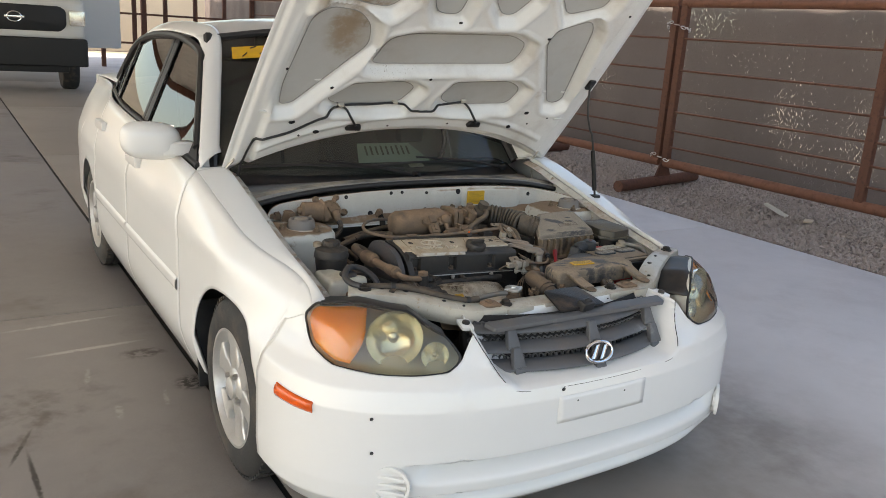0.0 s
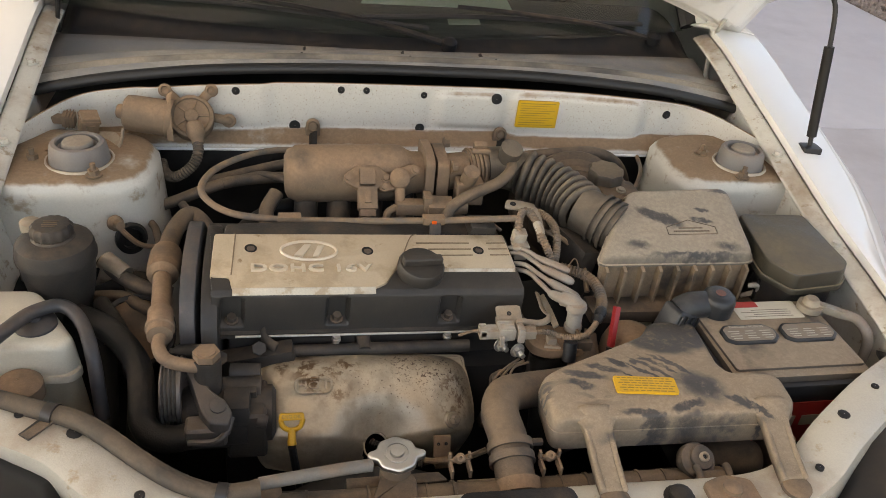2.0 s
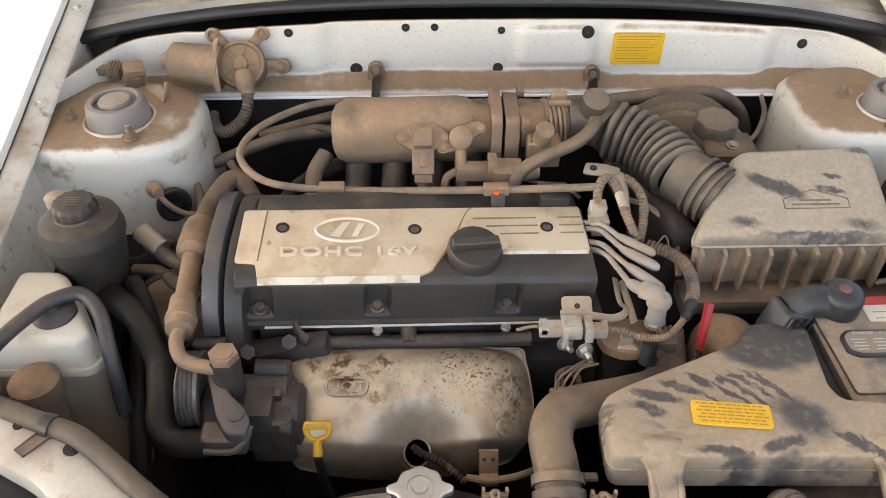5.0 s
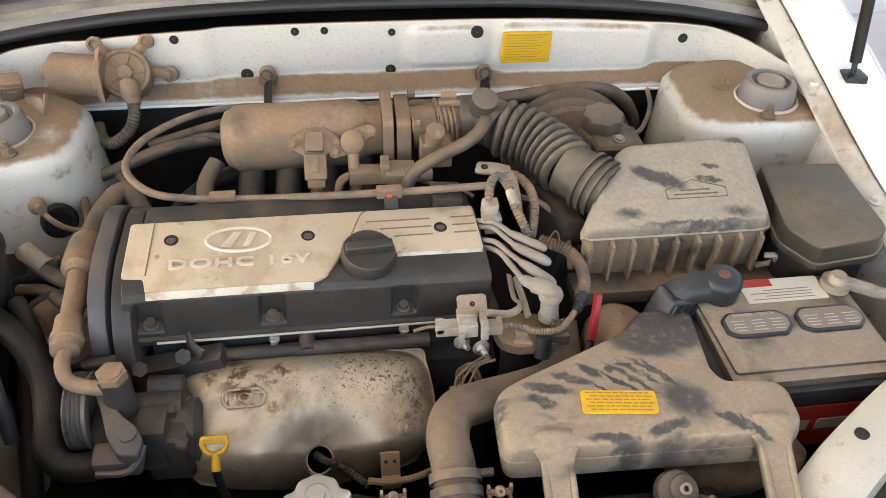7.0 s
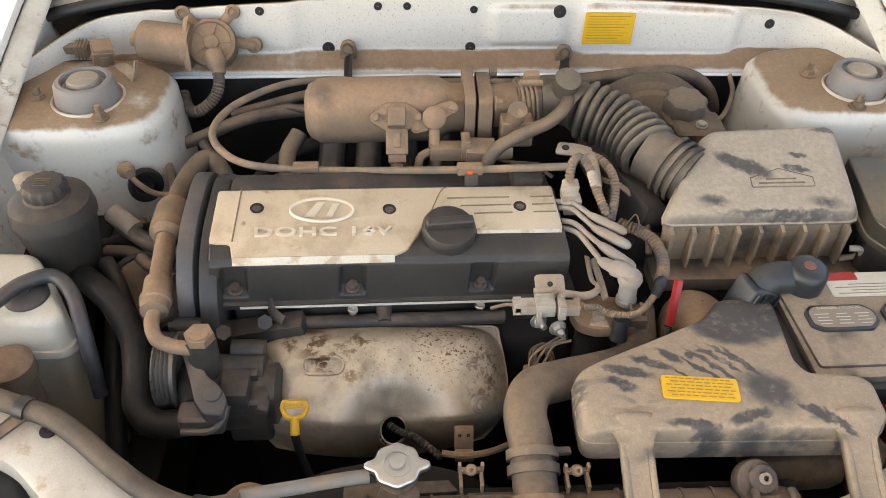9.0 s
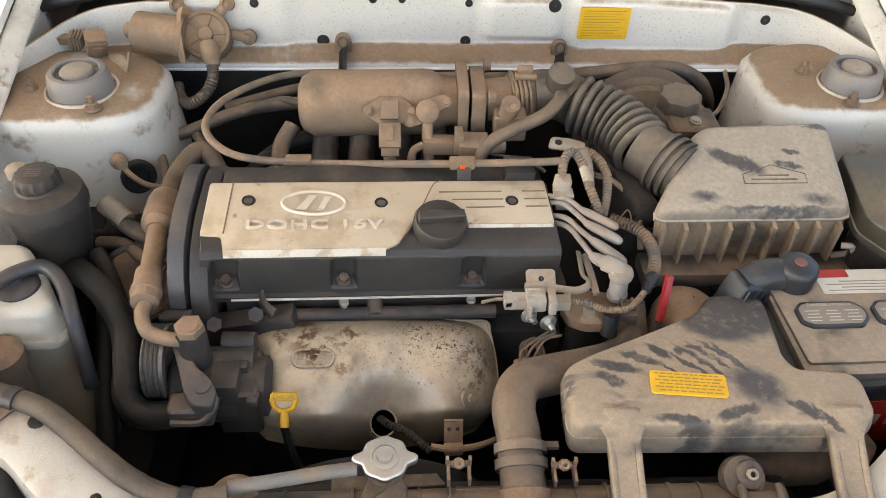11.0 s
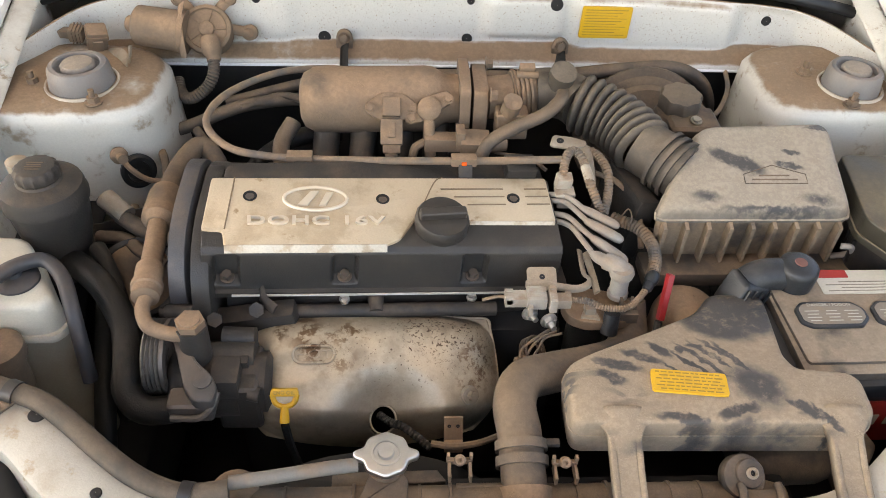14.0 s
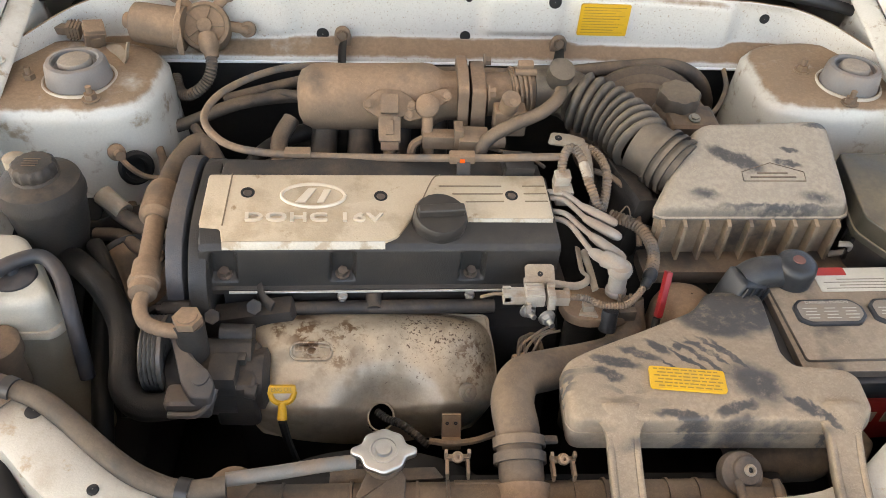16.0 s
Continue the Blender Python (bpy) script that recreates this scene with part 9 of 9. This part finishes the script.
b = B()
tube(b, [(-0.48, -0.14, 0.65), (-0.455, -0.18, 0.645), (-0.435, -0.22, 0.635), (-0.425, -0.25, 0.61)], 0.011, 12, 8)
part("pressure_hose", b, M["hose_dark"], psr)
for pts, r in (([(-0.49, -0.06, 0.668), (-0.46, -0.085, 0.655), (-0.425, -0.105, 0.648), (-0.39, -0.11, 0.64)], 0.011), ([(-0.50, -0.085, 0.62), (-0.46, -0.10, 0.63), (-0.43, -0.13, 0.635), (-0.40, -0.14, 0.62)], 0.009)):
    b = B()
    tube(b, pts, r, 12, 8)
    part("line", b, M["hose"], psr)
b = B()
cyl(b, (-0.487, -0.060, 0.668), (-0.455, -0.084, 0.656), 0.014, seg=14)
part("fitting", b, M["cad"], psr)

wb = thing("coolant_bottle", (-0.54, -0.25, 0.48), "milky plastic coolant bottle with a black hose", "bottle")
b = B()
bo = [(-0.605, -0.160), (-0.548, -0.162), (-0.482, -0.266), (-0.494, -0.284), (-0.605, -0.284)]
prism(b, rounded(bo, 0.016, 5), 0.645, 0.692, None, 0.012, 4, 0.003)
prism(b, rounded([(x + (0.006 if x > -0.6 else 0), y - (0.006 if y < -0.2 else 0)) for x, y in bo], 0.018, 5), 0.637, 0.648, None, 0.004, 2)
part("tank", b, M["bottle"], wb)
b = B()
prism(b, rounded([(x, y) for x, y in bo], 0.016, 5), 0.44, 0.640, None, 0.002, 1, 0.016)
part("lower_tank", b, mat("grimy_milky_plastic", (0.36, 0.33, 0.26), 0.45, dust=0.5, dust_at=(0.4, 0.7), dust_up=0.2, scale=9), wb, "grimy translucent lower half")
b = B()
lathe(b, [(0.025, 0.0), (0.025, 0.006), (0.020, 0.010), (0.008, 0.012), (0.007, 0.017)], (-0.532, -0.242, 0.690), (0, -0.05, 1), 28)
part("cap", b, rub, wb)
b = B()
tube(b, [(-0.562, -0.392, 0.706), (-0.575, -0.352, 0.706), (-0.570, -0.305, 0.708), (-0.548, -0.262, 0.711), (-0.530, -0.238, 0.711), (-0.503, -0.226, 0.709), (-0.478, -0.246, 0.700), (-0.460, -0.285, 0.675), (-0.452, -0.315, 0.60)], 0.0088, 12, 10)
part("hose", b, rub, wb)
b = B()
lathe(b, [(0.022, -0.05), (0.022, 0.0), (0.028, 0.002), (0.028, 0.020), (0.022, 0.026), (0.0005, 0.028)], (-0.540, -0.315, 0.640), (0, 0, 1), 24, caps=False)
single("washer_filler", b, M["dirty"], "brown-dusted washer filler cap on its neck", "filler cap")

# lower left clutter
lo = thing("lower_hoses", (-0.44, -0.30, 0.45), "dark hoses low beside the engine", "hoses")
for pts, r in (([(-0.47, -0.18, 0.60), (-0.46, -0.25, 0.57), (-0.45, -0.33, 0.52), (-0.45, -0.38, 0.45)], 0.013), ([(-0.44, -0.10, 0.58), (-0.43, -0.20, 0.56), (-0.425, -0.30, 0.50)], 0.015), ([(-0.40, -0.42, 0.50), (-0.42, -0.45, 0.54), (-0.44, -0.44, 0.58), (-0.43, -0.41, 0.60)], 0.010), ([(-0.33, -0.05, 0.60), (-0.30, 0.02, 0.66), (-0.24, 0.06, 0.685), (-0.18, 0.08, 0.68)], 0.013), ([(-0.47, -0.02, 0.62), (-0.455, -0.06, 0.60), (-0.44, -0.12, 0.59), (-0.42, -0.2, 0.53)], 0.008), ([(-0.44, 0.06, 0.66), (-0.425, 0.02, 0.665), (-0.415, -0.03, 0.64), (-0.41, -0.08, 0.60)], 0.006), ([(-0.395, 0.10, 0.67), (-0.375, 0.07, 0.662), (-0.36, 0.05, 0.64)], 0.007), ([(-0.33, 0.13, 0.69), (-0.27, 0.15, 0.70), (-0.22, 0.12, 0.70), (-0.2, 0.09, 0.69)], 0.006), ([(-0.30, 0.10, 0.60), (-0.28, 0.03, 0.655), (-0.25, -0.02, 0.66)], 0.011), ([(-0.242, 0.05, 0.72), (-0.258, 0.02, 0.70), (-0.25, -0.02, 0.675), (-0.22, -0.04, 0.665)], 0.012), ([(-0.52, 0.10, 0.64), (-0.42, 0.12, 0.66), (-0.32, 0.14, 0.69), (-0.20, 0.16, 0.69), (-0.05, 0.17, 0.68)], 0.010), ([(-0.36, 0.16, 0.68), (-0.20, 0.20, 0.70), (0.0, 0.21, 0.705), (0.15, 0.21, 0.70)], 0.009)):
    b = B()
    tube(b, pts, r, 10, 8)
    part("hose", b, M["hose_dark"] if r > 0.012 else M["hose"], lo)
b = B()
lathe(b, [(0.046, -0.012), (0.046, 0.004), (0.040, 0.006), (0.0005, 0.008)], (-0.435, -0.150, 0.605), (0.15, -0.6, 0.8), 32, caps=False)
part("pulley", b, M["dirty"], lo, "brown-dusted pulley face")
b = B()
lathe(b, [(0.047, -0.014), (0.053, -0.014), (0.053, 0.008), (0.047, 0.008)], (-0.435, -0.150, 0.605), (0.15, -0.6, 0.8), 32, caps=False)
part("belt", b, M["seal"], lo, "black rubber belt")

# front seal hose and radiator
b = B()
tube(b, [(-0.551, -0.377, 0.700), (-0.501, -0.399, 0.701), (-0.449, -0.419, 0.699), (-0.417, -0.439, 0.694), (-0.378, -0.469, 0.686), (-0.346, -0.491, 0.680), (-0.318, -0.503, 0.674), (-0.292, -0.508, 0.670), (-0.254, -0.503, 0.668)], 0.0110, 12, 10)
seal_run = thing("front_seal_hose", (-0.42, -0.455, 0.66), "dusty rubber hose clipped along the radiator support", "hose")
part("hose", b, mat("brown_dusted_rubber", (0.022, 0.020, 0.018), 0.55, dust=0.65, dust_at=(0.28, 0.62), dust_up=0.7, up_at=(-0.1, 0.8), scale=18, dust_col=(0.150, 0.110, 0.074)), seal_run)
for q, d in (((-0.475, -0.410, 0.7005), (0.75, -0.30, -0.02)), ((-0.292, -0.508, 0.670), (1, -0.15, -0.1))):
    b = B()
    ring_at(b, q, d, 0.0108, 0.012, 18, 0.002)
    box(b, Vector(q) + Vector((-0.012, -0.016, -0.004)), (0.014, 0.034, 0.004), 0.001, rot=(0, 0, -35))
    part("clip", b, M["black_clean"], seal_run)
rad = thing("radiator", (0, -0.48, 0.30), "dusty radiator with a silver pressure cap", "radiator")
b = B()
lathe(b, [(0.0005, -0.301), (0.0140, -0.300), (0.0185, -0.294), (0.0190, 0.0), (0.0190, 0.285), (0.0150, 0.300), (0.0005, 0.302)], (0.004, -0.4955, 0.6240), (1, 0, 0), 26, caps=False)
part("top_tank", b, M["hose"], rad)
for x, r in ((-0.205, 0.0202), (-0.137, 0.0215), (-0.105, 0.0205), (-0.071, 0.0202), (-0.040, 0.0215), (0.027, 0.0205), (0.057, 0.0215), (0.088, 0.0205), (0.119, 0.0215), (0.184, 0.0205), (0.215, 0.0205)):
    b = B()
    lathe(b, [(r - 0.003, -0.0022), (r, -0.0014), (r, 0.0014), (r - 0.003, 0.0022)], (x, -0.4955, 0.6240), (1, 0, 0), 26)
    part("tank_rib", b, M["hose"], rad)
b = B()
prism(b, rrect(-0.026, -0.0045, 0.026, 0.0045, 0.001, 1), 0.0165, 0.0202, frame_of((-0.008, -0.4955, 0.6240), (1, 0, 0), (0, 0.75, -0.65)), 0.0006)
part("raised_pad", b, M["hose"], rad)
b = B()
prism(b, [(-0.160, -0.462), (-0.052, -0.460), (-0.044, -0.474), (-0.160, -0.480)], 0.618, 0.632, None, 0.002)
part("shroud_flange", b, M["hose"], rad)
b = B()
prism(b, rounded([(-0.136, -0.512), (-0.084, -0.512), (-0.082, -0.480), (-0.090, -0.470), (-0.120, -0.470)], 0.006), 0.615, 0.648, None, 0.004, 2)
part("neck_base", b, M["hose"], rad)
# core and shroud carry the bay's shade as near-black
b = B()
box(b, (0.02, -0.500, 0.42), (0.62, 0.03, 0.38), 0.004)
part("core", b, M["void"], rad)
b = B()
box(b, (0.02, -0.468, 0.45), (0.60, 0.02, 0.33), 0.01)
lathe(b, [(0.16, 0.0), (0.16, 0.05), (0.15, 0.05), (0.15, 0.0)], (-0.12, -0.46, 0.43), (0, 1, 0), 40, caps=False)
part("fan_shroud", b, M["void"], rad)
for x, y in ((-0.0305, -0.466), (0.0765, -0.470)):
    b = B()
    box(b, (x, y + 0.001, 0.655), (0.024, 0.005, 0.006), 0.001)
    for sx in (-1, 1):
        box(b, (x + sx * 0.0105, y - 0.008, 0.650), (0.0032, 0.020, 0.012), 0.0008)
        box(b, (x + sx * 0.0115, y + 0.002, 0.659), (0.0034, 0.005, 0.012), 0.0008)
    clip = part("mount_clip", b, M["dirty"], rad)
    b = B()
    lathe(b, [(0.0060, -0.004), (0.0060, 0.003), (0.0045, 0.005), (0.0020, 0.005), (0.0018, 0.002)], (x, y - 0.001, 0.659), (0, -0.55, 0.83), 16)
    part("clip_bolt", b, M["dirty"], clip)
b = B()
lathe(b, [(0.018, -0.03), (0.018, -0.004), (0.022, 0.0), (0.022, 0.003)], (-0.1045, -0.468, 0.664), (0, -0.04, 1), 28)
part("filler_neck", b, M["dirty"], rad)
b = B()
co = []
for k in range(72):
    a = 2 * math.pi * k / 72
    ear = math.exp(-((min(abs(a), abs(a - 2 * math.pi)) / 0.24) ** 4)) + math.exp(-(((a - math.pi) / 0.24) ** 4))
    sq = 1 + 0.03 * math.cos(8 * a)
    co.append((0.0245 * math.cos(a) * (sq + 0.32 * ear), 0.0245 * math.sin(a) * sq * (1 + 0.15 * ear)))
prism(b, co, 0.0, 0.0075, frame_of((-0.1045, -0.468, 0.668), (1, 0, 0), (0, 1, 0.04)), 0.003, 3)
cp = part("pressure_cap", b, M["steel"], rad, "shiny silver radiator cap")
b = B()
lathe(b, [(0.0145, 0.007), (0.0145, 0.009), (0.0125, 0.0095), (0.012, 0.008), (0.0085, 0.008), (0.0075, 0.011), (0.0005, 0.0115)], (-0.1045, -0.468, 0.668), (0, -0.04, 1), 28, caps=False)
part("cap_disc", b, M["steel"], cp)
b = B()
tube(b, [(-0.133, -0.474, 0.664), (-0.165, -0.480, 0.667), (-0.205, -0.488, 0.669), (-0.255, -0.495, 0.668)], 0.0072, 12, 8)
part("overflow_hose", b, M["pale_rubber"], rad, "pale rubber overflow hose")
b = B()
lathe(b, [(0.024, -0.02), (0.024, 0.0), (0.016, 0.005), (0.0005, 0.006)], (-0.255, -0.486, 0.640), (0, 0, 1), 24, caps=False)
part("corner_cap", b, M["dirty"], rad)
fm = thing("fan_motor_mount", (0.265, -0.49, 0.64), "dusty round radiator mount", "bracket")
BD = Vector((0.05, -0.50, 0.85)).normalized()
b = B()
lathe(b, [(0.020, -0.016), (0.0225, -0.012), (0.0230, -0.002), (0.0215, 0.0015), (0.0165, 0.0025), (0.0005, 0.003)], (0.258, -0.486, 0.653), BD, 32, caps=False)
bush = part("bush", b, M["hose"], fm)
b = B()
lathe(b, [(0.0150, 0.000), (0.0152, 0.0045), (0.0140, 0.0062), (0.0075, 0.0068)], (0.2625, -0.4835, 0.654), BD, 28)
part("washer", b, M["hose"], bush)
b = B()
lathe(b, [(0.0060, 0.005), (0.0062, 0.0095), (0.0052, 0.0108), (0.0032, 0.0108), (0.0030, 0.006)], (0.2635, -0.4835, 0.654), BD, 20, caps=False)
part("sleeve", b, M["tan_plate"], bush)
disc_hole(Vector((0.2635, -0.4835, 0.654)) + BD * 0.0072, BD, 0.0031, "void", "hole", bush)
b = B()
box(b, (0.270, -0.513, 0.641), (0.040, 0.030, 0.016), 0.004, rot=(18, 0, 0))
for x in (0.251, 0.289):
    tube(b, [(x, -0.496, 0.654), (x, -0.504, 0.654), (x + 0.001, -0.522, 0.644)], 0.0045, 10, 5)
part("bracket", b, M["hose"], fm)
can = thing("vacuum_canister", (0.335, -0.425, 0.56), "brown-dusted canister below the air intake", "canister")
b = B()
lathe(b, [(0.0005, -0.050), (0.011, -0.049), (0.018, -0.040), (0.0235, -0.020), (0.0240, 0.035), (0.020, 0.048), (0.0005, 0.052)], (0.335, -0.432, 0.590), (1, 0.05, 0), 28, caps=False)
part("body", b, M["hose"], can)
b = B()
prism(b, rounded([(0.400, -0.392), (0.426, -0.392), (0.436, -0.430), (0.418, -0.452), (0.400, -0.452)], 0.006), 0.56, 0.622, None, 0.006, 3)
part("end_bracket", b, M["hose"], can)

# radiator hose
rh = thing("radiator_hose", (0.05, -0.40, 0.60), "tan-dusted upper radiator hose with clamp", "hose")
b = B()
tube(b, [(0.036, -0.492, 0.630), (0.035, -0.470, 0.642), (0.034, -0.435, 0.655), (0.032, -0.398, 0.660), (0.046, -0.366, 0.658), (0.082, -0.345, 0.646), (0.130, -0.320, 0.628), (0.172, -0.295, 0.614), (0.193, -0.265, 0.612), (0.195, -0.240, 0.624), (0.193, -0.228, 0.640)], 0.0235, 22, 10)
part("hose", b, M["hose"], rh)
for k, (y, z) in enumerate(((-0.447, 0.652), (-0.462, 0.646))):
    b = B()
    ring_at(b, (0.0345, y, z), (0, -0.93, -0.36), 0.0245, 0.010, 28, 0.003)
    if k == 0:
        box(b, (0.066, y, z + 0.006), (0.016, 0.008, 0.006), 0.002)
    part("clamp", b, M["hose"], rh)
b = B()
cyl(b, (0.036, -0.485, 0.634), (0.036, -0.500, 0.628), 0.028, seg=24)
part("neck", b, M["dirty"], rh)
b = B()
tube(b, [(0.142, -0.238, 0.62), (0.146, -0.244, 0.58), (0.150, -0.262, 0.52), (0.15, -0.28, 0.45)], 0.024, 16, 6)
single("heater_hose", b, M["hose_dark"], "dark dusty heater hose below the ignition coil", "hose")

# wiper motor on the firewall
wm = thing("wiper_motor", (-0.42, 0.22, 0.72), "brown-dusted wiper motor bolted to the firewall", "motor")
b = B()
lathe(b, [(0.0005, -0.013), (0.009, -0.012), (0.012, -0.009), (0.013, 0.0), (0.024, 0.001), (0.029, 0.005), (0.030, 0.012), (0.031, 0.070), (0.033, 0.072), (0.033, 0.080)], (-0.492, 0.220, 0.778), (1, -0.10, -0.10), 30)
part("can", b, M["dirty"], wm)
b = B()
lathe(b, [(0.036, -0.03), (0.038, -0.004), (0.036, 0.004), (0.031, 0.006), (0.029, 0.003), (0.012, 0.003), (0.011, 0.007), (0.008, 0.008), (0.0005, 0.008)], (-0.384, 0.216, 0.774), (0.05, -0.75, 0.6), 32)
part("gear_case", b, M["dirty"], wm)
for k in range(5):
    a = 2 * math.pi * k / 5
    b = B()
    g = frame_of((-0.384, 0.2127, 0.7765), (1, 0, 0), (0, 0.6, 0.75))
    box(b, (0.0195 * math.cos(a), 0.0195 * math.sin(a), 0.0005), (0.020, 0.0024, 0.003), 0.001, g @ pose(0, 0, 0, 0, 0, 0), rot=(0, 0, math.degrees(a)))
    part("case_rib", b, M["dirty"], wm)
for q, w in (((-0.428, 0.250, 0.806), 0.011), ((-0.352, 0.250, 0.808), 0.011), ((-0.325, 0.238, 0.758), 0.012)):
    b = B()
    q = Vector(q)
    tube(b, [(-0.388, 0.222, 0.774), Vector((-0.388, 0.226, 0.776)).lerp(q, 0.6), q], 0.0085, 8, 5, flat=0.5)
    lathe(b, [(w, -0.010), (w, 0.004), (w * 0.6, 0.006), (w * 0.55, 0.002), (0.001, 0.002)], q, (0, -0.9, 0.4), 20, caps=False)
    part("mount_ear", b, M["dirty"], wm)
b = B()
lathe(b, [(0.010, -0.004), (0.0135, 0.0), (0.0150, 0.012), (0.0140, 0.022), (0.0110, 0.026), (0.0105, 0.034), (0.008, 0.036)], (-0.379, 0.199, 0.768), (0.22, -0.60, -0.75), 18)
part("plug", b, M["dirty"], wm)
b = B()
tube(b, [(-0.373, 0.180, 0.745), (-0.371, 0.163, 0.733), (-0.379, 0.152, 0.716), (-0.396, 0.146, 0.702), (-0.413, 0.152, 0.692), (-0.428, 0.172, 0.690), (-0.436, 0.195, 0.700)], 0.0078, 12, 8, rib=0.0014, pitch=0.0045)
part("lead", b, M["hose"], wm, "ribbed rubber sleeve")
b = B()
tube(b, [(-0.420, 0.232, 0.806), (-0.419, 0.202, 0.796), (-0.417, 0.184, 0.774), (-0.415, 0.176, 0.748)], 0.008, 8, 6, flat=0.3)
part("clamp", b, M["dirty"], wm)
rl = thing("relay", (-0.55, 0.20, 0.74), "dusty relay and bracket behind the strut tower", "relay")
b = B()
rm = pose(-0.545, 0.198, 0.765, 18, 8, 24)
box(b, (0, 0, 0), (0.028, 0.026, 0.040), 0.003, rm)
box(b, (0, 0, 0.012), (0.031, 0.029, 0.004), 0.001, rm)
box(b, (0, -0.014, -0.004), (0.014, 0.004, 0.022), 0.001, rm)
part("can", b, M["dirty"], rl)
b = B()
box(b, (-0.578, 0.212, 0.766), (0.020, 0.020, 0.020), 0.002, rot=(10, 5, 0))
box(b, (-0.597, 0.214, 0.766), (0.020, 0.013, 0.013), 0.002, rot=(10, 5, 0))
for k in range(3):
    box(b, (-0.572 - 0.005 * k, 0.2115, 0.7665), (0.0018, 0.023, 0.023), 0.0005, rot=(10, 5, 0))
part("socket", b, M["dirty"], rl)
b = B()
tube(b, [(-0.53, 0.19, 0.745), (-0.505, 0.17, 0.755), (-0.490, 0.15, 0.752), (-0.484, 0.16, 0.775)], 0.009, 6, 5, flat=0.3)
part("bracket", b, M["cad"], rl)
b = B()
lathe(b, [(0.012, 0.0), (0.012, 0.006), (0.007, 0.010), (0.007, 0.022)], (-0.482, 0.008, 0.690), (0.55, -0.8, 0.2), 14)
tube(b, [(-0.476, 0.0, 0.692), (-0.462, -0.012, 0.68), (-0.44, -0.01, 0.66), (-0.40, 0.0, 0.65)], 0.004, 8, 6)
single("sensor", b, M["dirty"], "small dusty sensor on the strut tower", "sensor")
b = B()
lathe(b, [(0.024, -0.004), (0.025, 0.004), (0.021, 0.007), (0.016, 0.006), (0.014, -0.004), (0.0005, -0.006)], (-0.462, 0.012, 0.660), (0.55, -0.80, 0.25), 26, caps=False)
single("grommet", b, M["hose_dark"], "black rubber grommet in the side of the strut tower", "grommet")
cn = thing("wiring_plug", (0.05, -0.30, 0.55), "brown-dusted wiring plug hanging beside the heat shield", "plug")
b = B()
box(b, (0.062, -0.290, 0.572), (0.022, 0.020, 0.048), 0.004, rot=(-15, 8, 20))
part("housing", b, M["dirty"], cn)
b = B()
box(b, (0.061, -0.302, 0.582), (0.012, 0.006, 0.022), 0.002, rot=(-15, 8, 20))
part("latch", b, M["hose"], cn)
for k, dx in enumerate((-0.005, 0.001, 0.007)):
    b = B()
    tube(b, [(0.062 + dx, -0.288, 0.594), (0.066 + 1.6 * dx, -0.282, 0.612), (0.080 + dx, -0.272, 0.622), (0.10 + dx, -0.262 - 0.004 * k, 0.628)], 0.0018, 6, 6)
    part("wire", b, M["braid"], cn)
